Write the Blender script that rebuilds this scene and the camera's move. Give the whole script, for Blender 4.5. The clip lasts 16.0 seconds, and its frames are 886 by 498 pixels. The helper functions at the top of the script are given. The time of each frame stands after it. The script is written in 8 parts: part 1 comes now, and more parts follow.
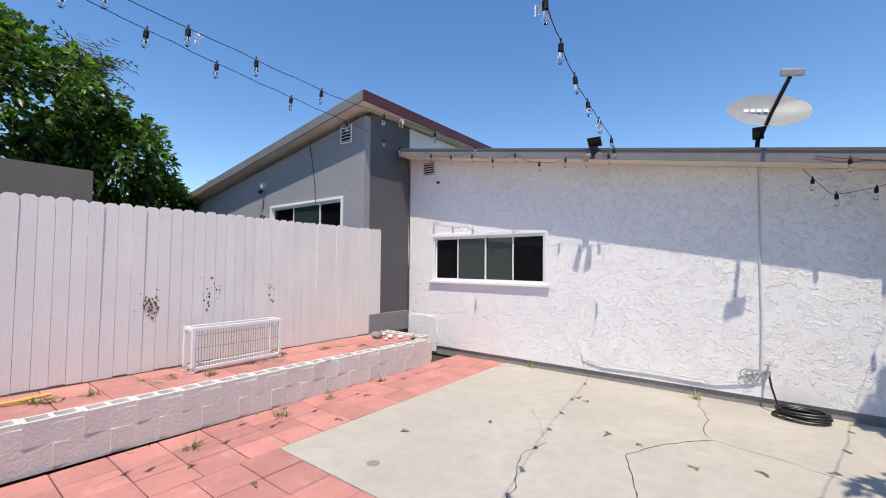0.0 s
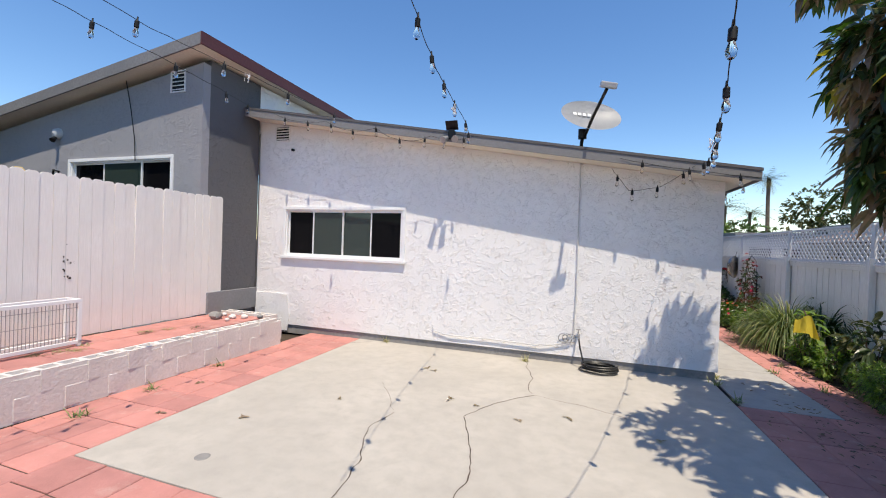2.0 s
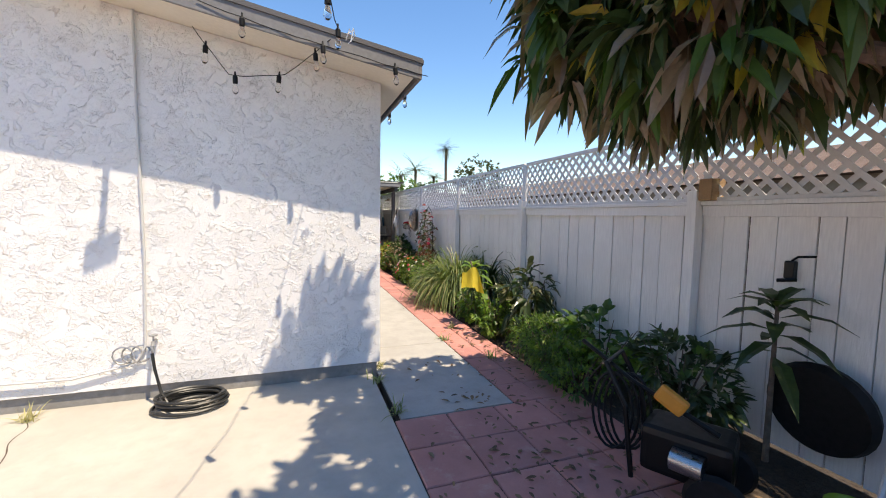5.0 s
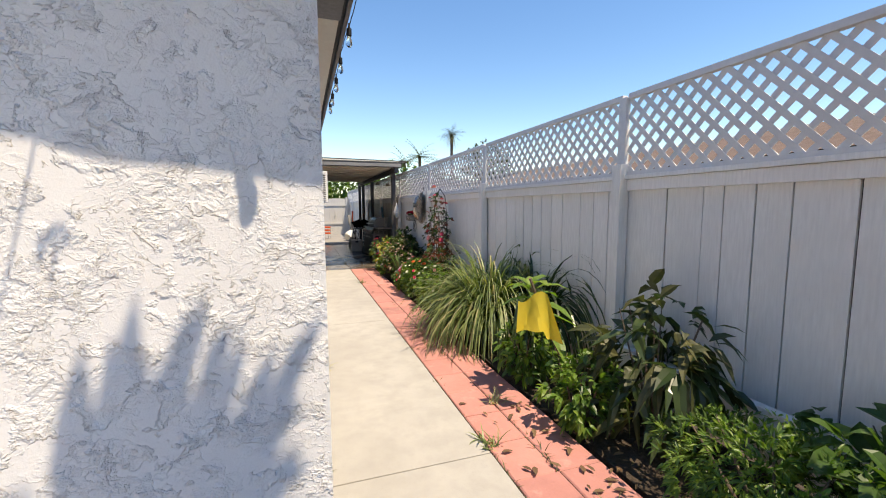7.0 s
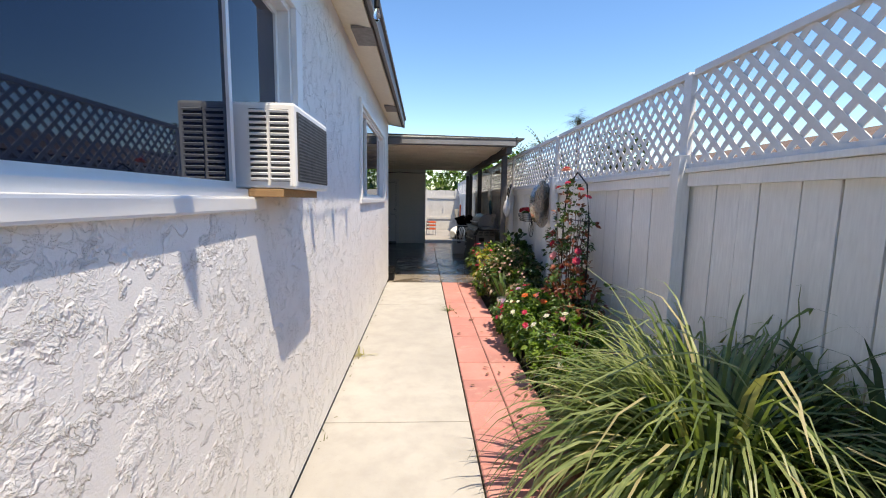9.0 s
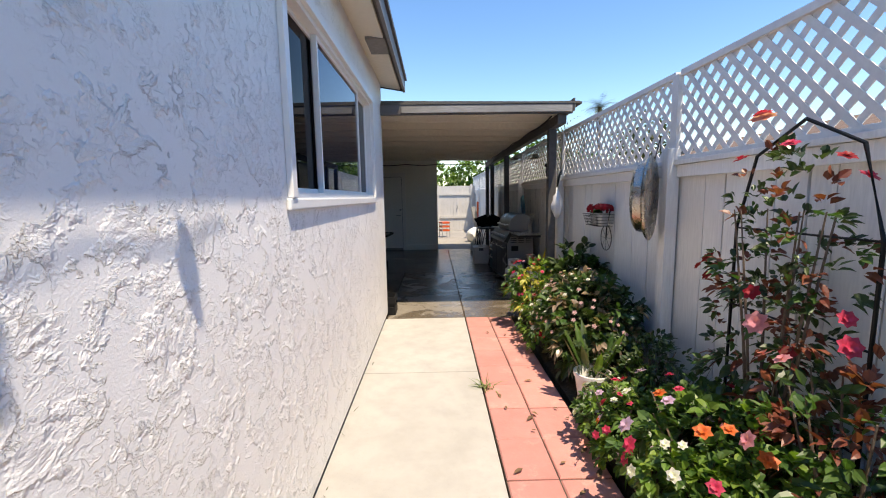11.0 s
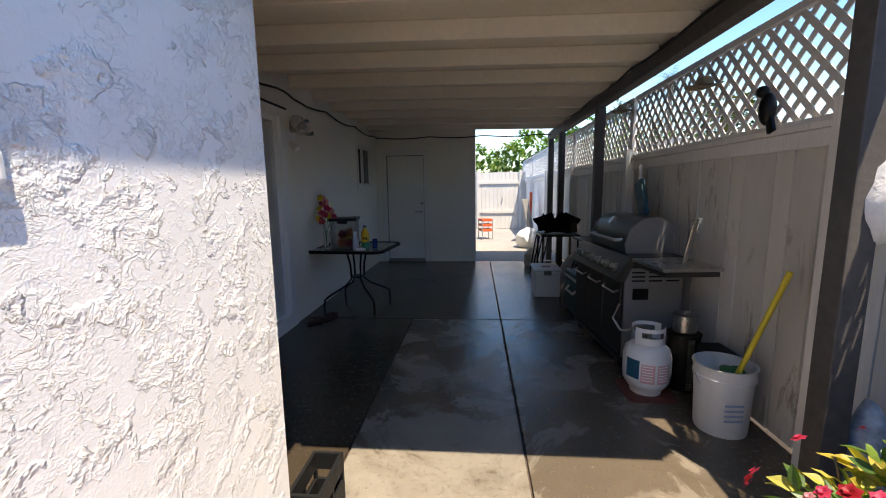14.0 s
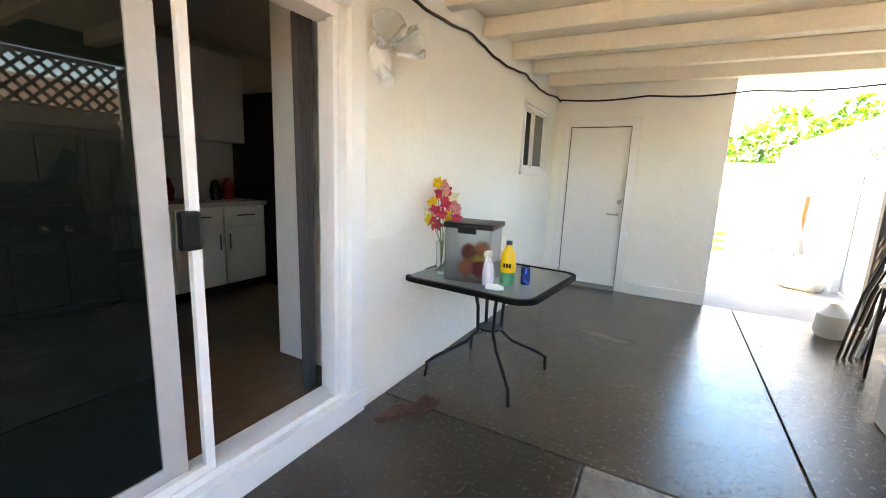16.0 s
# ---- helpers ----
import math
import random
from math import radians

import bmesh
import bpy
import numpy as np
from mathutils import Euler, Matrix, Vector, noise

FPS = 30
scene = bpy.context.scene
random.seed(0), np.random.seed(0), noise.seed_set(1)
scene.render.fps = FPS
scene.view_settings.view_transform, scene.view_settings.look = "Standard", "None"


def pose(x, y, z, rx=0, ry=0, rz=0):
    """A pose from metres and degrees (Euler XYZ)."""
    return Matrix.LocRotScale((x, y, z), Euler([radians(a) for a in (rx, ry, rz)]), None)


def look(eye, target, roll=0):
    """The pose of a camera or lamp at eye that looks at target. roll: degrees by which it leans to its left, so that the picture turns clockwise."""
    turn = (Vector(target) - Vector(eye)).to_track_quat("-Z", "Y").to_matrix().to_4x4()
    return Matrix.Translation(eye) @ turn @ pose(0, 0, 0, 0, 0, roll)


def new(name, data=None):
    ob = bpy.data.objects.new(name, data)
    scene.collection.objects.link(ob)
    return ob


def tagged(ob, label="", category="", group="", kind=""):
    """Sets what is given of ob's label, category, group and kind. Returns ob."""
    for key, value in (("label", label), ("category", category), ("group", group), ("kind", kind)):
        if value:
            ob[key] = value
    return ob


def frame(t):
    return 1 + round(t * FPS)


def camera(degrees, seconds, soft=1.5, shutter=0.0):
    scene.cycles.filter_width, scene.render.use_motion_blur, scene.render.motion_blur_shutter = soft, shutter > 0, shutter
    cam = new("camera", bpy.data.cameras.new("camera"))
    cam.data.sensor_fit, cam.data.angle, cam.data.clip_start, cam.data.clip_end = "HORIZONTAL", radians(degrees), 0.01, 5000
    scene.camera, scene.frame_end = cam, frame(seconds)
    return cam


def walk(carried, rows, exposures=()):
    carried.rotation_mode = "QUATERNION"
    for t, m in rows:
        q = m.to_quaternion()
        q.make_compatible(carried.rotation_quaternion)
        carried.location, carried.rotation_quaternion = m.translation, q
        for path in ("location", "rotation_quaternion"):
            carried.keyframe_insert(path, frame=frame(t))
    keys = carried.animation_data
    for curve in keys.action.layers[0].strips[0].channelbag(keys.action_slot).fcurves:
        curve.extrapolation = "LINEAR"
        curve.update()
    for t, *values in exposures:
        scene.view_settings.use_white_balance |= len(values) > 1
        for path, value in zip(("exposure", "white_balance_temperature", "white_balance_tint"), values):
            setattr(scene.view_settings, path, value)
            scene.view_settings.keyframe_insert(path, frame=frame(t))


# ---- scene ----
cam = camera(94.5, 16.0, soft=1.05)
PATH = [
    (0, (0.059, 0.003, 1.79), (-1.154, 1.591, 1.868), 0.5),
    (0.5, (0.093, 0.032, 1.786), (-0.999, 1.706, 1.866), 1.2),
    (1, (0.12, 0.02, 1.775), (-0.835, 1.776, 1.841), 1.5),
    (1.5, (0.138, 0.047, 1.786), (-0.664, 1.878, 1.824), 1.8),
    (2, (0.116, 0.085, 1.782), (-0.512, 1.984, 1.761), 2.0),
    (2.5, (0.226, 0.231, 1.773), (-0.087, 2.203, 1.675), 2.7),
    (3, (0.498, 0.579, 1.787), (0.502, 2.574, 1.648), 3.5),
    (3.5, (0.688, 1.07, 1.684), (0.959, 3.046, 1.539), 3.3),
    (4, (0.884, 1.624, 1.629), (1.338, 3.566, 1.484), 2.3),
    (4.2, (0.972, 1.856, 1.623), (1.483, 3.784, 1.476), 2.0),
    (6.3, (1.706, 4.479, 1.47), (2.446, 6.329, 1.288), -0.0),
    (6.5, (1.77, 4.739, 1.483), (2.484, 6.597, 1.292), -0.2),
    (7, (1.968, 5.409, 1.471), (2.608, 7.292, 1.267), -0.2),
    (7.5, (2.261, 6.122, 1.45), (2.786, 8.04, 1.228), -0.4),
    (8, (2.448, 6.803, 1.502), (2.789, 8.759, 1.263), 0.1),
    (8.5, (2.579, 7.407, 1.47), (2.765, 9.385, 1.244), 0.5),
    (9, (2.663, 8.022, 1.483), (2.758, 10.006, 1.245), 0.9),
    (11.5, (2.644, 11.001, 1.475), (2.676, 12.985, 1.223), -1.0),
    (12, (2.655, 11.624, 1.444), (2.685, 13.609, 1.201), -1.2),
    (12.5, (2.672, 12.206, 1.438), (2.678, 14.191, 1.192), -1.3),
    (13, (2.675, 12.81, 1.432), (2.656, 14.793, 1.175), -1.3),
    (13.5, (2.728, 13.428, 1.419), (2.642, 15.408, 1.147), -1.3),
    (14, (2.732, 14.052, 1.418), (2.568, 16.024, 1.126), -0.8),
    (14.5, (2.781, 14.683, 1.344), (2.457, 16.634, 1.048), 0.3),
    (15, (2.682, 15.278, 1.35), (2.129, 17.172, 1.02), 1.4),
    (15.5, (2.524, 15.846, 1.37), (1.787, 17.674, 1.031), 1.7),
    (16, (2.257, 16.433, 1.378), (1.306, 18.156, 1.024), 2.4),
]
EXPOSURES = [(t, stops, kelvin, 10) for t, stops, kelvin in (
    (0.0, 0.55, 7400), (2.0, 0.6, 7600), (4.0, 0.95, 8200), (6.5, 1.02, 8600), (7.0, 0.95, 8700), (9.0, 1.02, 8100), (11.5, 1.15, 8300), (12.5, 1.2, 8200),
    (13.5, 1.35, 8200), (14.0, 1.6, 8050), (14.5, 2.15, 8600), (15.0, 3.4, 10600), (15.5, 4.38, 12000), (16.0, 5.0, 12300))]
walk(cam, [(t, look(eye, target, roll)) for t, eye, target, roll in PATH], EXPOSURES)

# ---- world and sun ----
SUN_TO = Vector((0.62, -1.0, 2.83)).normalized()
world = bpy.data.worlds.new("sky")
scene.world = world
world.use_nodes = True
wn = world.node_tree.nodes
sky = wn.new("ShaderNodeTexSky")
sky.sky_type, sky.sun_disc = 'NISHITA', False
sky.sun_elevation, sky.sun_rotation = math.asin(SUN_TO.z), math.atan2(SUN_TO.x, SUN_TO.y)
sky.air_density, sky.dust_density, sky.ozone_density = 1.0, 0.0, 3.0
wn["Background"].inputs[1].default_value = 0.145
vivid = wn.new("ShaderNodeHueSaturation")
vivid.inputs["Hue"].default_value = 0.506
vivid.inputs["Saturation"].default_value = 1.24
world.node_tree.links.new(sky.outputs[0], vivid.inputs["Color"])
world.node_tree.links.new(vivid.outputs[0], wn["Background"].inputs[0])
sun = new("sun", bpy.data.lights.new("sun", 'SUN'))
sun.data.energy, sun.data.angle, sun.data.color = 3.4, radians(0.5), (1.0, 0.955, 0.88)
sun.matrix_world = look(SUN_TO * 30, (0, 0, 0))


# ---- materials ----
def srgb(r, g, b):
    return tuple(((c / 255 + 0.055) / 1.055) ** 2.4 if c > 10 else c / 3294.6 for c in (r, g, b)) + (1.0,)


class Nodes:
    """A small builder of node materials; all textures lie in world metres."""

    def __init__(self, name):
        self.m = bpy.data.materials.new(name)
        self.m.use_nodes = True
        self.t = self.m.node_tree
        self.bsdf = self.t.nodes["Principled BSDF"]
        self.pos = self.t.nodes.new("ShaderNodeNewGeometry").outputs["Position"]

    def link(self, a, b):
        self.t.links.new(a, b)

    def node(self, kind, **sets):
        n = self.t.nodes.new(kind)
        for k, v in sets.items():
            if k in n.inputs:
                n.inputs[k].default_value = v
        return n

    def noise(self, scale, detail=4.0, rough=0.55, distort=0.0, stretch=None):
        n = self.node("ShaderNodeTexNoise", Scale=scale, Detail=detail, Roughness=rough, Distortion=distort)
        src = self.pos
        if stretch:
            mp = self.node("ShaderNodeMapping", Scale=stretch)
            self.link(src, mp.inputs[0])
            src = mp.outputs[0]
        self.link(src, n.inputs["Vector"])
        return n.outputs["Fac"]

    def ramp(self, fac, *stops):
        r = self.node("ShaderNodeValToRGB")
        el = r.color_ramp.elements
        while len(el) < len(stops):
            el.new(0.5)
        for e, (p, c) in zip(el, stops):
            e.position = p
            e.color = c if len(c) == 4 else (*c, 1)
        self.link(fac, r.inputs[0])
        return r.outputs[0]

    def mix(self, fac, a, b, mode='MIX'):
        n = self.t.nodes.new("ShaderNodeMix")
        n.data_type, n.blend_type = 'RGBA', mode
        for sock, v in ((n.inputs[0], fac), (n.inputs[6], a), (n.inputs[7], b)):
            if isinstance(v, (int, float, tuple)):
                sock.default_value = v
            else:
                self.link(v, sock)
        return n.outputs[2]

    def bump(self, height, dist=0.01, strength=1.0):
        b = self.node("ShaderNodeBump", Strength=strength, Distance=dist)
        self.link(height, b.inputs["Height"])
        old = self.bsdf.inputs["Normal"]
        if old.is_linked:
            self.link(old.links[0].from_socket, b.inputs["Normal"])
        self.link(b.outputs[0], old)

    def set(self, **kw):
        for k, v in kw.items():
            s = self.bsdf.inputs[k.replace("_", " ")]
            if isinstance(v, (int, float, tuple)):
                s.default_value = v
            else:
                self.link(v, s)
        return self


def shade(c, k):
    return (min(c[0] * k, 1), min(c[1] * k, 1), min(c[2] * k, 1), 1)


def surface(name, c, rough=0.6, vary=0.12, coarse=1.2, fine=25.0, bump=0.002, metal=0.0, per_object=0.0, stretch=None, spec=0.5):
    """A painted or worn surface: colour varied at two scales, fine relief, some change of gloss."""
    n = Nodes(name)
    a, b = n.noise(coarse, 5), n.noise(fine, 6, stretch=stretch)
    col = n.mix(n.ramp(a, (0.35, (0, 0, 0)), (0.7, (1, 1, 1))), shade(c, 1 - vary), shade(c, 1 + vary * 0.6))
    col = n.mix(n.ramp(b, (0.3, (0, 0, 0)), (0.75, (1, 1, 1))), col, shade(c, 1 - vary * 1.5))
    if per_object:
        info = n.t.nodes.new("ShaderNodeObjectInfo")
        v = n.ramp(info.outputs["Random"], (0, (1 - per_object,) * 3), (1, (1 + per_object * 0.4,) * 3))
        col = n.mix(1.0, col, v, 'MULTIPLY')
    n.set(Base_Color=col, Roughness=n.ramp(b, (0.2, (max(rough - 0.1, 0.05),) * 3), (0.8, (min(rough + 0.1, 1),) * 3)), Metallic=metal)
    n.bsdf.inputs["Specular IOR Level"].default_value = spec
    if bump:
        n.bump(b, bump)
    return n.m


def stucco(name, c, ridge=0.0055, scale=1.0):
    """Trowelled stucco: flat smeared plates whose broken edges stand proud all over, over a fine grain."""
    n = Nodes(name)
    big = n.noise(8.0 * scale, 7, 0.62, 0.35, stretch=(0.95, 0.95, 1.1))
    ledge = n.ramp(big, (0.478, (0, 0, 0)), (0.506, (1, 1, 1)), (0.60, (0.45, 0.45, 0.45)), (0.68, (0, 0, 0)))
    gaps = n.ramp(n.noise(11.0, 4, 0.6), (0.46, (0, 0, 0)), (0.54, (1, 1, 1)))
    small = n.noise(26.0 * scale, 5, 0.62, 0.4, stretch=(0.95, 0.95, 1.15))
    chips = n.ramp(small, (0.48, (0, 0, 0)), (0.52, (0.7, 0.7, 0.7)), (0.66, (0.1, 0.1, 0.1)))
    pick = n.ramp(n.noise(4.0, 5, 0.7), (0.42, (0, 0, 0)), (0.60, (0.7, 0.7, 0.7)))
    relief = n.mix(1.0, n.mix(1.0, ledge, gaps, 'MULTIPLY'), n.mix(1.0, chips, pick, 'MULTIPLY'), 'ADD')
    grain = n.noise(170, 3)
    soil = n.ramp(n.noise(0.9, 6, 0.62), (0.35, shade(c, 0.965)), (0.68, shade(c, 1.02)))
    col = n.mix(n.ramp(n.noise(9, 5), (0.45, (0, 0, 0)), (0.75, (0.5, 0.5, 0.5))), soil, shade(c, 0.96))
    n.set(Base_Color=col, Roughness=0.85)
    n.bsdf.inputs["Specular IOR Level"].default_value = 0.25
    n.bump(grain, 0.0010)
    n.bump(relief, ridge)
    return n.m


def concrete(name, c, wet=0.0, stain=0.15):
    n = Nodes(name)
    a, b, g = n.noise(0.8, 7, 0.62, 0.4), n.noise(6, 6, 0.6), n.noise(140, 3)
    col = n.mix(n.ramp(a, (0.35, (0, 0, 0)), (0.68, (1, 1, 1))), shade(c, 1 - stain), shade(c, 1.04))
    col = n.mix(n.ramp(b, (0.42, (0, 0, 0)), (0.8, (0.8, 0.8, 0.8))), col, shade(c, 1 - stain * 1.6))
    col = n.mix(n.ramp(g, (0.62, (0, 0, 0)), (0.72, (0.7, 0.7, 0.7))), col, shade(c, 0.6))
    if wet:
        lim = 0.40 + 0.2 * wet
        w = n.ramp(n.noise(1.3, 8, 0.66, 0.6), (lim, (1, 1, 1)), (lim + 0.025, (0.55, 0.55, 0.55)), (lim + 0.12, (0.25, 0.25, 0.25)))
        col = n.mix(w, col, n.mix(1.0, col, (0.42, 0.38, 0.34, 1), 'MULTIPLY'))
        drops = n.ramp(n.noise(38, 4, 0.6), (0.60, (0, 0, 0)), (0.63, (1, 1, 1)))
        col = n.mix(n.mix(1.0, drops, (0.45, 0.45, 0.45, 1), 'MULTIPLY'), col, shade(c, 0.45))
        pale = n.ramp(n.noise(17, 5, 0.7), (0.66, (0, 0, 0)), (0.71, (0.5, 0.5, 0.5)))
        col = n.mix(pale, col, shade(c, 1.35))
        pool = n.ramp(n.noise(2.3, 7, 0.66, 0.5), (0.44, (0, 0, 0)), (0.56, (1, 1, 1)))
        rough = n.mix(pool, n.ramp(w, (0.0, (0.45,) * 3), (1.0, (0.21,) * 3)), n.ramp(w, (0.0, (0.36,) * 3), (1.0, (0.11,) * 3)))
        rough = n.mix(n.mix(1.0, drops, (0.6, 0.6, 0.6, 1), 'MULTIPLY'), rough, (0.55, 0.55, 0.55, 1))
        n.set(Base_Color=col, Roughness=rough)
        n.bump(b, 0.003)
        n.bump(drops, 0.0012)
    else:
        n.set(Base_Color=col, Roughness=0.85)
        n.bump(b, 0.002)
    n.bump(g, 0.0012)
    return n.m


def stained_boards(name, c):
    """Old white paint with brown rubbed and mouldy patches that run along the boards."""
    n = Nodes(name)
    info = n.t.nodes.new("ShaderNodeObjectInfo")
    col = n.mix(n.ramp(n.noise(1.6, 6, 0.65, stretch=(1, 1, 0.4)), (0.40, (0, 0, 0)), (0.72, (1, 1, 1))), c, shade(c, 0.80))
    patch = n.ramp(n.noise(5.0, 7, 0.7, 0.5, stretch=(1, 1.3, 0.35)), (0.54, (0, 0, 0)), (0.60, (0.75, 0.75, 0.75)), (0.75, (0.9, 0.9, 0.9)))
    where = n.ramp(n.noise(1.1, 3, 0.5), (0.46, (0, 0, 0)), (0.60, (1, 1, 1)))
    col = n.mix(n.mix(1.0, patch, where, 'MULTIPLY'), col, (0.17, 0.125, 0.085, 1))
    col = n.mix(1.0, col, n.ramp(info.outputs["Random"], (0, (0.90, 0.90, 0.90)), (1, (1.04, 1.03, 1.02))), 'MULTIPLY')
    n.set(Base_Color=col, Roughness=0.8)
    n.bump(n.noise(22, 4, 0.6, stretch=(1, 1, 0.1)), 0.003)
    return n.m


def paver_mat(name, c):
    n = Nodes(name)
    info = n.t.nodes.new("ShaderNodeObjectInfo")
    a, b = n.noise(2.2, 6, 0.65), n.noise(60, 4)
    col = n.mix(n.ramp(a, (0.3, (0, 0, 0)), (0.72, (1, 1, 1))), shade(c, 0.80), shade(c, 1.12))
    col = n.mix(1.0, col, n.ramp(info.outputs["Random"], (0, (0.84, 0.84, 0.84)), (1, (1.06, 1.03, 1.0))), 'MULTIPLY')
    chalk = n.ramp(n.noise(5, 7, 0.7), (0.56, (0, 0, 0)), (0.75, (0.55, 0.55, 0.55)))
    col = n.mix(chalk, col, (0.55, 0.40, 0.34, 1))
    n.set(Base_Color=col, Roughness=0.88)
    n.bump(b, 0.003)
    return n.m


def glass_mat(name, tint=(0.9, 0.95, 0.93, 1), rough=0.0):
    n = Nodes(name)
    n.set(Base_Color=tint, Roughness=rough, IOR=1.5, Transmission_Weight=1.0)
    return n.m


def window_glass(name, dark, mirror=0.5, ior=1.5, tint=(1, 1, 1, 1)):
    """Dark tinted pane that mirrors its surroundings."""
    n = Nodes(name)
    n.set(Base_Color=dark, Roughness=0.02, IOR=ior, Specular_IOR_Level=mirror, Specular_Tint=tint)
    n.bump(n.noise(0.7, 2), 0.004, 0.35)
    return n.m


def leaf_mat(name, c, c2, gloss=0.42, thin=0.25):
    n = Nodes(name)
    isl = n.t.nodes.new("ShaderNodeNewGeometry").outputs["Random Per Island"]
    col = n.mix(isl, c, c2)
    col = n.mix(n.ramp(n.noise(30, 3), (0.35, (0, 0, 0)), (0.8, (0.5, 0.5, 0.5))), col, shade(c, 0.6))
    n.set(Base_Color=col, Roughness=gloss)
    tr = n.node("ShaderNodeBsdfTranslucent")
    n.link(n.mix(1.0, col, (1.6, 1.9, 0.7, 1), 'MULTIPLY'), tr.inputs[0])
    mx = n.node("ShaderNodeMixShader", Fac=thin)
    n.link(n.bsdf.outputs[0], mx.inputs[1])
    n.link(tr.outputs[0], mx.inputs[2])
    n.link(mx.outputs[0], n.t.nodes["Material Output"].inputs[0])
    return n.m


WHITE_STUCCO = stucco("white_stucco", (0.85, 0.835, 0.825, 1))
PATIO_PAINT = stucco("patio_cream_paint", (0.84, 0.82, 0.76, 1), 0.002)
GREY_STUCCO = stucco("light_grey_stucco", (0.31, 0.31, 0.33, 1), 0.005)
# grey stucco darkened to stand for the shade on the wing's side wall
SHADED_STUCCO = stucco("shaded_grey_stucco", (0.12, 0.12, 0.128, 1), 0.005)
FOOTING = surface("grey_footing", (0.30, 0.29, 0.28, 1), 0.9, 0.2)
CREAM = surface("cream_soffit_paint", (0.80, 0.745, 0.63, 1), 0.7, 0.07, bump=0.001)
FASCIA = surface("dark_grey_fascia", (0.11, 0.105, 0.11, 1), 0.6, 0.15, stretch=(1, 1, 8))
FASCIA_LIGHT = surface("mid_grey_fascia", (0.22, 0.215, 0.22, 1), 0.6, 0.15)
MAROON = surface("maroon_fascia", (0.10, 0.022, 0.02, 1), 0.5, 0.15)
SHINGLE = surface("grey_roofing", (0.12, 0.115, 0.11, 1), 0.95, 0.3, 3, 60, 0.006)
CONCRETE = concrete("pale_concrete", (0.46, 0.428, 0.382, 1))
PATH_CONCRETE = concrete("cream_concrete", (0.42, 0.402, 0.378, 1), 0, 0.18)
WET = concrete("wet_concrete", (0.185, 0.150, 0.114, 1), 1.25)
# darker base and full wet gloss, for the left front slab only
DARKEST_WET = concrete("darkest_wet_concrete", (0.13, 0.106, 0.082, 1), 1.7)
DAMP = concrete("damp_concrete", (0.315, 0.280, 0.235, 1), 0.42)
DAMP_DARK = concrete("half_wet_concrete", (0.29, 0.252, 0.208, 1), 0.68)
PAVER = paver_mat("red_paver", (0.52, 0.232, 0.208, 1))
SOIL = surface("soil", (0.075, 0.052, 0.036, 1), 0.95, 0.4, 3, 40, 0.02)
GROUT = surface("dirty_joint", (0.10, 0.07, 0.055, 1), 0.95, 0.3)
BLOCK = surface("whitewashed_block", (0.70, 0.66, 0.63, 1), 0.9, 0.12, 2, 35, 0.006)
FENCE_PAINT = surface("white_fence_paint", (0.88, 0.86, 0.825, 1), 0.75, 0.10, 1.5, 18, 0.003, per_object=0.05, stretch=(4, 4, 0.4))
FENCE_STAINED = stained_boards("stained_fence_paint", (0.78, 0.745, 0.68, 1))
END_PLANK = surface("cream_plank_paint", (0.62, 0.59, 0.55, 1), 0.7, 0.08, 1.5, 18, 0.002, per_object=0.05, stretch=(4, 4, 0.4))
YARD_CONCRETE = concrete("yard_concrete", (0.30, 0.28, 0.26, 1))
WHITE_PLANK = surface("fresh_white_plank", (0.84, 0.80, 0.76, 1), 0.7, 0.06, 1.5, 18, 0.002, per_object=0.03, stretch=(4, 4, 0.4))
LATTICE = surface("white_lattice_paint", (0.74, 0.72, 0.70, 1), 0.7, 0.08)
VINYL = surface("white_vinyl", (0.82, 0.82, 0.82, 1), 0.4, 0.03, bump=0)
POST_PAINT = surface("grey_brown_post_paint", (0.085, 0.078, 0.076, 1), 0.7, 0.2, 2, 20, 0.003)
BLACK_METAL = surface("black_metal", (0.005, 0.005, 0.0055, 1), 0.38, 0.2, bump=0, spec=0.3)
BLACK_RUBBER = surface("black_rubber", (0.011, 0.011, 0.012, 1), 0.6, 0.3, bump=0, spec=0.3)
STEEL = surface("brushed_steel", (0.55, 0.55, 0.54, 1), 0.3, 0.12, metal=1.0, stretch=(1, 1, 20), bump=0.0005)
GALV = surface("grey_galvanised", (0.42, 0.42, 0.42, 1), 0.5, 0.1, metal=0.7, bump=0)
PANE_DARK = window_glass("dark_pane", (0.006, 0.006, 0.007, 1), 0.06)
PANE_GREEN = window_glass("green_pane", (0.030, 0.045, 0.040, 1))
GLASS = glass_mat("clear_glass")
BARK = surface("bark", (0.22, 0.16, 0.12, 1), 0.9, 0.35, 5, 30, 0.012)
DOOR_PAINT = surface("white_door_paint", (0.80, 0.79, 0.77, 1), 0.45, 0.04, bump=0)
INTERIOR = surface("interior_paint", (0.70, 0.68, 0.65, 1), 0.8, 0.05, bump=0)
WOOD_FLOOR = surface("brown_wood_floor", (0.20, 0.115, 0.065, 1), 0.4, 0.3, 1.5, 10, 0.001, stretch=(6, 0.5, 1))
RAW_WOOD = surface("raw_wood", (0.42, 0.25, 0.12, 1), 0.8, 0.2, 3, 25, 0.002, stretch=(1, 6, 6))


# ---- mesh helpers ----
def bm_new():
    return bmesh.new()


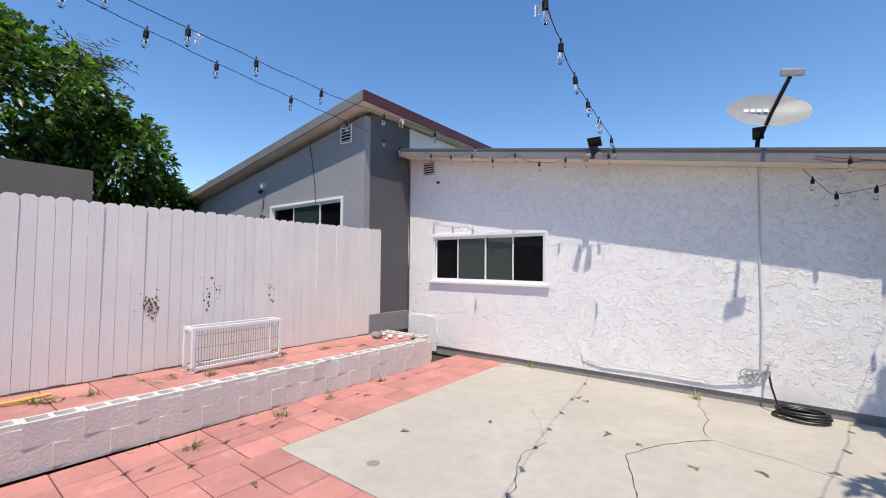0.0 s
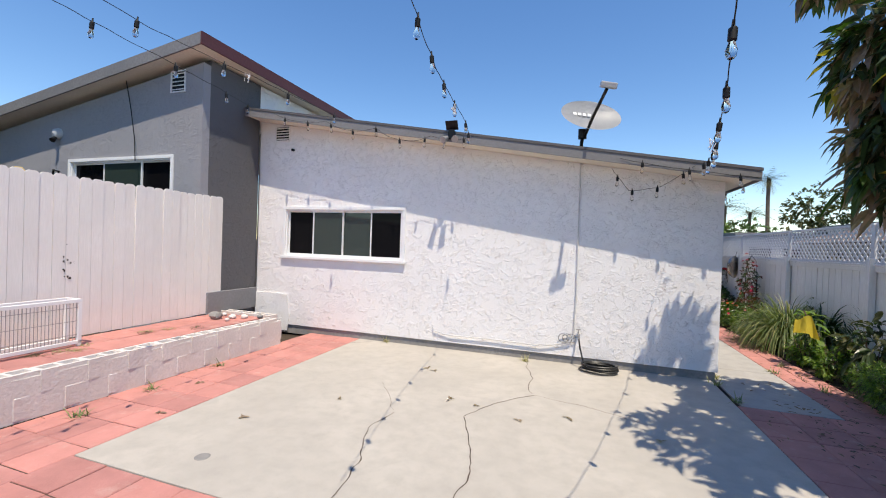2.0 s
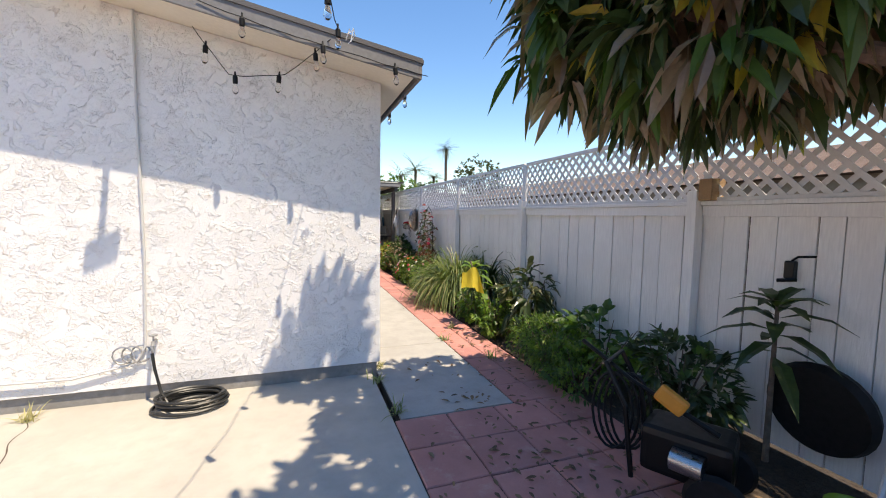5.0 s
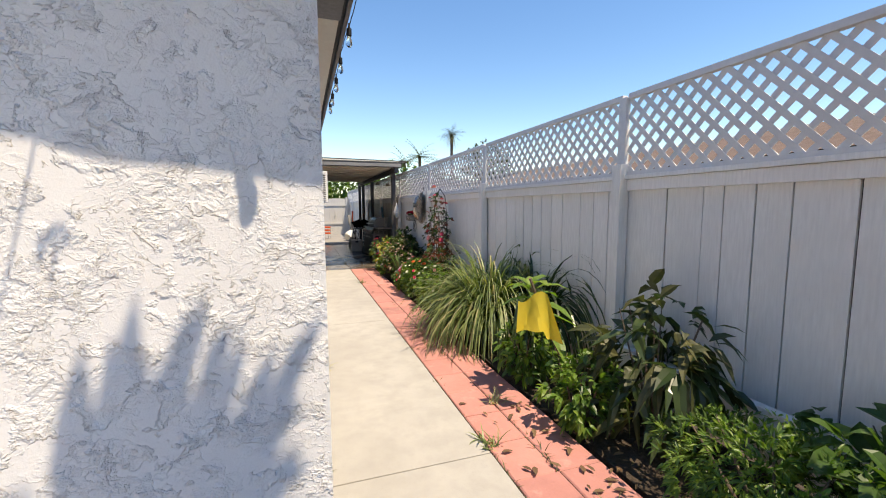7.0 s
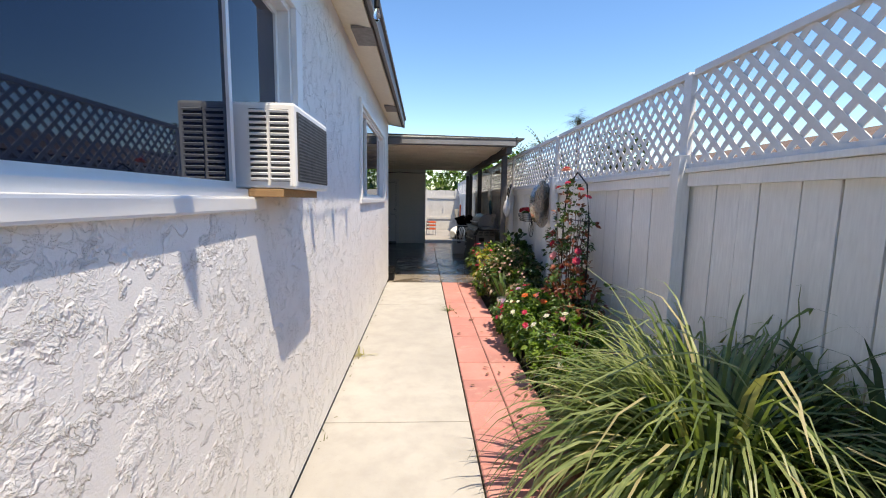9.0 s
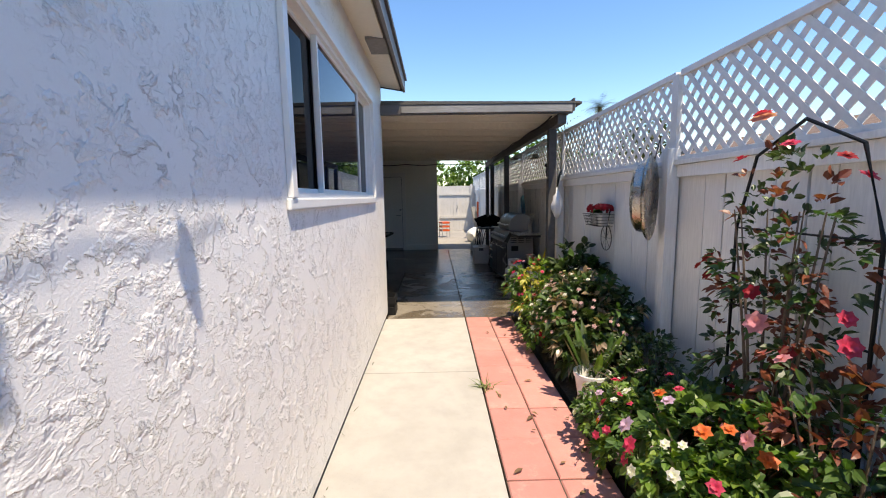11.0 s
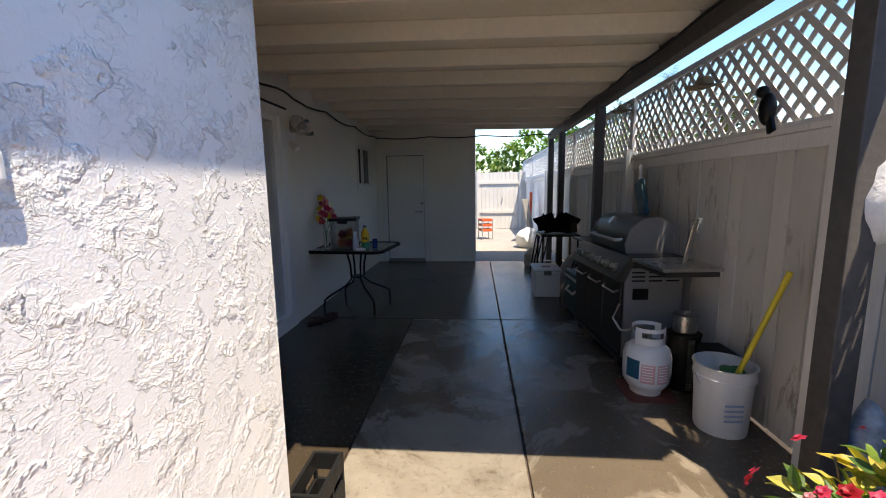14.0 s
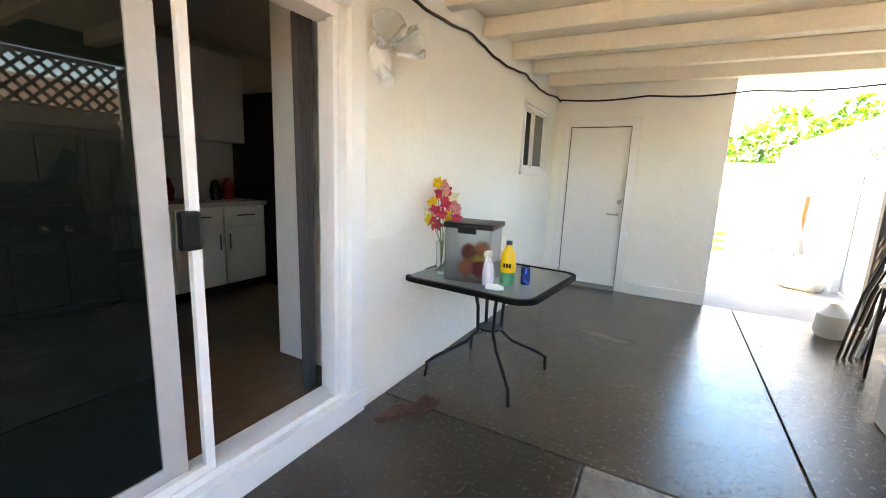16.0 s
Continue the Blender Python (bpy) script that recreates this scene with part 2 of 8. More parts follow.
def box(bm, x0, y0, z0, x1, y1, z1, bevel=0.0):
    r = bmesh.ops.create_cube(bm, size=1)
    m = Matrix.Translation(((x0 + x1) / 2, (y0 + y1) / 2, (z0 + z1) / 2)) @ Matrix.Diagonal((abs(x1 - x0), abs(y1 - y0), abs(z1 - z0), 1))
    bmesh.ops.transform(bm, matrix=m, verts=r["verts"])
    if bevel:
        es = list({e for v in r["verts"] for e in v.link_edges})
        bmesh.ops.bevel(bm, geom=es, offset=bevel, segments=2, affect='EDGES', profile=0.6)
    return r["verts"]


def obox(bm, size, m, bevel=0.0):
    """A box of that size, centred, laid by the pose m."""
    r = bmesh.ops.create_cube(bm, size=1)
    bmesh.ops.transform(bm, matrix=m @ Matrix.Diagonal((*size, 1)), verts=r["verts"])
    if bevel:
        es = list({e for v in r["verts"] for e in v.link_edges})
        bmesh.ops.bevel(bm, geom=es, offset=bevel, segments=2, affect='EDGES', profile=0.6)


def rod(bm, a, b, r0, r1=None, seg=10, caps=True):
    a, b = Vector(a), Vector(b)
    r1 = r0 if r1 is None else r1
    d = b - a
    m = Matrix.Translation((a + b) / 2) @ d.to_track_quat('Z', 'Y').to_matrix().to_4x4()
    bmesh.ops.create_cone(bm, cap_ends=caps, segments=seg, radius1=r0, radius2=r1, depth=d.length, matrix=m)


def tube(bm, pts, r, seg=6):
    """A bent tube through the points; r is one radius or one for each point."""
    pts = [Vector(p) for p in pts]
    rs = r if isinstance(r, (list, tuple)) else [r] * len(pts)
    rings = []
    up = Vector((0.13, 0.31, 0.94))
    for i, p in enumerate(pts):
        d = (pts[min(i + 1, len(pts) - 1)] - pts[max(i - 1, 0)])
        d = d.normalized() if d.length > 1e-9 else Vector((0, 0, 1))
        u = d.cross(up)
        u = u.normalized() if u.length > 1e-4 else d.cross(Vector((1, 0, 0))).normalized()
        w = d.cross(u)
        rings.append([bm.verts.new(p + (u * math.cos(2 * math.pi * k / seg) + w * math.sin(2 * math.pi * k / seg)) * rs[i]) for k in range(seg)])
    for a, b in zip(rings, rings[1:]):
        for k in range(seg):
            bm.faces.new((a[k], a[(k + 1) % seg], b[(k + 1) % seg], b[k]))
    bm.faces.new(rings[0][::-1])
    bm.faces.new(rings[-1])


def lathe(bm, profile, seg=24, m=None, close=False):
    """A turned body from (radius, height) pairs."""
    m = m or Matrix()
    rings = [[bm.verts.new(m @ Vector((r * math.cos(2 * math.pi * k / seg), r * math.sin(2 * math.pi * k / seg), z))) for k in range(seg)] for r, z in profile]
    for a, b in zip(rings, rings[1:]):
        for k in range(seg):
            bm.faces.new((a[k], a[(k + 1) % seg], b[(k + 1) % seg], b[k]))
    if profile[0][0] > 1e-4:
        bm.faces.new(rings[0][::-1])
    if close and profile[-1][0] > 1e-4:
        bm.faces.new(rings[-1])


def prism(bm, poly, axis, lo, hi):
    """A polygon pulled out along an axis: poly holds the two other coordinates, in axis order."""
    def at(p, v):
        q = list(p)
        q.insert("xyz".index(axis), v)
        return bm.verts.new(q)
    a, b = [at(p, lo) for p in poly], [at(p, hi) for p in poly]
    bm.faces.new(a), bm.faces.new(b[::-1])
    for i in range(len(a)):
        j = (i + 1) % len(a)
        bm.faces.new((a[j], a[i], b[i], b[j]))


def mesh_of(bm, material, smooth=False):
    bmesh.ops.recalc_face_normals(bm, faces=bm.faces)
    me = bpy.data.meshes.new("mesh")
    bm.to_mesh(me)
    bm.free()
    me.materials.append(material)
    if smooth:
        me.shade_smooth()
        me.set_sharp_from_angle(angle=radians(38))
    return me


def part(name, bm, material, parent=None, label="", smooth=False, m=None):
    """Links a bmesh (or a finished mesh) as one mesh object under a thing."""
    me = mesh_of(bm, material, smooth) if isinstance(bm, bmesh.types.BMesh) else bm
    ob = new(name, me)
    if parent:
        ob.parent = parent
    if m is not None:
        ob.matrix_local = m
    if label:
        ob["label"] = label
    return ob


def thing(name, m, label, category, group="", kind=""):
    ob = new(name)
    ob.empty_display_size = 0.1
    ob.matrix_world = m
    return tagged(ob, label, category, group, kind)


def structure(name, bm, material, label="", category="", smooth=False):
    return tagged(part(name, bm, material, smooth=smooth), label, category or name.split("_")[0], "", "structure")


def wall_holes(bm, axis, lo, hi, a0, a1, z0, z1, holes):
    """A wall along the other axis from a0 to a1 with openings (b0, b1, zlo, zhi), as butted boxes."""
    def bx(p0, p1, q0, q1):
        if p1 - p0 > 1e-4 and q1 - q0 > 1e-4:
            if axis == "y":
                box(bm, p0, lo, q0, p1, hi, q1)
            else:
                box(bm, lo, p0, q0, hi, p1, q1)
    cur = a0
    for b0, b1, zl, zh in sorted(holes):
        bx(cur, b0, z0, z1)
        bx(b0, b1, z0, zl)
        bx(b0, b1, zh, z1)
        cur = b1
    bx(cur, a1, z0, z1)

# ---- the plan, in metres ----
FY, SX, SYE, PX, EY = 6.75, 2.03, 15.39, 0.79, 22.0     # front wall, side wall and its end, patio wall, end wall
FENCE_X, FLEFT = 4.44, -6.05
ROOF_EDGE, ROOF_SLOPE, ROOF_T = 2.28, 0.165, 0.15
RAIL_Z, LAT_TOP = 1.68, 2.32


def roof_top(x):
    return 2.91 + (2.25 - x) * ROOF_SLOPE


def wall_top(x):
    return roof_top(x) - ROOF_T - 0.004


# ---- ground ----
bm = bm_new()
box(bm, -900, -900, -0.4, 900, 900, -0.09)
structure("ground", bm, SOIL, "bare brown soil under and round the yard", "ground")

# ---- front wall of the house, with its sloping top ----
WX0, WX1, WZ0, WZ1 = -5.34, -2.855, 1.47, 2.365
bm = bm_new()
for x0, x1, zl, zh in ((-6.02, WX0, 0.12, None), (WX0, WX1, 0.12, WZ0), (WX0, WX1, WZ1, None), (WX1, SX, 0.12, None)):
    za, zb = (wall_top(x0), wall_top(x1)) if zh is None else (zh, zh)
    prism(bm, [(x0, zl), (x1, zl), (x1, zb), (x0, za)], "y", FY, FY + 0.16)
structure("wall_front", bm, WHITE_STUCCO, "white trowelled stucco wall with a sloping top", "wall")
bm = bm_new()
box(bm, -6.02, FY + 0.025, -0.05, SX - 0.025, FY + 0.16, 0.12)
structure("footing_front", bm, FOOTING, "grey concrete footing under the stucco wall", "footing")

bm = bm_new()
prism(bm, [(-6.02, 0.0), (-5.24, 0.0), (-5.20, 0.30), (-5.26, 0.70), (-5.5, 0.72), (-6.02, 0.71)], "y", FY - 0.022, FY - 0.002)
structure("trim_patch", bm, WHITE_STUCCO, "thick stucco patch at the foot of the wall", "trim")

# ---- side wall with two windows ----
W1 = (7.74, 10.08, 1.485, 2.36)
W3 = (12.18, 14.53, 1.485, 2.40)
TOPS = wall_top(SX) - 0.002
bm = bm_new()
wall_holes(bm, "x", SX - 0.16, SX, FY + 0.16, SYE, 0.05, TOPS, [W1, W3])
structure("wall_side", bm, WHITE_STUCCO, "white trowelled stucco side wall with two windows", "wall")
bm = bm_new()
box(bm, SX - 0.16, FY + 0.16, -0.05, SX - 0.02, SYE - 0.02, 0.05)
structure("footing_side", bm, FOOTING, "grey concrete footing at the foot of the side wall", "footing")
# short wall at the end of the side wall, back to the patio wall
bm = bm_new()
box(bm, PX, SYE - 0.16, -0.05, SX - 0.16, SYE, 2.80)
structure("wall_return", bm, WHITE_STUCCO, "white stucco wall end beside the patio", "wall")
# patio wall with sliding door and small window
PD = (16.22, 18.04, 0.13, 2.14)
SW = (20.72, 21.58, 1.48, 2.155)
bm = bm_new()
wall_holes(bm, "x", PX - 0.16, PX, SYE, EY, -0.05, 2.80, [PD, SW])
structure("wall_patio", bm, PATIO_PAINT, "smooth cream-white wall along the covered patio", "wall")
# end wall with the door
ED = (0.975, 1.74, 0.06, 2.075)
bm = bm_new()
wall_holes(bm, "y", EY, EY + 0.14, PX - 0.16, 2.71, -0.05, 2.80, [ED])
structure("wall_end", bm, PATIO_PAINT, "smooth cream-white wall with a door at the patio's end", "wall")
bm = bm_new()
box(bm, 1.86, EY - 0.035, 0.0, 2.71, EY - 0.003, 0.14, 0.006)
structure("trim_end_base", bm, PATIO_PAINT, "painted curb at the foot of the end wall", "trim")
bm = bm_new()
box(bm, 2.55, EY + 0.14, -0.05, 2.71, EY + 3.0, 2.8)
structure("wall_shed_side", bm, PATIO_PAINT, "white side wall beyond the patio", "wall")
bm = bm_new()
box(bm, -6.0, 24.0, -0.05, 2.55, 24.15, 2.8)
structure("wall_back", bm, WHITE_STUCCO, "plain white back wall", "wall")
bm = bm_new()
box(bm, -6.2, FY + 0.16, -0.05, -6.03, 24.0, 4.1)
structure("wall_far", bm, INTERIOR, "plain inner wall", "wall")
bm = bm_new()
box(bm, -6.02, FY + 0.16, -0.06, SX - 0.16, SYE - 0.16, 0.14)
box(bm, -6.02, SYE - 0.159, -0.06, PX - 0.16, 24.0, 0.14)
structure("floor_inside", bm, WOOD_FLOOR, "brown wood floor inside the house", "floor")
bm = bm_new()
box(bm, -6.02, FY + 0.17, 2.62, PX - 0.17, 24.0, 2.66)
structure("ceiling_inside", bm, INTERIOR, "plain painted ceiling inside", "ceiling")
bm = bm_new()
box(bm, -2.22, 15.0, 0.14, PX - 0.17, 15.12, 2.62)
structure("wall_kitchen_south", bm, INTERIOR, "plain kitchen wall behind the sliding door", "wall")
bm = bm_new()
box(bm, -2.22, 15.12, 0.14, -2.06, 20.2, 2.62)
structure("wall_kitchen_west", bm, INTERIOR, "plain kitchen wall behind the cabinets", "wall")
bm = bm_new()
box(bm, -2.22, 20.2, 0.14, PX - 0.17, 20.3, 2.62)
structure("wall_kitchen_north", bm, INTERIOR, "plain kitchen wall behind the refrigerator", "wall")

# ---- roof of the house ----
def roof_slab(name, x0, x1, y0, y1, t_top, t_bot, mat, label):
    bm = bm_new()
    prism(bm, [(x0, roof_top(x0) + t_bot), (x1, roof_top(x1) + t_bot), (x1, roof_top(x1) + t_top), (x0, roof_top(x0) + t_top)], "y", y0, y1)
    return part(name, bm, mat, label=label)


house_roof = thing("house_roof", Matrix(), "low-pitched grey house roof with cream soffit and grey fascia", "roof", kind="structure")
for ob in (
    roof_slab("soffit", -6.02, ROOF_EDGE - 0.03, 6.38, SYE + 0.12, -ROOF_T + 0.02, -ROOF_T, CREAM, "cream painted soffit boards"),
    roof_slab("deck", -6.02, ROOF_EDGE, 6.35, SYE + 0.14, 0.0, -ROOF_T + 0.022, SHINGLE, "grey mineral roofing"),
    roof_slab("fascia", -6.02, ROOF_EDGE - 0.002, 6.322, 6.348, -0.035, -ROOF_T - 0.015, FASCIA_LIGHT, "mid-grey fascia board"),
    roof_slab("drip_edge", -6.02, ROOF_EDGE + 0.03, 6.312, 6.348, 0.006, -0.033, FASCIA, "dark roofing edge"),
    roof_slab("back_deck", -6.02, PX + 0.3, SYE + 0.15, 24.3, 0.0, -0.06, SHINGLE, "grey mineral roofing"),
):
    ob.parent = house_roof
bm = bm_new()
zt = roof_top(ROOF_EDGE)
box(bm, ROOF_EDGE + 0.002, 6.322, zt - ROOF_T - 0.015, ROOF_EDGE + 0.028, SYE + 0.16, zt - 0.035)
part("fascia", bm, FASCIA_LIGHT, house_roof, "mid-grey fascia board")
bm = bm_new()
box(bm, ROOF_EDGE + 0.002, 6.35, zt - 0.033, ROOF_EDGE + 0.05, SYE + 0.16, zt + 0.004)
part("drip_edge", bm, FASCIA, house_roof, "dark roofing edge")
bm = bm_new()
prism(bm, [(PX, wall_top(PX)), (ROOF_EDGE, wall_top(ROOF_EDGE)), (ROOF_EDGE, roof_top(ROOF_EDGE) - 0.01), (PX, roof_top(PX) - 0.01)], "y", SYE + 0.142, SYE + 0.168)
part("fascia", bm, FASCIA, house_roof, "dark grey fascia board")


# ---- windows ----
def window(name, axis, plane, a0, a1, z0, z1, panes, out, label, trim=0.085, sill=0.10, depth=0.05, sill_out=0.06, sill_to=None):
    """A vinyl window in an opening. panes: (start, end, glass) as parts of the width; out: +1 or -1, the way it faces."""
    w = thing(name, Matrix(), label, "window", kind="structure")

    def bx(bm, p0, p1, q0, q1, d0, d1, bev=0.0):
        lo, hi = sorted((plane + out * d0, plane + out * d1))
        if axis == "y":
            box(bm, p0, lo, q0, p1, hi, q1, bev)
        else:
            box(bm, lo, p0, q0, hi, p1, q1, bev)
    bm = bm_new()
    bx(bm, a0 - trim, a1 + trim, z1, z1 + trim, 0.001, 0.028, 0.004)
    part("head_trim", bm, VINYL, w)
    for s0, s1 in ((a0 - trim, a0), (a1, a1 + trim)):
        bm = bm_new()
        bx(bm, s0, s1, z0 + 0.001, z1 - 0.001, 0.001, 0.028, 0.004)
        part("side_trim", bm, VINYL, w)
    if sill:
        bm = bm_new()
        bx(bm, a0 - trim - 0.02, sill_to or a1 + trim + 0.02, z0 - sill, z0 - 0.001, 0.001, sill_out, 0.008)
        part("window_sill", bm, VINYL, w)
    f = 0.026
    bm = bm_new()
    for p0, p1, q0, q1 in ((a0, a1, z0, z0 + f), (a0, a1, z1 - f, z1), (a0, a0 + f, z0 + f, z1 - f), (a1 - f, a1, z0 + f, z1 - f)):
        bx(bm, p0, p1, q0, q1, -0.09, 0.0)
    part("window_frame", bm, VINYL, w)
    span = a1 - a0 - 2 * f
    for i, (s, e, glass) in enumerate(panes):
        p0, p1 = a0 + f + span * s, a0 + f + span * e
        g = 0.023
        bm = bm_new()
        d0, d1 = (-0.05, -0.02) if i % 2 else (-0.082, -0.052)
        for q in ((p0, p1, z0 + f, z0 + f + g), (p0, p1, z1 - f - g, z1 - f), (p0, p0 + g, z0 + f + g, z1 - f - g), (p1 - g, p1, z0 + f + g, z1 - f - g)):
            bx(bm, *q, d0, d1)
        sash = part("sash", bm, VINYL, w)
        bm = bm_new()
        bx(bm, p0 + g - 0.004, p1 - g + 0.004, z0 + f + g - 0.004, z1 - f - g + 0.004, (d0 + d1) / 2 - 0.004, (d0 + d1) / 2 + 0.004)
        part("pane", bm, glass, sash, "dark reflecting pane")
    return w


window("window_1", "y", FY, WX0, WX1, WZ0, WZ1, [(0, 0.26, PANE_DARK), (0.235, 0.51, PANE_GREEN), (0.49, 0.765, PANE_GREEN), (0.745, 1.0, PANE_DARK)], -1,
       "white vinyl four-pane sliding window in the stucco wall", 0.06, 0.055)
# blue base and specular tint put the sky's colour into the reflection
PANE_SKY = window_glass("sky_tinted_pane", (0.004, 0.008, 0.024, 1), 0.42, 1.75, (0.55, 0.74, 1.0, 1))
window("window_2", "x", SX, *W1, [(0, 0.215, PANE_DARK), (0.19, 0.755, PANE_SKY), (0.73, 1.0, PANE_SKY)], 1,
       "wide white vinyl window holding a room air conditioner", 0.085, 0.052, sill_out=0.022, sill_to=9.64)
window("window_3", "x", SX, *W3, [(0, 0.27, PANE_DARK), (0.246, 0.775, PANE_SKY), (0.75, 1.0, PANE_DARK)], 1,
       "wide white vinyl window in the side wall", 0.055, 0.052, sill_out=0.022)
window("window_4", "x", PX, *SW, [(0, 0.53, PANE_DARK), (0.5, 1.0, PANE_GREEN)], 1, "small white window in the patio wall", 0.03, 0.06, sill_out=0.03)

# ---- grey wing at the back left ----
GY, GX = 5.43, -6.06
def wing_top(x):
    return 5.05 + (x - GX) * 0.155


bm = bm_new()
gw = (-9.40, -6.74, 2.25, 3.14)
for x0, x1, zl, zh in ((-15.6, gw[0], 0, None), (gw[0], gw[1], 0, gw[2]), (gw[0], gw[1], gw[3], None), (gw[1], GX, 0, None)):
    za, zb = (wing_top(x0) - 0.3, wing_top(x1) - 0.3) if zh is None else (zh, zh)
    prism(bm, [(x0, zl), (x1, zl), (x1, zb), (x0, za)], "y", GY, GY + 0.15)
structure("wall_wing_gable", bm, GREY_STUCCO, "light grey stucco gable wall of the wing", "wall")
bm = bm_new()
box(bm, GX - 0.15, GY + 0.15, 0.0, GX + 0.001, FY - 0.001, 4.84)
structure("wall_wing_side", bm, SHADED_STUCCO, "grey stucco side wall of the wing, its shade put into the colour", "wall")
bm = bm_new()
box(bm, GX - 0.15, FY, 3.9, GX - 0.001, 12.0, 4.84)
structure("wall_wing_upper", bm, WHITE_STUCCO, "white wall of the wing above the low roof", "wall")
bm = bm_new()
box(bm, GX + 0.002, GY + 0.16, 0.40, GX + 0.05, FY - 0.002, 0.80, 0.01)
structure("footing_wing", bm, surface("grey_footing_paint", (0.24, 0.24, 0.25, 1), 0.9, 0.1), "grey footing band of the wing", "footing")
wing_roof = thing("wing_roof", Matrix(), "single-pitch roof of the grey wing with maroon fascia", "roof", kind="structure")
for nm, x0, x1, y0, y1, a, b, mat_, lab in (
        ("deck", -15.9, -5.80, 5.16, 12.2, 0.0, -0.07, SHINGLE, "grey roofing"), ("soffit", -15.88, -5.84, 5.19, 12.18, -0.072, -0.17, CREAM, "pale grey-cream soffit"),
        ("fascia", -15.9, -5.80, 5.13, 5.158, 0.004, -0.19, FASCIA_LIGHT, "grey fascia board")):
    bm = bm_new()
    prism(bm, [(x0, wing_top(x0) + b), (x1, wing_top(x1) + b), (x1, wing_top(x1) + a), (x0, wing_top(x0) + a)], "y", y0, y1)
    part(nm, bm, mat_, wing_roof, lab)
bm = bm_new()
box(bm, -5.798, 5.13, wing_top(-5.8) - 0.2, -5.77, 12.2, wing_top(-5.8) + 0.005)
part("fascia", bm, MAROON, wing_roof, "maroon fascia board")
window("window_5", "y", GY, *gw, [(0, 0.36, PANE_DARK), (0.33, 0.72, PANE_GREEN), (0.70, 1.0, PANE_DARK)], -1, "wide white-framed window of the grey wing", 0.06, 0.06)

# ---- paving ----
PAVER_MESHES = {}


def paver(parent, x0, y0, x1, y1, top=0.0, gap=0.008):
    w, d = round(x1 - x0 - gap, 3), round(y1 - y0 - gap, 3)
    if (w, d) not in PAVER_MESHES:
        bm = bm_new()
        box(bm, -w / 2, -d / 2, -0.05, w / 2, d / 2, 0.0)
        es = [e for e in bm.edges if all(v.co.z > -0.01 for v in e.verts)]
        bmesh.ops.bevel(bm, geom=es, offset=0.007, segments=1, affect='EDGES')
        PAVER_MESHES[(w, d)] = mesh_of(bm, PAVER)
    j = random.uniform
    part("paver", PAVER_MESHES[(w, d)], None, parent, m=pose((x0 + x1) / 2, (y0 + y1) / 2, top + j(-0.004, 0.003), j(-0.4, 0.4), j(-0.4, 0.4), j(-0.3, 0.3)))


def paving(name, x0, x1, y0, y1, nx, ny, top=0.0, label="faded red square pavers with dirty joints"):
    bm = bm_new()
    box(bm, x0, y0, -0.12, x1, y1, top - 0.012)
    base = structure(name, bm, GROUT, label, "pavement")
    for i in range(nx):
        for k in range(ny):
            paver(base, x0 + (x1 - x0) * i / nx, y0 + (y1 - y0) * k / ny, x0 + (x1 - x0) * (i + 1) / nx, y0 + (y1 - y0) * (k + 1) / ny, top)
    return base


# courtyard slab in two pours
bm = bm_new()
box(bm, -3.65, 2.27, -0.12, 1.955, FY + 0.024, 0.0, 0.006)
structure("slab_courtyard", bm, CONCRETE, "pale weathered concrete courtyard slab with cracks", "pavement")
# garden path slabs
path = thing("path", Matrix(), "cream concrete garden path beside the house", "pavement", kind="structure")
for y0, y1 in ((5.78, 7.52), (7.52, 10.62), (10.62, 13.72), (13.72, 15.30)):
    bm = bm_new()
    box(bm, SX - 0.015, y0 + 0.004, -0.1, 2.985, y1 - 0.004, 0.0, 0.005)
    part("path_slab", bm, PATH_CONCRETE, path)
bm = bm_new()
box(bm, SX - 0.02, 5.76, -0.2, 2.99, 15.31, -0.02)
part("path_bed", bm, GROUT, path)
# patio slabs
patio = thing("patio_floor", Matrix(), "wet stained concrete patio floor with control joints", "pavement", kind="structure")
bm = bm_new()
box(bm, PX, SYE, -0.2, 4.40, 22.2, -0.018)
box(bm, SX, 15.31, -0.2, 4.40, SYE, -0.018)
part("patio_bed", bm, GROUT, patio)
for x0, x1, y0, y1, m_ in ((PX, 2.03, SYE + 0.002, 18.38, DARKEST_WET), (2.03, 2.99, 15.3, 18.38, DAMP), (2.99, 4.40, 15.3, 18.38, DAMP_DARK), (PX, 2.99, 18.38, 22.0, WET), (2.99, 4.40, 18.38, 22.0, WET)):
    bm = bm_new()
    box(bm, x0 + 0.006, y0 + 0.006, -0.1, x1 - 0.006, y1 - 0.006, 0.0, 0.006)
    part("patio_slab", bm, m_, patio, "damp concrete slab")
bm = bm_new()
box(bm, 2.712, 22.0, -0.1, 4.40, 29.0, -0.003)
structure("slab_yard", bm, YARD_CONCRETE, "bright sunlit concrete beyond the patio", "pavement")

# ---- raised planter of hollow blocks at the left ----
planter = thing("block_planter", Matrix(), "low whitewashed hollow-block wall holding a raised red terrace", "wall", kind="structure")
BLOCKS = {}


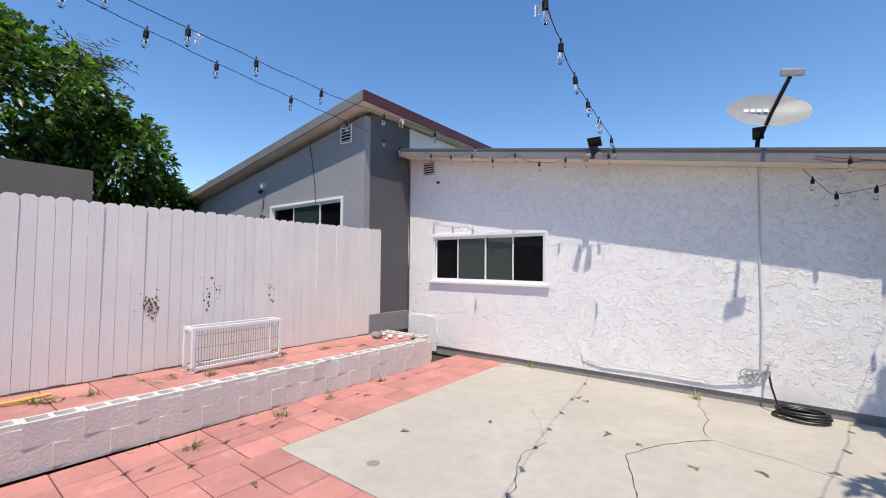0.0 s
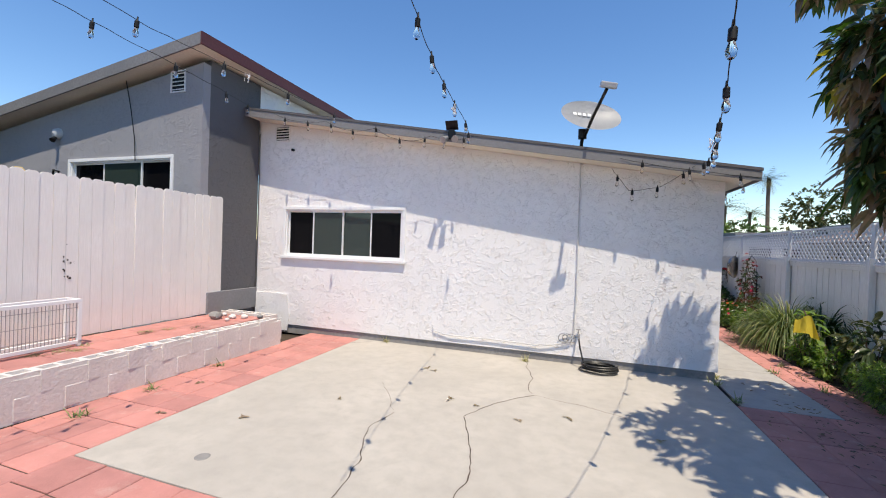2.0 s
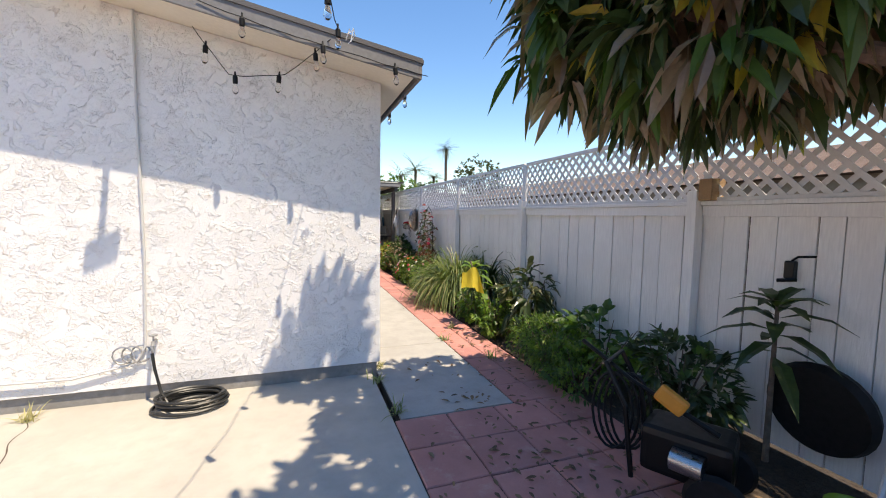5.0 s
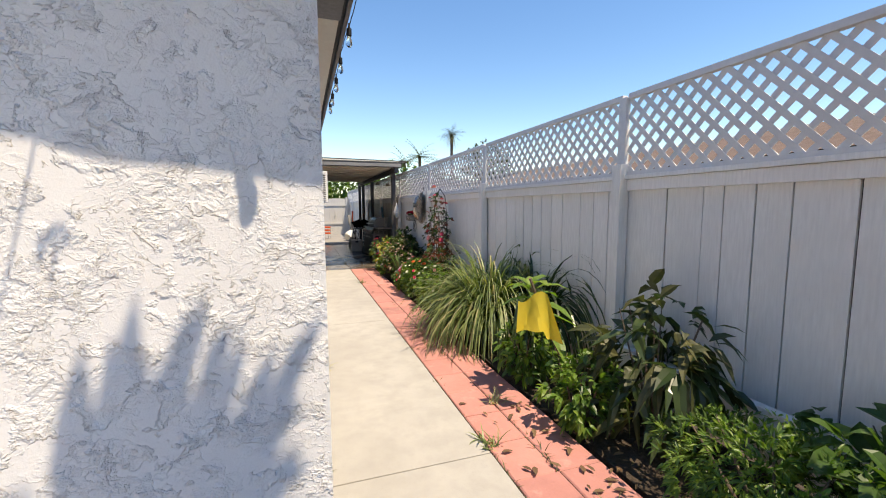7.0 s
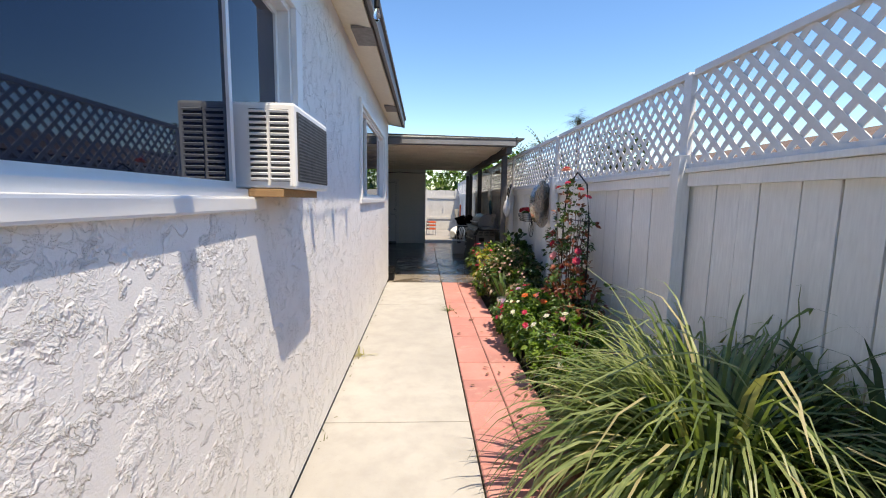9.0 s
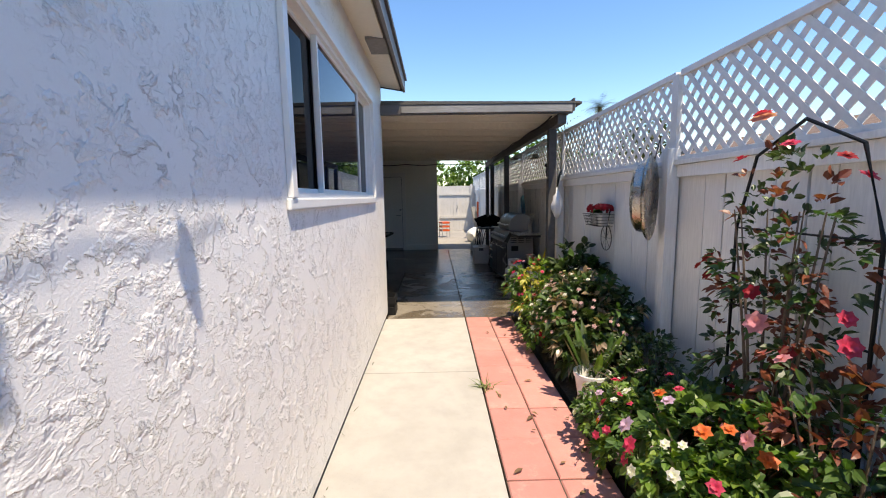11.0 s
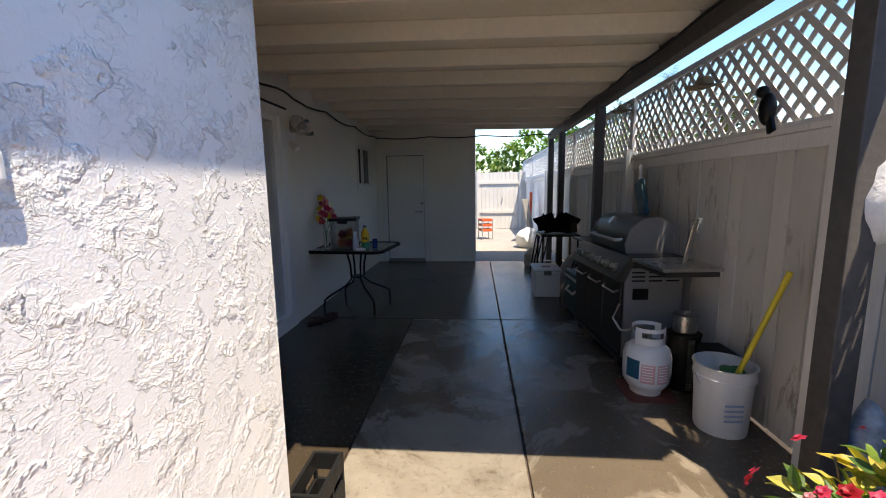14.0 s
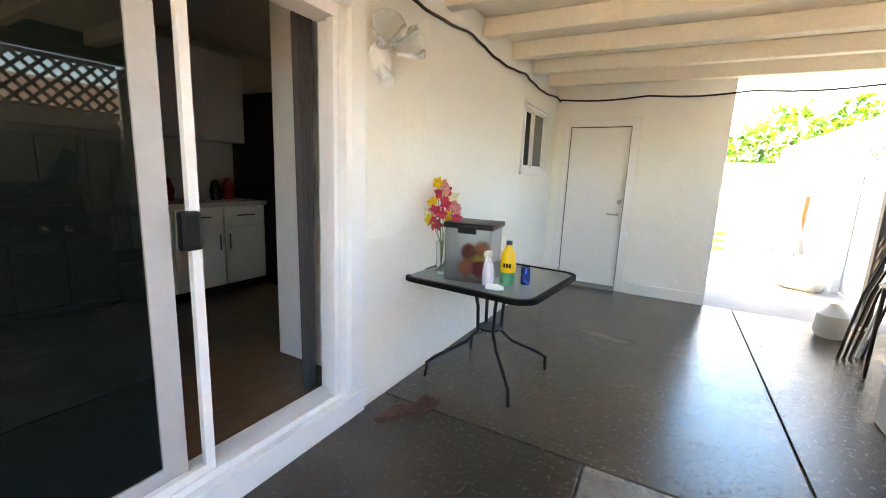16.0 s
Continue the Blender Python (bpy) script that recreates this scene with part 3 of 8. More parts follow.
def block(m_, hollow):
    if hollow not in BLOCKS:
        bm = bm_new()
        L, W, H = 0.392, 0.195, 0.21
        if hollow:
            for q in ((-L / 2, -W / 2, L / 2, -W / 2 + 0.034), (-L / 2, W / 2 - 0.034, L / 2, W / 2), (-L / 2, -W / 2 + 0.034, -L / 2 + 0.034, W / 2 - 0.034),
                      (L / 2 - 0.034, -W / 2 + 0.034, L / 2, W / 2 - 0.034), (-0.018, -W / 2 + 0.034, 0.018, W / 2 - 0.034)):
                box(bm, q[0], q[1], 0, q[2], q[3], H)
            box(bm, -L / 2 + 0.034, -W / 2 + 0.034, 0, L / 2 - 0.034, W / 2 - 0.034, H - 0.07)
        else:
            box(bm, -L / 2, -W / 2, 0, L / 2, W / 2, H, 0.006)
        BLOCKS[hollow] = mesh_of(bm, BLOCK)
    part("block", BLOCKS[hollow], None, planter, m=m_)


for course in range(2):
    for i in range(17):
        y = -0.95 + 0.394 * i + (0.2 if course else 0)
        x = -4.902 + 0.028 * max(y, 0)
        block(pose(x + random.uniform(-0.004, 0.004), y, 0.215 * course + 0.02, 0, 0, 91.6 if y > 0 else 90), course == 1)
    for i in range(3):
        block(pose(-5.02 - 0.402 * i - 0.1 * course, 5.98, 0.215 * course + 0.02), course == 1)
bm = bm_new()
prism(bm, [(-4.995, -1.15), (-4.801, -1.15), (-4.801, 0.0), (-4.637, 5.83), (-4.83, 5.83), (-4.995, 0.0)], "z", 0.0, 0.40)
part("mortar", bm, BLOCK, planter, "whitewashed mortar filling")
bm = bm_new()
box(bm, -6.02, -1.2, -0.1, -4.98, 5.87, 0.395)
terrace = structure("terrace", bm, surface("faded_red_terrace", (0.47, 0.17, 0.12, 1), 0.9, 0.25, 2, 30, 0.004), "faded red terrace floor behind the block wall", "pavement")
for k in range(17):
    for i in range(2):
        paver(terrace, -6.0 + 0.5 * i, -1.15 + 0.41 * k, -5.5 + 0.5 * i, -0.74 + 0.41 * k, 0.42)

# ---- white plank fence at the left ----
left_fence = thing("plank_fence", Matrix(), "solid white painted dog-ear plank fence on the terrace", "fence", kind="structure")
bm = bm_new()
w, h = 0.137, 2.07
prism(bm, [(-w / 2, 0), (w / 2, 0), (w / 2, h - 0.03), (w / 2 - 0.03, h), (-w / 2 + 0.03, h), (-w / 2, h - 0.03)], "x", -0.01, 0.01)
PLANK = mesh_of(bm, WHITE_PLANK)
for i in range(51):
    part("plank", PLANK, None, left_fence, m=pose(FLEFT + random.uniform(-0.003, 0.003), -1.2 + 0.1405 * i, 0.43 + random.uniform(-0.008, 0.008), 0, random.uniform(-0.3, 0.3), 0))
for z in (0.75, 2.1):
    bm = bm_new()
    box(bm, FLEFT - 0.055, -1.2, z, FLEFT - 0.015, 5.6, z + 0.09)
    part("rail", bm, WHITE_PLANK, left_fence)

# ---- long fence at the right: posts, boards, rail, lattice ----
fence = thing("lattice_fence", Matrix(), "white painted board fence with lattice panels on top", "fence", kind="structure")
POSTS = [0.3, 2.9, 5.33, 8.08, 10.72, 13.40, 16.05, 18.7, 21.35, 24.0, 26.65, 29.2]
bm = bm_new()
box(bm, -0.045, -0.045, -0.1, 0.045, 0.045, RAIL_Z + 0.12, 0.006)
POST = mesh_of(bm, FENCE_PAINT)
bm = bm_new()
box(bm, -0.02, -0.04, 0, 0.02, 0.04, LAT_TOP - RAIL_Z + 0.0, 0.004)
MULLION = mesh_of(bm, LATTICE)
for i, y in enumerate(POSTS):
    part("post", POST, None, fence, m=pose(FENCE_X - 0.07, y, 0, 0, 0, random.uniform(-2, 2)))
    if i != 2:
        part("lattice_post", MULLION, None, fence, m=pose(FENCE_X - 0.035, y + 0.02, RAIL_Z))
BOARDS = {}
for y0, y1 in zip(POSTS, POSTS[1:]):
    widths = [random.choice((0.14, 0.19, 0.19, 0.24, 0.28)) for _ in range(24)]
    edge = y0
    for w_ in widths:
        wv = w_ if edge + w_ + 0.12 < y1 else round(y1 - edge, 3)
        if wv < 0.03:
            break
        if wv not in BOARDS:
            bm = bm_new()
            box(bm, -0.009, -wv / 2 + 0.0045, 0.0, 0.009, wv / 2 - 0.0045, RAIL_Z, 0.0015)
            BOARDS[wv] = mesh_of(bm, FENCE_PAINT)
            BOARDS[-wv] = BOARDS[wv].copy()
            BOARDS[-wv].materials[0] = FENCE_STAINED
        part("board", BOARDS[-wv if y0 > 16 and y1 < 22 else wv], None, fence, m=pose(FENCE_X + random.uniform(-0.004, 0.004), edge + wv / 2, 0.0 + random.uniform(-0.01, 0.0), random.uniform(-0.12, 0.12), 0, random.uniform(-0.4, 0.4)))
        edge += wv
    bm = bm_new()
    box(bm, FENCE_X - 0.05, y0 + 0.05, RAIL_Z - 0.085, FENCE_X - 0.012, y1 - 0.05, RAIL_Z, 0.004)
    part("rail", bm, FENCE_PAINT, fence)
    # dark sheet added behind the boards so that their gaps look shaded
    bm = bm_new()
    box(bm, FENCE_X + 0.012, y0, 0.0, FENCE_X + 0.02, y1, RAIL_Z - 0.01)
    part("back_board", bm, GROUT, fence, "dark sheet behind the boards that puts shade in their gaps")
    bm = bm_new()
    box(bm, FENCE_X - 0.07, y0 + 0.03, RAIL_Z + 0.002, FENCE_X + 0.03, y1 - 0.03, RAIL_Z + 0.034, 0.004)
    part("ledge", bm, FENCE_PAINT, fence)
SLATS = {}


def lattice(y0, y1, z0, z1, capped=True):
    panel = part("lattice_panel", bm_cap(y0, y1, z0, z1, capped), LATTICE, fence, "white diagonal lattice panel")
    hgt, pitch, sw = z1 - z0, 0.128, 0.036
    for side in (0, 1):
        u = y0 - hgt + 0.02
        while u < y1:
            # a slat climbs at 45 degrees from u; it is cut at the panel's ends
            a, b = max(u, y0), min(u + hgt, y1)
            if b - a > 0.02:
                up = hgt if capped else hgt * random.uniform(0.82, 1.06)
                b = min(b, u + up)
                L = round((b - a) * math.sqrt(2), 3)
                if L > 0.03:
                    if L not in SLATS:
                        bm = bm_new()
                        box(bm, -0.003, -sw / 2, -L / 2, 0.003, sw / 2, L / 2)
                        SLATS[L] = mesh_of(bm, LATTICE)
                    yc, zc = (a + b) / 2, z0 + ((a + b) / 2 - u)
                    if side:
                        yc = y0 + y1 - yc
                    part("slat", SLATS[L], None, panel, m=pose(FENCE_X - 0.03 + 0.0075 * side, yc, zc, 45 if side else -45, 0, 0))
            u += pitch


def bm_cap(y0, y1, z0, z1, capped):
    bm = bm_new()
    box(bm, FENCE_X - 0.045, y0, z0 - 0.002, FENCE_X - 0.008, y1, z0 + 0.028, 0.003)
    if capped:
        box(bm, FENCE_X - 0.05, y0, z1 - 0.02, FENCE_X - 0.003, y1, z1 + 0.022, 0.003)
    return bm


for i, (y0, y1) in enumerate(zip(POSTS, POSTS[1:])):
    lattice(y0 + 0.03, y1 - 0.03, RAIL_Z + 0.036, LAT_TOP + (0.1 if i < 2 else 0), capped=True)

# ---- patio cover ----
cover = thing("patio_cover", Matrix(), "wooden lean-to patio cover with cream beams and dark posts", "patio cover", kind="structure")
CZ = 2.47


def cover_z(x):
    return CZ - 0.012 * (x - PX)


bm = bm_new()
prism(bm, [(PX, cover_z(PX) + 0.14), (4.30, cover_z(4.3) + 0.14), (4.30, cover_z(4.3) + 0.17), (PX, cover_z(PX) + 0.17)], "y", 15.571, 22.35)
box(bm, SX + 0.01, 15.296, cover_z(3) + 0.06, 4.30, 15.57, cover_z(3) + 0.088)
part("roof_deck", bm, CREAM, cover, "cream painted roof boards")
# sheet carried past the fascia to stop a sun strip on the floor
bm = bm_new()
prism(bm, [(PX, cover_z(PX) + 0.172), (4.475, cover_z(4.3) + 0.168), (4.475, cover_z(4.3) + 0.191), (PX, cover_z(PX) + 0.195)], "y", 15.571, 22.4)
box(bm, SX + 0.01, 15.25, cover_z(3) + 0.09, 4.34, 15.57, cover_z(3) + 0.112)
part("roofing", bm, SHINGLE, cover, "thin grey roofing sheet")
# board added to block the sun that came through the roof step
bm = bm_new()
box(bm, SX + 0.01, 15.574, cover_z(3) + 0.01, 4.30, 15.60, cover_z(3) + 0.16)
part("edge_strip", bm, CREAM, cover, "added cream board that shuts the sun out of the roof step")
for k in range(10):
    y = 15.88 + 0.63 * k
    x0 = PX if y > SYE + 0.1 else SX
    bm = bm_new()
    prism(bm, [(x0, cover_z(x0) - 0.0), (4.22, cover_z(4.22) - 0.0), (4.22, cover_z(4.22) + 0.138), (x0, cover_z(x0) + 0.138)], "y", y - 0.045, y + 0.045)
    bmesh.ops.bevel(bm, geom=list(bm.edges), offset=0.006, segments=1, affect='EDGES')
    part("beam", bm, CREAM, cover, "cream painted roof beam")
bm = bm_new()
box(bm, SX + 0.006, 15.255, CZ - 0.05, 4.26, 15.295, CZ + 0.06, 0.004)
part("front_board", bm, FASCIA, cover, "dark grey front board")
bm = bm_new()
box(bm, 2.28, 15.225, CZ - 0.035, 4.24, 15.252, CZ + 0.035, 0.003)
part("front_trim", bm, surface("weathered_grey_board", (0.34, 0.33, 0.32, 1), 0.8, 0.3, 2, 20, 0.003, stretch=(0.4, 4, 4)), cover, "weathered pale grey trim board")
bm = bm_new()
box(bm, 4.10, 15.30, CZ - 0.16, 4.20, 22.3, CZ - 0.045, 0.006)
part("side_beam", bm, POST_PAINT, cover, "dark grey carrying beam")
bm = bm_new()
box(bm, 4.265, 15.26, CZ - 0.02, 4.285, 22.3, CZ + 0.12)
part("side_fascia", bm, POST_PAINT, cover)
for y in (15.72, 19.06, 21.2, 22.2):
    bm = bm_new()
    box(bm, 4.10, y - 0.05, 0.0, 4.20, y + 0.05, CZ - 0.162, 0.008)
    part("cover_post", bm, POST_PAINT, cover, "dark grey-brown square post")

# ---- plants ----
LEAF_DARK = leaf_mat("dark_leaf", (0.028, 0.050, 0.017, 1), (0.072, 0.105, 0.034, 1), 0.33, 0.22)
LEAF_MID = leaf_mat("mid_leaf", (0.040, 0.095, 0.020, 1), (0.085, 0.15, 0.035, 1), 0.42, 0.3)
LEAF_LIGHT = leaf_mat("light_leaf", (0.10, 0.20, 0.035, 1), (0.20, 0.28, 0.05, 1), 0.45, 0.35)
LEAF_OLIVE = leaf_mat("olive_leaf", (0.045, 0.058, 0.022, 1), (0.12, 0.115, 0.045, 1), 0.5, 0.25)
LEAF_BROWN = leaf_mat("bronze_leaf", (0.19, 0.13, 0.09, 1), (0.36, 0.27, 0.20, 1), 0.3, 0.3)
LEAF_YELLOW = leaf_mat("yellow_leaf", (0.45, 0.33, 0.05, 1), (0.40, 0.40, 0.09, 1), 0.5, 0.3)
LEAF_RED = leaf_mat("red_leaf", (0.14, 0.03, 0.022, 1), (0.24, 0.075, 0.04, 1), 0.45, 0.3)
BLADE = leaf_mat("grass_blade", (0.075, 0.12, 0.03, 1), (0.30, 0.34, 0.15, 1), 0.4, 0.25)
BLADE_DRY = leaf_mat("straw_blade", (0.34, 0.30, 0.15, 1), (0.42, 0.38, 0.22, 1), 0.6, 0.25)


def petal_mat(name, c):
    return leaf_mat(name, c, shade(c, 0.8), 0.55, 0.35)


PINK, HOT_PINK, RED, WHITE_PETAL, ORANGE, LILAC, YELLOW = [petal_mat(n, c) for n, c in (
    ("pink_petal", (0.72, 0.30, 0.36, 1)), ("deep_pink_petal", (0.62, 0.045, 0.12, 1)), ("red_petal", (0.36, 0.008, 0.018, 1)), ("white_petal", (0.8, 0.76, 0.74, 1)),
    ("orange_petal", (0.72, 0.16, 0.035, 1)), ("lilac_petal", (0.62, 0.42, 0.62, 1)), ("yellow_petal", (0.75, 0.5, 0.03, 1)))]


PALE_PINK = petal_mat("pale_pink_petal", (0.62, 0.38, 0.40, 1))


class Foliage:
    """Gathers folded leaves and blades into one mesh."""

    def __init__(self):
        self.v, self.f, self.limit = [], [], None

    def leaf(self, p, d, length, width, droop=0.3, fold=0.18, up=None):
        d = Vector(d).normalized()
        up = up or Vector((random.gauss(0, 0.5), random.gauss(0, 0.5), 1))
        s = d.cross(up)
        s = s.normalized() if s.length > 1e-3 else Vector((1, 0, 0))
        n = s.cross(d)
        b = len(self.v)
        w = width / 2

        def at(t, k):
            q = p + d * (t * length) + s * k - n * (abs(k) * -fold * 2 + 0) - Vector((0, 0, droop * length * t * t))
            self.v.append(q[:])
        at(0, 0), at(0.32, -w * 0.92), at(0.30, 0), at(0.32, w * 0.92), at(0.68, -w * 0.72), at(0.66, 0), at(0.68, w * 0.72), at(1, 0)
        self.f += [(b, b + 2, b + 1), (b, b + 3, b + 2), (b + 1, b + 2, b + 5, b + 4), (b + 2, b + 3, b + 6, b + 5), (b + 4, b + 5, b + 7), (b + 5, b + 6, b + 7)]

    def blade(self, p, d, length, width, bend, seg=6):
        """A strap of grass that rises along d and arches over by bend."""
        d = Vector(d).normalized()
        s = d.cross(Vector((0, 0, 1)))
        s = s.normalized() if s.length > 1e-3 else Vector((1, 0, 0))
        b = len(self.v)
        q, cur = Vector(p), d.copy()
        for i in range(seg + 1):
            t = i / seg
            w = width * (1 - t ** 2.2) / 2 + 0.0006
            self.v += [(q - s * w)[:], (q + s * w)[:]]
            q = q + cur * (length / seg)
            cur = (cur + Vector((0, 0, -bend / seg * (0.4 + 1.6 * t)))).normalized()
        for i in range(seg):
            self.f.append((b + 2 * i, b + 2 * i + 1, b + 2 * i + 3, b + 2 * i + 2))

    def mesh(self, material):
        me = bpy.data.meshes.new("mesh")
        if self.limit is not None:
            self.v = [(min(x, self.limit - 0.004 * (i % 7)), y, z) for i, (x, y, z) in enumerate(self.v)]
        me.from_pydata(self.v, [], self.f)
        me.materials.append(material)
        return me


def rand_dir(zmin=-1.0, zmax=1.0):
    z, a = random.uniform(zmin, zmax), random.uniform(0, 2 * math.pi)
    r = math.sqrt(max(0, 1 - z * z))
    return Vector((r * math.cos(a), r * math.sin(a), z))


def crown(tree, blobs, mats, twigs, per, length, width, droop, hang=0.0, limit=None):
    """Twigs set in uneven ellipsoids, each with a whorl of leaves. mats: (material, share)."""
    groups = [(m_, share, Foliage()) for m_, share in mats]
    total = sum(b[6] for b in blobs)
    for bx_, by_, bz_, rx, ry, rz, wt in blobs:
        for _ in range(int(twigs * wt / total)):
            d = rand_dir(-0.85, 1)
            k = random.uniform(0.45, 1.0) ** 0.6 * (0.86 + 0.28 * noise.noise(Vector((bx_, by_, bz_)) + d * 1.7))
            p = Vector((bx_ + rx * d.x * k, by_ + ry * d.y * k, bz_ + rz * d.z * k))
            pick, acc = random.random(), 0
            for m_, share, fo in groups:
                acc += share
                if pick <= acc:
                    break
            out = (d + Vector((0, 0, -hang)) + rand_dir() * 0.35).normalized()
            for i in range(per):
                ld = (out + rand_dir() * 0.85).normalized()
                L = length * random.uniform(0.6, 1.15)
                fo.leaf(p + ld * 0.02 + rand_dir() * length * 0.25, ld, L, width * L / length * random.uniform(0.8, 1.15), droop * random.uniform(0.3, 1.5))
    for m_, share, fo in groups:
        fo.limit = limit
        if fo.v:
            tagged(part("crown", fo.mesh(m_), None, tree), kind="")


def limbs(tree, ways, name="limb"):
    for pts, r0, r1 in ways:
        n_ = 8
        out, rs = [], []
        P = [Vector(p) for p in pts]
        for i in range(n_ + 1):
            t = i / n_ * (len(P) - 1)
            k = min(int(t), len(P) - 2)
            u = t - k
            q = P[k].lerp(P[k + 1], u * u * (3 - 2 * u) * 0.4 + u * 0.6)
            out.append(q + Vector((noise.noise(q * 3), noise.noise(q * 3 + Vector((9, 0, 0))), 0)) * r0 * 0.5)
            rs.append(r0 + (r1 - r0) * i / n_)
        bm = bm_new()
        tube(bm, out, rs, 8)
        part(name, bm, BARK, tree, smooth=True)


# the avocado tree over the chair
avocado = thing("avocado_tree", Matrix(), "leafy avocado tree with long drooping dark leaves", "tree")
limbs(avocado, [([(4.05, 2.15, -0.05), (4.02, 2.3, 0.8), (3.95, 2.55, 1.55)], 0.12, 0.085)], "trunk")
limbs(avocado, [([(3.95, 2.55, 1.5), (3.55, 3.2, 1.9), (3.05, 4.05, 2.32)], 0.07, 0.03), ([(3.97, 2.5, 1.55), (3.6, 2.95, 2.1), (3.1, 3.5, 2.4), (2.6, 4.4, 2.8)], 0.075, 0.03),
                ([(3.95, 2.55, 1.5), (4.1, 3.5, 2.4), (3.9, 4.6, 3.1)], 0.06, 0.025), ([(3.95, 2.5, 1.55), (3.2, 2.3, 2.5), (2.6, 2.2, 3.1)], 0.06, 0.025),
                ([(3.05, 4.0, 2.3), (2.7, 4.6, 2.7), (2.6, 5.2, 3.2)], 0.03, 0.012), ([(3.6, 2.95, 2.1), (3.9, 4.2, 2.7), (3.7, 5.4, 3.4)], 0.035, 0.014)])
# clumps centred at z 4.5 and up stay unseen, added to cast shade
crown(avocado, [(3.1, 4.7, 3.05, 0.7, 0.85, 0.85, 3), (3.6, 4.5, 3.25, 1.1, 1.2, 1.0, 4), (3.3, 3.4, 3.0, 0.9, 0.9, 0.75, 3), (3.6, 5.0, 3.6, 0.9, 0.8, 0.9, 3), (2.95, 4.1, 3.7, 0.6, 0.8, 0.9, 2),
                (3.5, 3.3, 3.9, 1.1, 1.1, 0.9, 3), (3.1, 4.3, 2.45, 0.6, 0.7, 0.4, 2.2), (2.78, 4.65, 2.75, 0.42, 0.6, 0.75, 2.2), (3.75, 4.9, 2.55, 0.7, 0.8, 0.5, 2.5), (3.5, 4.0, 2.6, 0.8, 0.8, 0.45, 2.5), (4.2, 3.6, 2.9, 0.9, 1.2, 0.8, 2.5), (2.85, 3.4, 4.8, 0.8, 1.2, 0.45, 2.4), (2.4, 2.9, 4.9, 0.6, 0.9, 0.45, 1.8), (3.9, 2.9, 4.8, 0.9, 1.4, 0.6, 2.0), (2.44, 5.05, 4.72, 0.45, 0.3, 0.46, 1.3), (2.8, 1.8, 4.5, 0.8, 1.0, 0.5, 2.6), (4.2, 1.2, 4.6, 1.2, 1.2, 0.5, 2.8), (2.62, 4.7, 3.6, 0.4, 0.5, 0.6, 1.3)],
      [(LEAF_DARK, 0.4), (LEAF_MID, 0.2), (LEAF_BROWN, 0.37), (LEAF_YELLOW, 0.03)], 2700, 7, 0.20, 0.082, 0.55, 0.7)

lantern = thing("hanging_lantern", pose(3.9, 4.72, 2.14), "small clear jar lantern with a yellow-green lid hung in the tree", "lantern")
bm = bm_new()
lathe(bm, [(0.036, 0.0), (0.042, 0.01), (0.042, 0.11), (0.034, 0.125)], 16, None, True)
part("jar", bm, surface("clouded_glass", (0.32, 0.36, 0.30, 1), 0.15, 0.2, bump=0), lantern, smooth=True)
bm = bm_new()
lathe(bm, [(0.043, 0.0), (0.046, 0.0), (0.046, 0.04), (0.043, 0.04)], 16)
part("base_band", bm, LEAF_LIGHT, lantern, "yellow-green band", smooth=True)
bm = bm_new()
lathe(bm, [(0.036, 0.126), (0.036, 0.15), (0.0, 0.155)], 16)
tube(bm, [(0, 0, 0.15), (0.0, -0.03, 0.5), (0.0, -0.08, 0.93)], 0.003, 5)
part("lid", bm, LEAF_LIGHT, lantern, "yellow-green lid with its cord", smooth=True)

# trees over the fence and beyond
left_tree = thing("garden_tree", Matrix(), "dense broad green tree behind the white fence", "tree")
limbs(left_tree, [([(-14.5, 1.5, -0.1), (-14.4, 1.6, 2.0), (-14.2, 1.8, 4.0)], 0.22, 0.1)], "trunk")
crown(left_tree, [(-14.6, 1.0, 5.2, 3.0, 2.9, 3.2, 6), (-14.2, 3.2, 4.3, 2.2, 1.7, 2.2, 3.2), (-14.4, 4.7, 3.3, 1.5, 1.1, 1.2, 1.3), (-15.5, -1.2, 6.2, 2.6, 2.4, 2.8, 3.5), (-14.0, 5.6, 3.0, 0.9, 0.9, 0.8, 0.6)],
      [(LEAF_MID, 0.5), (LEAF_LIGHT, 0.25), (LEAF_DARK, 0.25)], 4600, 7, 0.24, 0.13, 0.3)


def palm(name, x, y, h, r, label, fronds=26, dead=0, droop=0.9):
    t = thing(name, pose(x, y, 0), label, "palm tree")
    bm = bm_new()
    tube(bm, [(0, 0, -0.1), (0.05, 0, h * 0.4), (0.0, 0.06, h * 0.8), (0, 0, h)], [0.02 * h + 0.06, 0.014 * h + 0.05, 0.012 * h + 0.05, 0.013 * h + 0.06], 8)
    part("trunk", bm, BARK, t, smooth=True)
    for mat_, n_, zl, zh, nm, lab in ((LEAF_OLIVE, fronds, -0.15, 0.95, "crown", ""), (BLADE_DRY, dead, -0.95, -0.3, "dead_fronds", "hanging dry brown fronds")):
        if not n_:
            continue
        fo = Foliage()
        for _ in range(n_):
            d = rand_dir(zl, zh)
            q, cur = Vector((0, 0, h)), d.copy()
            L = r * random.uniform(0.75, 1.1)
            for i in range(7):
                side = cur.cross(Vector((0, 0, 1)))
                side = side.normalized() if side.length > 1e-3 else Vector((1, 0, 0))
                for sgn in (-1, 1):
                    fo.blade(q, cur * 0.6 + side * sgn, r * 0.34 * (1.15 - i / 8), 0.05 * r / 1.5, 0.6, 3)
                q = q + cur * L / 7
                cur = (cur + Vector((0, 0, -droop / 7))).normalized()
        part(nm, fo.mesh(mat_), None, t, lab)
    return t


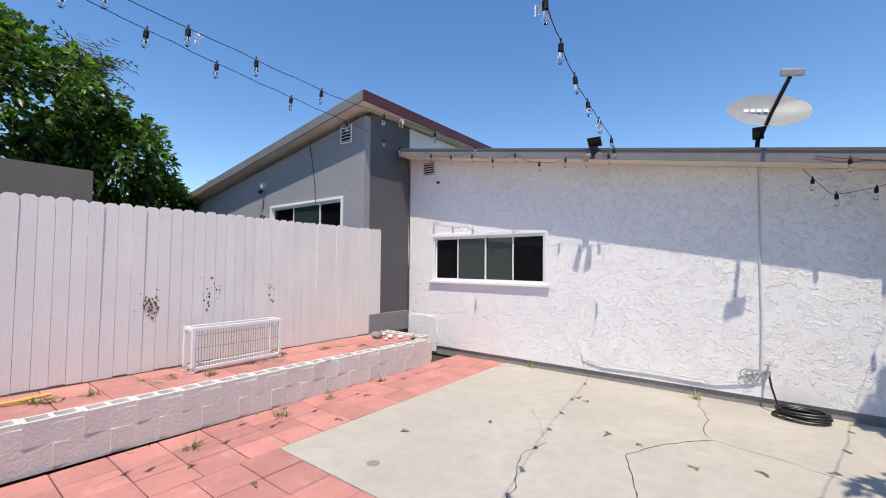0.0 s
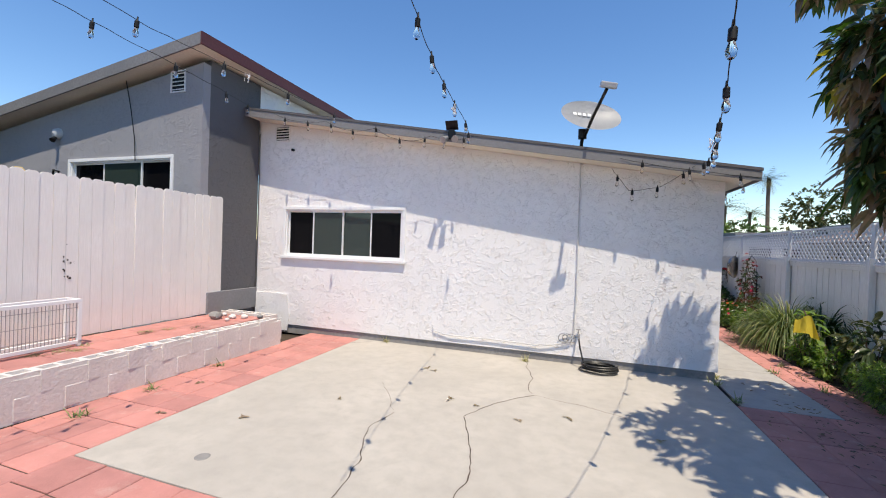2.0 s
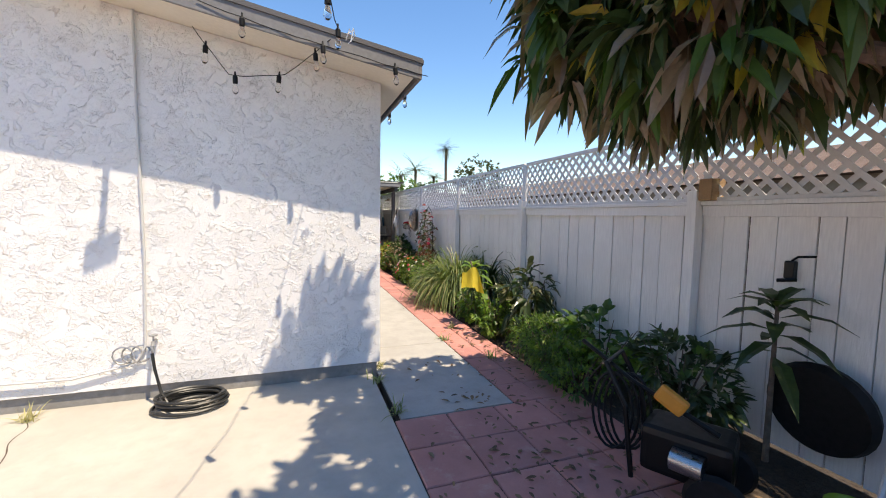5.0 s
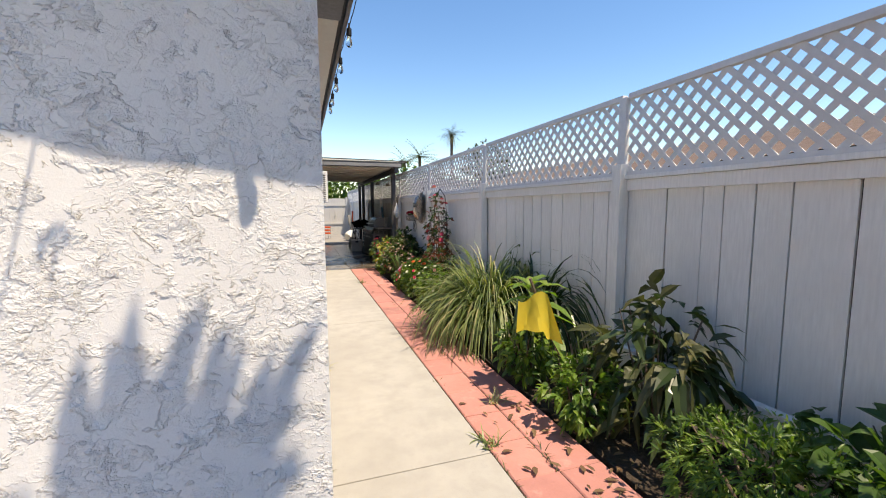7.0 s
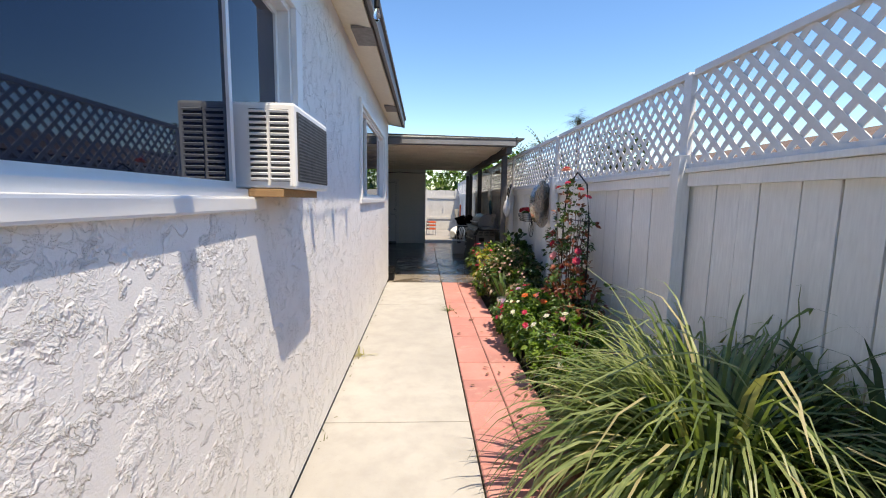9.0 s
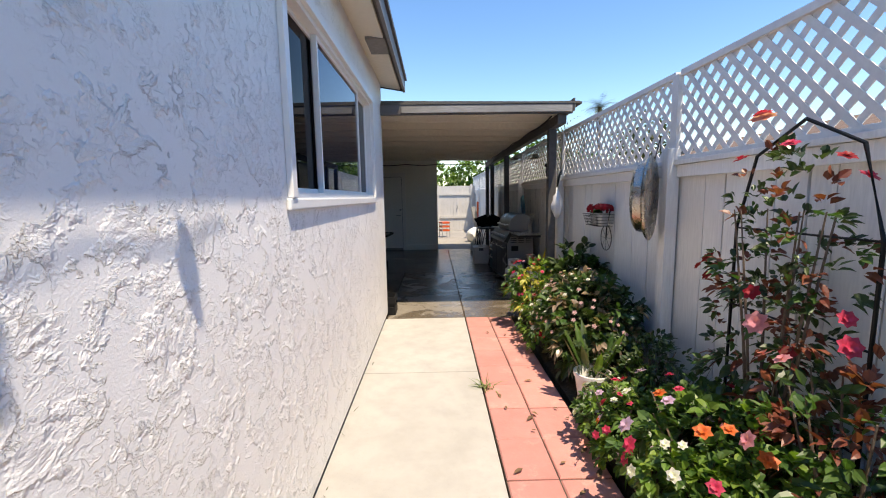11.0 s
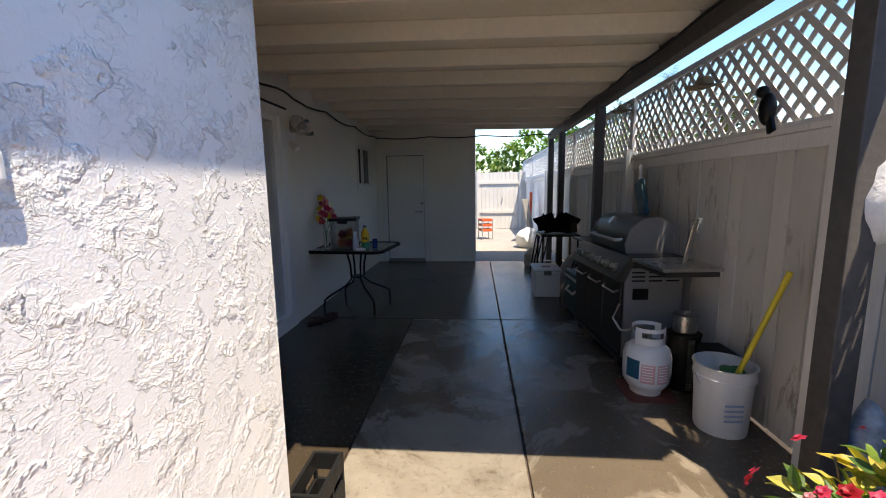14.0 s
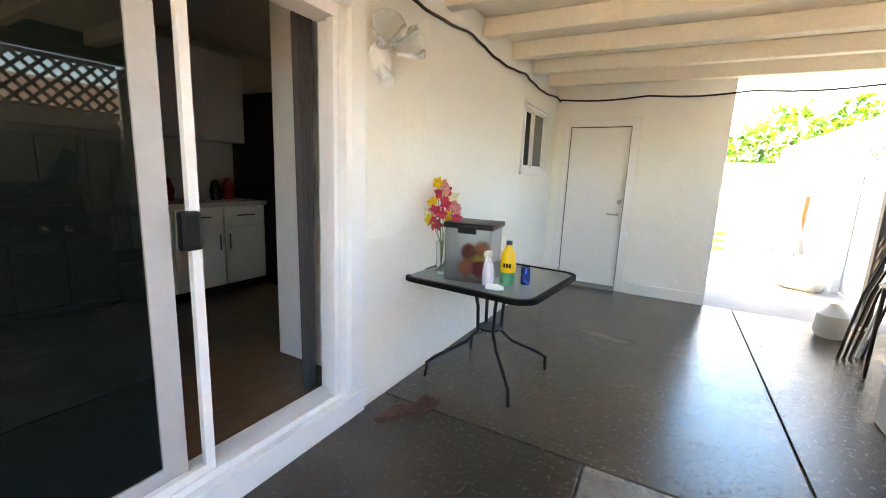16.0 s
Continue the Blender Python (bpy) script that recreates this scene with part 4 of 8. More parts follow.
palm("fan_palm", -18.5, 3.6, 8.7, 1.7, "fan palm with a skirt of dry fronds behind the tree", 30, 30)
palm("tall_palm", 17.5, 48.0, 9.2, 1.7, "tall thin palm against the sky", 26, 10)
palm("palm", 12.2, 42.0, 6.0, 2.1, "bushy palm beyond the fence", 24, 0)
palm("palm", 14.4, 43.0, 5.5, 2.0, "bushy palm beyond the fence", 24, 0)
palm("palm", 9.8, 38.0, 5.0, 1.8, "bushy palm beyond the fence", 22, 0)


def far_tree(x, y, h, r, label, mats, name="tree"):
    t = thing(name, pose(x, y, 0), label, "tree")
    limbs(t, [([(0, 0, -0.1), (0.1, 0.1, h * 0.4), (0, 0, h * 0.6)], 0.03 * h, 0.015 * h)], "trunk")
    crown(t, [(0, 0, h * 0.66, r, r, h * 0.3, 3), (r * 0.5, 0.2, h * 0.55, r * 0.7, r * 0.6, h * 0.25, 2), (-r * 0.55, -0.3, h * 0.58, r * 0.65, r * 0.7, h * 0.25, 2)], mats, 330, 7, r * 0.14, r * 0.075, 0.3)


GREENS = [(LEAF_MID, 0.6), (LEAF_DARK, 0.4)]
far_tree(21.3, 47.0, 9.3, 2.9, "rounded olive tree beyond the fence", [(LEAF_OLIVE, 0.8), (LEAF_DARK, 0.2)])
far_tree(-31.0, 14.5, 9.5, 2.0, "dark conifer far beyond the wing", [(LEAF_DARK, 1.0)], "conifer")
for x, y, h, r, ms in ((2.5, 35.5, 3.9, 1.9, [(LEAF_LIGHT, 0.6), (LEAF_MID, 0.4)]), (5.5, 35.0, 4.5, 2.0, [(LEAF_LIGHT, 0.5), (LEAF_MID, 0.5)]), (8.5, 36.5, 5.4, 2.3, [(LEAF_LIGHT, 0.4), (LEAF_MID, 0.6)]), (-0.8, 34.5, 3.7, 1.8, GREENS), (12.0, 37.0, 4.8, 2.2, GREENS)):
    far_tree(x, y, h, r, "leafy green tree behind the end fence", ms)

# lemongrass clump
grass_clump = thing("lemongrass", pose(4.0, 9.72, 0), "large arching lemongrass clump in the bed", "grass clump")
fo, dry = Foliage(), Foliage()
for i in range(1500):
    a, rr = random.uniform(0, 2 * math.pi), random.uniform(0, 0.26)
    lean = random.uniform(0.1, 0.8)
    d = Vector((math.cos(a) * lean, math.sin(a) * lean, 1))
    if d.x > 0.3:
        d.x = 0.3
    (dry if random.random() < 0.1 else fo).blade((math.cos(a) * rr * 0.8, math.sin(a) * rr * 1.25, 0), d, random.uniform(0.8, 1.45), random.uniform(0.014, 0.028), random.uniform(2.4, 5.2), 9)
fo.limit = dry.limit = FENCE_X - 0.016 - 4.0
part("foliage", fo.mesh(BLADE), None, grass_clump)
part("dry_foliage", dry.mesh(BLADE_DRY), None, grass_clump, "pale dry blades")
grass_back = thing("strap_plant", pose(4.24, 9.22, 0), "dark strap-leaved plant against the fence", "plant")
fo = Foliage()
for i in range(110):
    a = random.uniform(0, 2 * math.pi)
    fo.blade((math.cos(a) * 0.08, math.sin(a) * 0.25, 0), (math.cos(a) * 0.12 - 0.08, math.sin(a) * 0.4, 1), random.uniform(1.1, 1.7), 0.036, random.uniform(3.0, 6.5), 11)
fo.limit = FENCE_X - 0.016 - 4.24
part("foliage", fo.mesh(LEAF_DARK), None, grass_back)

bm = bm_new()
for i in range(6):
    a = i * 1.05
    lathe(bm, [(0.022, -0.03), (0.03, 0.02), (0.02, 0.12), (0.008, 0.2), (0.0, 0.21)], 8, pose(0.05 * math.cos(a), 0.13 * math.sin(a), 0))
part("bulb_base", bm, LEAF_OLIVE, grass_back, "pale sheathed stem bases", smooth=True)

FLOWER_MESHES = {}


def flower_mesh(m_, r, petals):
    key = (m_.name, r, petals)
    if key not in FLOWER_MESHES:
        fo = Foliage()
        for ring, k in ((0, 1.0), (1, 0.6)):
            for i in range(petals):
                a = 2 * math.pi * (i + ring * 0.5) / petals
                fo.leaf(Vector((0, 0, ring * r * 0.12)), (math.cos(a), math.sin(a), 0.25 + ring * 0.5), r * k, r * 0.85 * k, 0.15, 0.05, Vector((0, 0, 1)))
        FLOWER_MESHES[key] = fo.mesh(m_)
    return FLOWER_MESHES[key]


def shrub(name, x, y, z, rx, ry, h, twigs, per, length, width, mats, label, category="shrub", flowers=(), droop=0.3, stems=7, hang=0.0):
    """A bushy plant: stems, leaves and countable flower heads. flowers: (material, count, radius, petals)."""
    t = thing(name, pose(x, y, z), label, category)
    bm = bm_new()
    for i in range(stems):
        a = 2 * math.pi * i / stems + random.random()
        tube(bm, [(0.03 * math.cos(a), 0.03 * math.sin(a), -0.02), (rx * 0.35 * math.cos(a), ry * 0.35 * math.sin(a), h * 0.45), (rx * 0.6 * math.cos(a), ry * 0.6 * math.sin(a), h * 0.8)], [0.010, 0.007, 0.003], 5)
    part("stem", bm, BARK, t)
    crown(t, [(0, 0, h * 0.52, rx, ry, h * 0.5, 3), (rx * 0.4, ry * 0.4, h * 0.45, rx * 0.6, ry * 0.6, h * 0.42, 1), (-rx * 0.35, -ry * 0.45, h * 0.4, rx * 0.6, ry * 0.55, h * 0.4, 1)],
          mats, twigs, per, length, width, droop, hang, FENCE_X - 0.016 - x)
    for m_, n_, r, petals in flowers:
        me = flower_mesh(m_, r, petals)
        for i in range(n_):
            d = rand_dir(-0.1, 1)
            d.x = -abs(d.x) if random.random() < 0.75 else d.x
            k = random.uniform(0.95, 1.12)
            q = Vector((rx * d.x * k, ry * d.y * k, h * 0.52 + h * 0.5 * d.z * k))
            part("flower", me, None, t, m=Matrix.Translation(q) @ (d + Vector((0, 0, 0.4))).to_track_quat('Z', 'Y').to_matrix().to_4x4() @ Matrix.Scale(random.uniform(0.7, 1.15), 4))
    return t


def rosette(name, x, y, z, h, n_, length, width, mat_, label, lean=(0, 0)):
    """A bare stem with whorls of long leaves at its head and below."""
    t = thing(name, pose(x, y, z), label, "plant")
    top = Vector((lean[0], lean[1], h))
    bm = bm_new()
    tube(bm, [(0, 0, -0.03), (lean[0] * 0.4, lean[1] * 0.4, h * 0.5), top], [0.02, 0.016, 0.011], 7)
    part("stem", bm, BARK, t, smooth=True)
    fo = Foliage()
    for i in range(n_):
        k = i / n_
        a = i * 2.4
        p = Vector((lean[0], lean[1], h)) * (1 - 0.4 * k * k)
        fo.leaf(p, (math.cos(a), math.sin(a), 1.1 - 1.3 * k), length * random.uniform(0.75, 1.1), width, 0.55, 0.12, Vector((0, 0, 1)))
    part("foliage", fo.mesh(mat_), None, t)
    return t


# along the bed, from the yard to the patio
shrub("fern_bush", 3.80, 6.45, 0, 0.45, 0.62, 0.55, 700, 8, 0.055, 0.014, [(LEAF_MID, 0.35), (LEAF_LIGHT, 0.65)], "feathery light green bush in the bed")
shrub("weed_bush", 3.70, 5.85, 0, 0.40, 0.45, 0.42, 160, 8, 0.05, 0.022, [(LEAF_LIGHT, 0.5), (LEAF_MID, 0.5)], "low feathery green bush at the bed's end")
shrub("broadleaf_plant", 4.12, 6.05, 0, 0.28, 0.7, 0.68, 46, 6, 0.17, 0.09, [(LEAF_MID, 0.8), (LEAF_LIGHT, 0.2)], "broad-leaved green plant beside the fence post", "plant", droop=0.35)
shrub("broadleaf_plant", 4.05, 7.35, 0, 0.34, 0.42, 1.0, 44, 7, 0.22, 0.075, [(LEAF_DARK, 0.45), (LEAF_OLIVE, 0.55)], "dark glossy plant with long drooping leaves", "plant", droop=0.7, hang=0.4)
shrub("leafy_bush", 3.72, 7.65, 0, 0.26, 0.3, 0.5, 110, 8, 0.075, 0.045, [(LEAF_LIGHT, 0.7), (LEAF_MID, 0.3)], "bright green leafy bush beside the pavers")
rosette("plumeria", 3.95, 7.95, 0, 0.86, 16, 0.33, 0.105, LEAF_LIGHT, "young plumeria with a whorl of pale green leaves", (-0.34, 0.2))
rosette("young_loquat", 4.2, 4.56, 0, 1.02, 22, 0.42, 0.11, LEAF_DARK, "young tree with long dark drooping leaves against the fence")
shrub("dark_bush", 4.08, 5.15, 0, 0.25, 0.55, 0.7, 90, 6, 0.13, 0.06, [(LEAF_DARK, 0.9), (LEAF_MID, 0.1)], "dark leafy bush in the shade of the tree")
shrub("yellow_green_bush", 3.75, 8.45, 0, 0.22, 0.3, 0.48, 70, 7, 0.09, 0.05, [(LEAF_LIGHT, 0.5), (LEAF_MID, 0.5)], "small bright leafy plant by the lemongrass")
shrub("flower_bush", 3.85, 11.25, 0, 0.36, 0.5, 0.6, 200, 8, 0.065, 0.035, [(LEAF_LIGHT, 0.6), (LEAF_MID, 0.4)], "light green bush with a few white flowers", flowers=[(WHITE_PETAL, 8, 0.03, 6)])
shrub("geranium", 3.86, 12.05, 0, 0.42, 0.55, 0.62, 480, 7, 0.06, 0.045, [(LEAF_LIGHT, 0.35), (LEAF_MID, 0.65)], "geranium bush with red, pink and lilac flowers", "flower bush",
      [(HOT_PINK, 12, 0.036, 6), (LILAC, 8, 0.04, 6), (ORANGE, 5, 0.04, 6), (WHITE_PETAL, 9, 0.03, 6)])
shrub("rose_bush", 4.16, 12.15, 0, 0.22, 0.40, 1.75, 260, 6, 0.06, 0.036, [(LEAF_DARK, 0.55), (LEAF_RED, 0.32), (LEAF_MID, 0.13)], "tall rose bush with deep pink blooms on a trellis", "rose bush",
      [(HOT_PINK, 6, 0.05, 7), (PINK, 2, 0.055, 7), (RED, 6, 0.04, 6)], stems=8)
shrub("bronze_bush", 4.05, 11.65, 0, 0.3, 0.4, 1.0, 150, 7, 0.07, 0.035, [(LEAF_RED, 0.5), (LEAF_MID, 0.5)], "bronze and green bush against the fence", flowers=[(PINK, 6, 0.04, 6)])
shrub("begonia", 3.98, 13.9, 0, 0.44, 0.70, 0.80, 640, 7, 0.085, 0.055, [(LEAF_DARK, 0.58), (LEAF_MID, 0.26), (LEAF_BROWN, 0.16)], "dense dark begonia bush with pale pink flowers", "flower bush", [(PALE_PINK, 58, 0.021, 5), (WHITE_PETAL, 18, 0.02, 6)])
shrub("green_bush", 4.15, 14.75, 0, 0.28, 0.5, 0.98, 150, 7, 0.13, 0.075, [(LEAF_DARK, 0.7), (LEAF_MID, 0.3)], "broad green bush against the fence")
shrub("croton", 3.78, 14.98, 0.05, 0.32, 0.36, 0.76, 210, 7, 0.085, 0.04, [(LEAF_LIGHT, 0.45), (LEAF_YELLOW, 0.2), (LEAF_MID, 0.35)], "yellow-green leafy plant with pink-red flowers beside the patio", "plant", [(HOT_PINK, 16, 0.024, 6), (PINK, 5, 0.022, 6), (RED, 8, 0.024, 6)])
shrub("impatiens", 3.70, 14.35, 0, 0.24, 0.4, 0.45, 150, 7, 0.06, 0.032, [(LEAF_MID, 0.5), (LEAF_LIGHT, 0.5)], "leafy bush with small white and red flowers", "flower bush", [(WHITE_PETAL, 9, 0.028, 6), (RED, 6, 0.04, 5)])
canna = thing("canna", pose(3.74, 13.14, 0.2), "canna with upright green leaves edged yellow in a white pot", "plant")
for mat_, n_ in ((LEAF_MID, 9), (LEAF_DARK, 7), (LEAF_LIGHT, 3)):
    fo = Foliage()
    for i in range(n_):
        a = random.uniform(0, 2 * math.pi)
        fo.leaf(Vector((0.07 * math.cos(a), 0.07 * math.sin(a), random.uniform(0.0, 0.08))), (0.38 * math.cos(a), 0.38 * math.sin(a), 1.0), random.uniform(0.26, 0.44), 0.062, 0.22, 0.12, Vector((math.cos(a), math.sin(a), 0.3)))
    part("foliage", fo.mesh(mat_), None, canna)
shrub("seedling_bush", 4.06, 13.05, 0, 0.30, 0.34, 0.55, 170, 7, 0.06, 0.03, [(LEAF_DARK, 0.7), (LEAF_MID, 0.3)], "dark leafy bush behind the potted canna")
shrub("geranium", 3.72, 12.62, 0, 0.26, 0.36, 0.36, 240, 7, 0.05, 0.036, [(LEAF_LIGHT, 0.25), (LEAF_MID, 0.6), (LEAF_DARK, 0.15)], "low geranium with pink, lilac and white flowers", "flower bush",
      [(HOT_PINK, 5, 0.034, 6), (LILAC, 4, 0.036, 6), (WHITE_PETAL, 4, 0.028, 6)])

# weeds in the joints
weeds = [(-4.30, 1.75), (-4.42, 2.75), (-4.48, 3.5), (-0.62, 6.60), (1.98, 6.55), (-5.25, 2.3, 0.42), (-5.4, 1.2, 0.42), (-4.55, 4.5), (2.06, 6.9), (2.08, 9.2), (2.07, 11.8), (3.02, 7.6), (3.3, 8.1), (2.0, 5.9), (3.02, 13.4), (-3.1, 6.75), (3.3, 6.8), (-5.5, 0.8, 0.42)]
for w_ in weeds:
    t = thing("weed", pose(w_[0], w_[1], w_[2] if len(w_) > 2 else 0.0, 0, 0, random.uniform(0, 360)), "small dry green weed growing in a joint", "weed", "weeds in the joints")
    fo = Foliage()
    for i in range(26):
        fo.blade((random.gauss(0, 0.03), random.gauss(0, 0.03), 0), rand_dir(0.2, 1), random.uniform(0.05, 0.16), 0.009, random.uniform(0.3, 1.4), 4)
    part("foliage", fo.mesh(BLADE if random.random() < 0.7 else BLADE_DRY), None, t)
# low weeds along the path's joints
fo = Foliage()
for i in range(420):
    which = random.random()
    x, y = (3.0, random.uniform(6.0, 9.6)) if which < 0.4 else (3.28, random.uniform(6.2, 9.4)) if which < 0.65 else (2.05, random.uniform(7, 15)) if which < 0.85 else (random.uniform(-4.7, -4.6), random.uniform(0, 6))
    if noise.noise(Vector((x * 2, y * 1.3, 0))) > -0.02:
        fo.blade((x + random.gauss(0, 0.012), y, -0.01), rand_dir(0.1, 0.9), random.uniform(0.025, 0.07), 0.006, 0.8, 3)
tagged(part("moss", fo.mesh(LEAF_OLIVE), None), "low green weeds along the paving joints", "moss", "", "stuff")

# litter under the tree and along the bed
DRY_LEAF = leaf_mat("dry_fallen_leaf", (0.10, 0.055, 0.03, 1), (0.26, 0.16, 0.085, 1), 0.7, 0.1)
fo = Foliage()
for i in range(520):
    x = random.uniform(2.0, 3.62) if random.random() < 0.7 else random.gauss(3.45, 0.12)
    y = random.uniform(2.6, 9.0) if random.random() < 0.8 else random.uniform(9.0, 15.0)
    if y > 7.0 and x < 3.0 or noise.noise(Vector((x * 1.6, y * 1.1, 2.0))) < -0.08:
        continue
    a, L = random.uniform(0, 6.28), random.uniform(0.03, 0.085)
    fo.leaf(Vector((x, y, 0.010 + random.random() * 0.008)), (math.cos(a), math.sin(a), random.uniform(-0.05, 0.2)), L, L * 0.42, 0.1, 0.12, Vector((0, 0, 1)))
litter = random.Random(5)
for i in range(420):
    x, y = litter.uniform(2.42, 3.75), litter.uniform(2.5, 6.2)
    a, L = litter.uniform(0, 6.28), litter.uniform(0.03, 0.09)
    fo.leaf(Vector((x, y, 0.010 + litter.random() * 0.008)), (math.cos(a), math.sin(a), litter.uniform(-0.05, 0.2)), L, L * 0.4, 0.1, 0.12, Vector((0, 0, 1)))
tagged(part("leaf_litter", fo.mesh(DRY_LEAF), None), "dry brown fallen leaves scattered on the pavers", "leaf litter", "", "stuff")

# ---- courtyard things ----
SPEC = surface("pale_grey_dish", (0.52, 0.53, 0.54, 1), 0.45, 0.05, bump=0)
BULB = glass_mat("bulb_glass", (1, 0.97, 0.92, 1), 0.05)
WIRE = BLACK_RUBBER
DECAL = surface("white_decal", (0.85, 0.85, 0.85, 1), 0.5, 0.02, bump=0)

# satellite dish on the roof edge
dx, dy = 0.10, 6.52
dz = roof_top(dx)
dish = thing("satellite_dish", pose(dx, dy, dz), "grey satellite dish on a roof mount with a feed arm", "satellite dish")
bm = bm_new()
box(bm, -0.06, -0.12, -0.01, 0.09, 0.12, 0.012, 0.003)
part("foot", bm, BLACK_METAL, dish)
bm = bm_new()
tube(bm, [(0, 0.05, 0), (0, 0.03, 0.10), (0.02, -0.02, 0.24)], 0.026, 10)
box(bm, -0.05, -0.06, 0.16, 0.07, 0.03, 0.30, 0.01)
part("mast", bm, BLACK_METAL, dish, "black steel mast and clamp", smooth=True)
face = Matrix.Translation((0.12, -0.04, 0.50)) @ pose(0, 0, 0, 0, 6, 16) @ pose(0, 0, 0, 57, 0, 0)
bm = bm_new()
seg, rings = 36, 7
prev = None
for i in range(rings + 1):
    r = i / rings
    ring = [bm.verts.new(face @ Vector((0.44 * r * math.cos(2 * math.pi * k / seg), 0.31 * r * math.sin(2 * math.pi * k / seg), 0.075 * (r * r - 1)))) for k in range(seg)] if i else [bm.verts.new(face @ Vector((0, 0, -0.075)))]
    if prev:
        for k in range(seg):
            if len(prev) == 1:
                bm.faces.new((prev[0], ring[k], ring[(k + 1) % seg]))
            else:
                bm.faces.new((prev[k], ring[k], ring[(k + 1) % seg], prev[(k + 1) % seg]))
    prev = ring
bmesh.ops.solidify(bm, geom=list(bm.faces), thickness=0.008)
part("reflector", bm, SPEC, dish, "pale grey oval reflector", smooth=True)
bm = bm_new()
tube(bm, [(0.04, -0.06, 0.18), (0.14, -0.32, 0.38), (0.29, -0.70, 0.62)], 0.022, 8)
part("feed_arm", bm, BLACK_METAL, dish, "dark feed arm", smooth=True)
bm = bm_new()
obox(bm, (0.21, 0.085, 0.075), Matrix.Translation((0.31, -0.72, 0.66)) @ pose(0, 0, 0, 15, 8, 15), 0.012)
part("feed_horn", bm, SPEC, dish, "grey feed unit")
bm = bm_new()
for i in range(4):
    obox(bm, (0.045, 0.055, 0.002), face @ Matrix.Translation((-0.22 + 0.07 * i, 0.05, -0.048)) @ pose(0, 0, 0, 0, 0, 0))
part("marking", bm, DECAL, dish, "plain white lettering bars")

# floodlight on the eave
fl = thing("floodlight", pose(-1.86, 6.31, roof_top(-1.86) - 0.03), "black solar floodlight clamped on the eave", "floodlight")
bm = bm_new()
obox(bm, (0.20, 0.02, 0.15), pose(0, -0.02, 0.12, 35, 0, 0), 0.004)
part("panel", bm, BLACK_METAL, fl, "dark solar panel")
bm = bm_new()
box(bm, -0.05, -0.05, -0.10, 0.05, 0.0, 0.05, 0.01)
part("bracket", bm, BLACK_METAL, fl)
for s in (-1, 1):
    bm = bm_new()
    rod(bm, (s * 0.07, -0.04, -0.08), (s * 0.10, -0.16, -0.14), 0.035, 0.055, 12)
    part("lamp_head", bm, GALV, fl, "small lamp head", smooth=True)


# vents
def vent(name, x, y, z, w, h, out, label, axis="y"):
    t = thing(name, pose(x, y, z, 0, 0, 0 if axis == "y" else 90), label, "vent")
    bm = bm_new()
    for q in ((-w / 2, w / 2, 0, 0.02), (-w / 2, w / 2, h - 0.02, h), (-w / 2, -w / 2 + 0.02, 0.02, h - 0.02), (w / 2 - 0.02, w / 2, 0.02, h - 0.02)):
        box(bm, q[0], -0.022, q[2], q[1], -0.001, q[3])
    part("frame", bm, VINYL, t)
    bm = bm_new()
    box(bm, -w / 2 + 0.02, -0.004, 0.02, w / 2 - 0.02, -0.001, h - 0.02)
    part("backing", bm, BLACK_METAL, t, "dark opening")
    n_ = 5
    for i in range(n_):
        bm = bm_new()
        obox(bm, (w - 0.045, 0.004, 0.035), pose(0, -0.012, 0.02 + (h - 0.04) * (i + 0.5) / n_, -38, 0, 0))
        part("slat", bm, VINYL, t)


vent("wall_vent", -5.48, FY, 3.70, 0.34, 0.30, -1, "white louvred vent in the stucco wall")
vent("gable_vent", -6.62, GY, 4.28, 0.34, 0.38, -1, "grey louvred gable vent")

# conduit, faucet and hose on the front wall
bm = bm_new()
tube(bm, [(0.10, FY - 0.02, wall_top(0.1)), (0.10, FY - 0.02, 2.2), (0.11, FY - 0.02, 1.2), (0.09, FY - 0.02, 0.45), (0.02, FY - 0.025, 0.32)], 0.011, 6)
tube(bm, [(0.02, FY - 0.025, 0.32), (-0.4, FY - 0.03, 0.24), (-1.2, FY - 0.03, 0.26), (-1.9, FY - 0.03, 0.25), (-2.2, FY - 0.025, 0.30), (-2.22, FY - 0.02, 0.36)], 0.010, 6)
tagged(part("wall_cable", bm, surface("white_cable", (0.62, 0.61, 0.60, 1), 0.6, 0.05, bump=0), smooth=True), "thin white cable running down and along the wall", "cable")
fa = thing("faucet", pose(0.16, FY, 0.50), "brass garden faucet on the wall above the hose", "faucet")
bm = bm_new()
tube(bm, [(0, 0, 0), (0, -0.08, 0), (0.01, -0.12, -0.02), (0.015, -0.13, -0.07)], 0.014, 8)
part("spout", bm, GALV, fa, smooth=True)
bm = bm_new()
lathe(bm, [(0.006, 0), (0.008, 0.05), (0.032, 0.052), (0.032, 0.06), (0.0, 0.06)], 10, pose(0, -0.06, 0.0))
part("handle", bm, GALV, fa)
bm = bm_new()
for c in range(3):
    tube(bm, [(-0.10 - 0.06 * c + 0.07 * math.cos(a), -0.02 - 0.01 * c, -0.10 + 0.07 * math.sin(a)) for a in np.linspace(0.3, 5.6, 12)], 0.007, 5)
part("pipe_loop", bm, GALV, fa, "loops of thin grey tubing", smooth=True)
bm = bm_new()
pts = [(0.17, FY - 0.14, 0.43), (0.19, FY - 0.16, 0.30), (0.24, FY - 0.2, 0.12), (0.30, FY - 0.25, 0.04)]
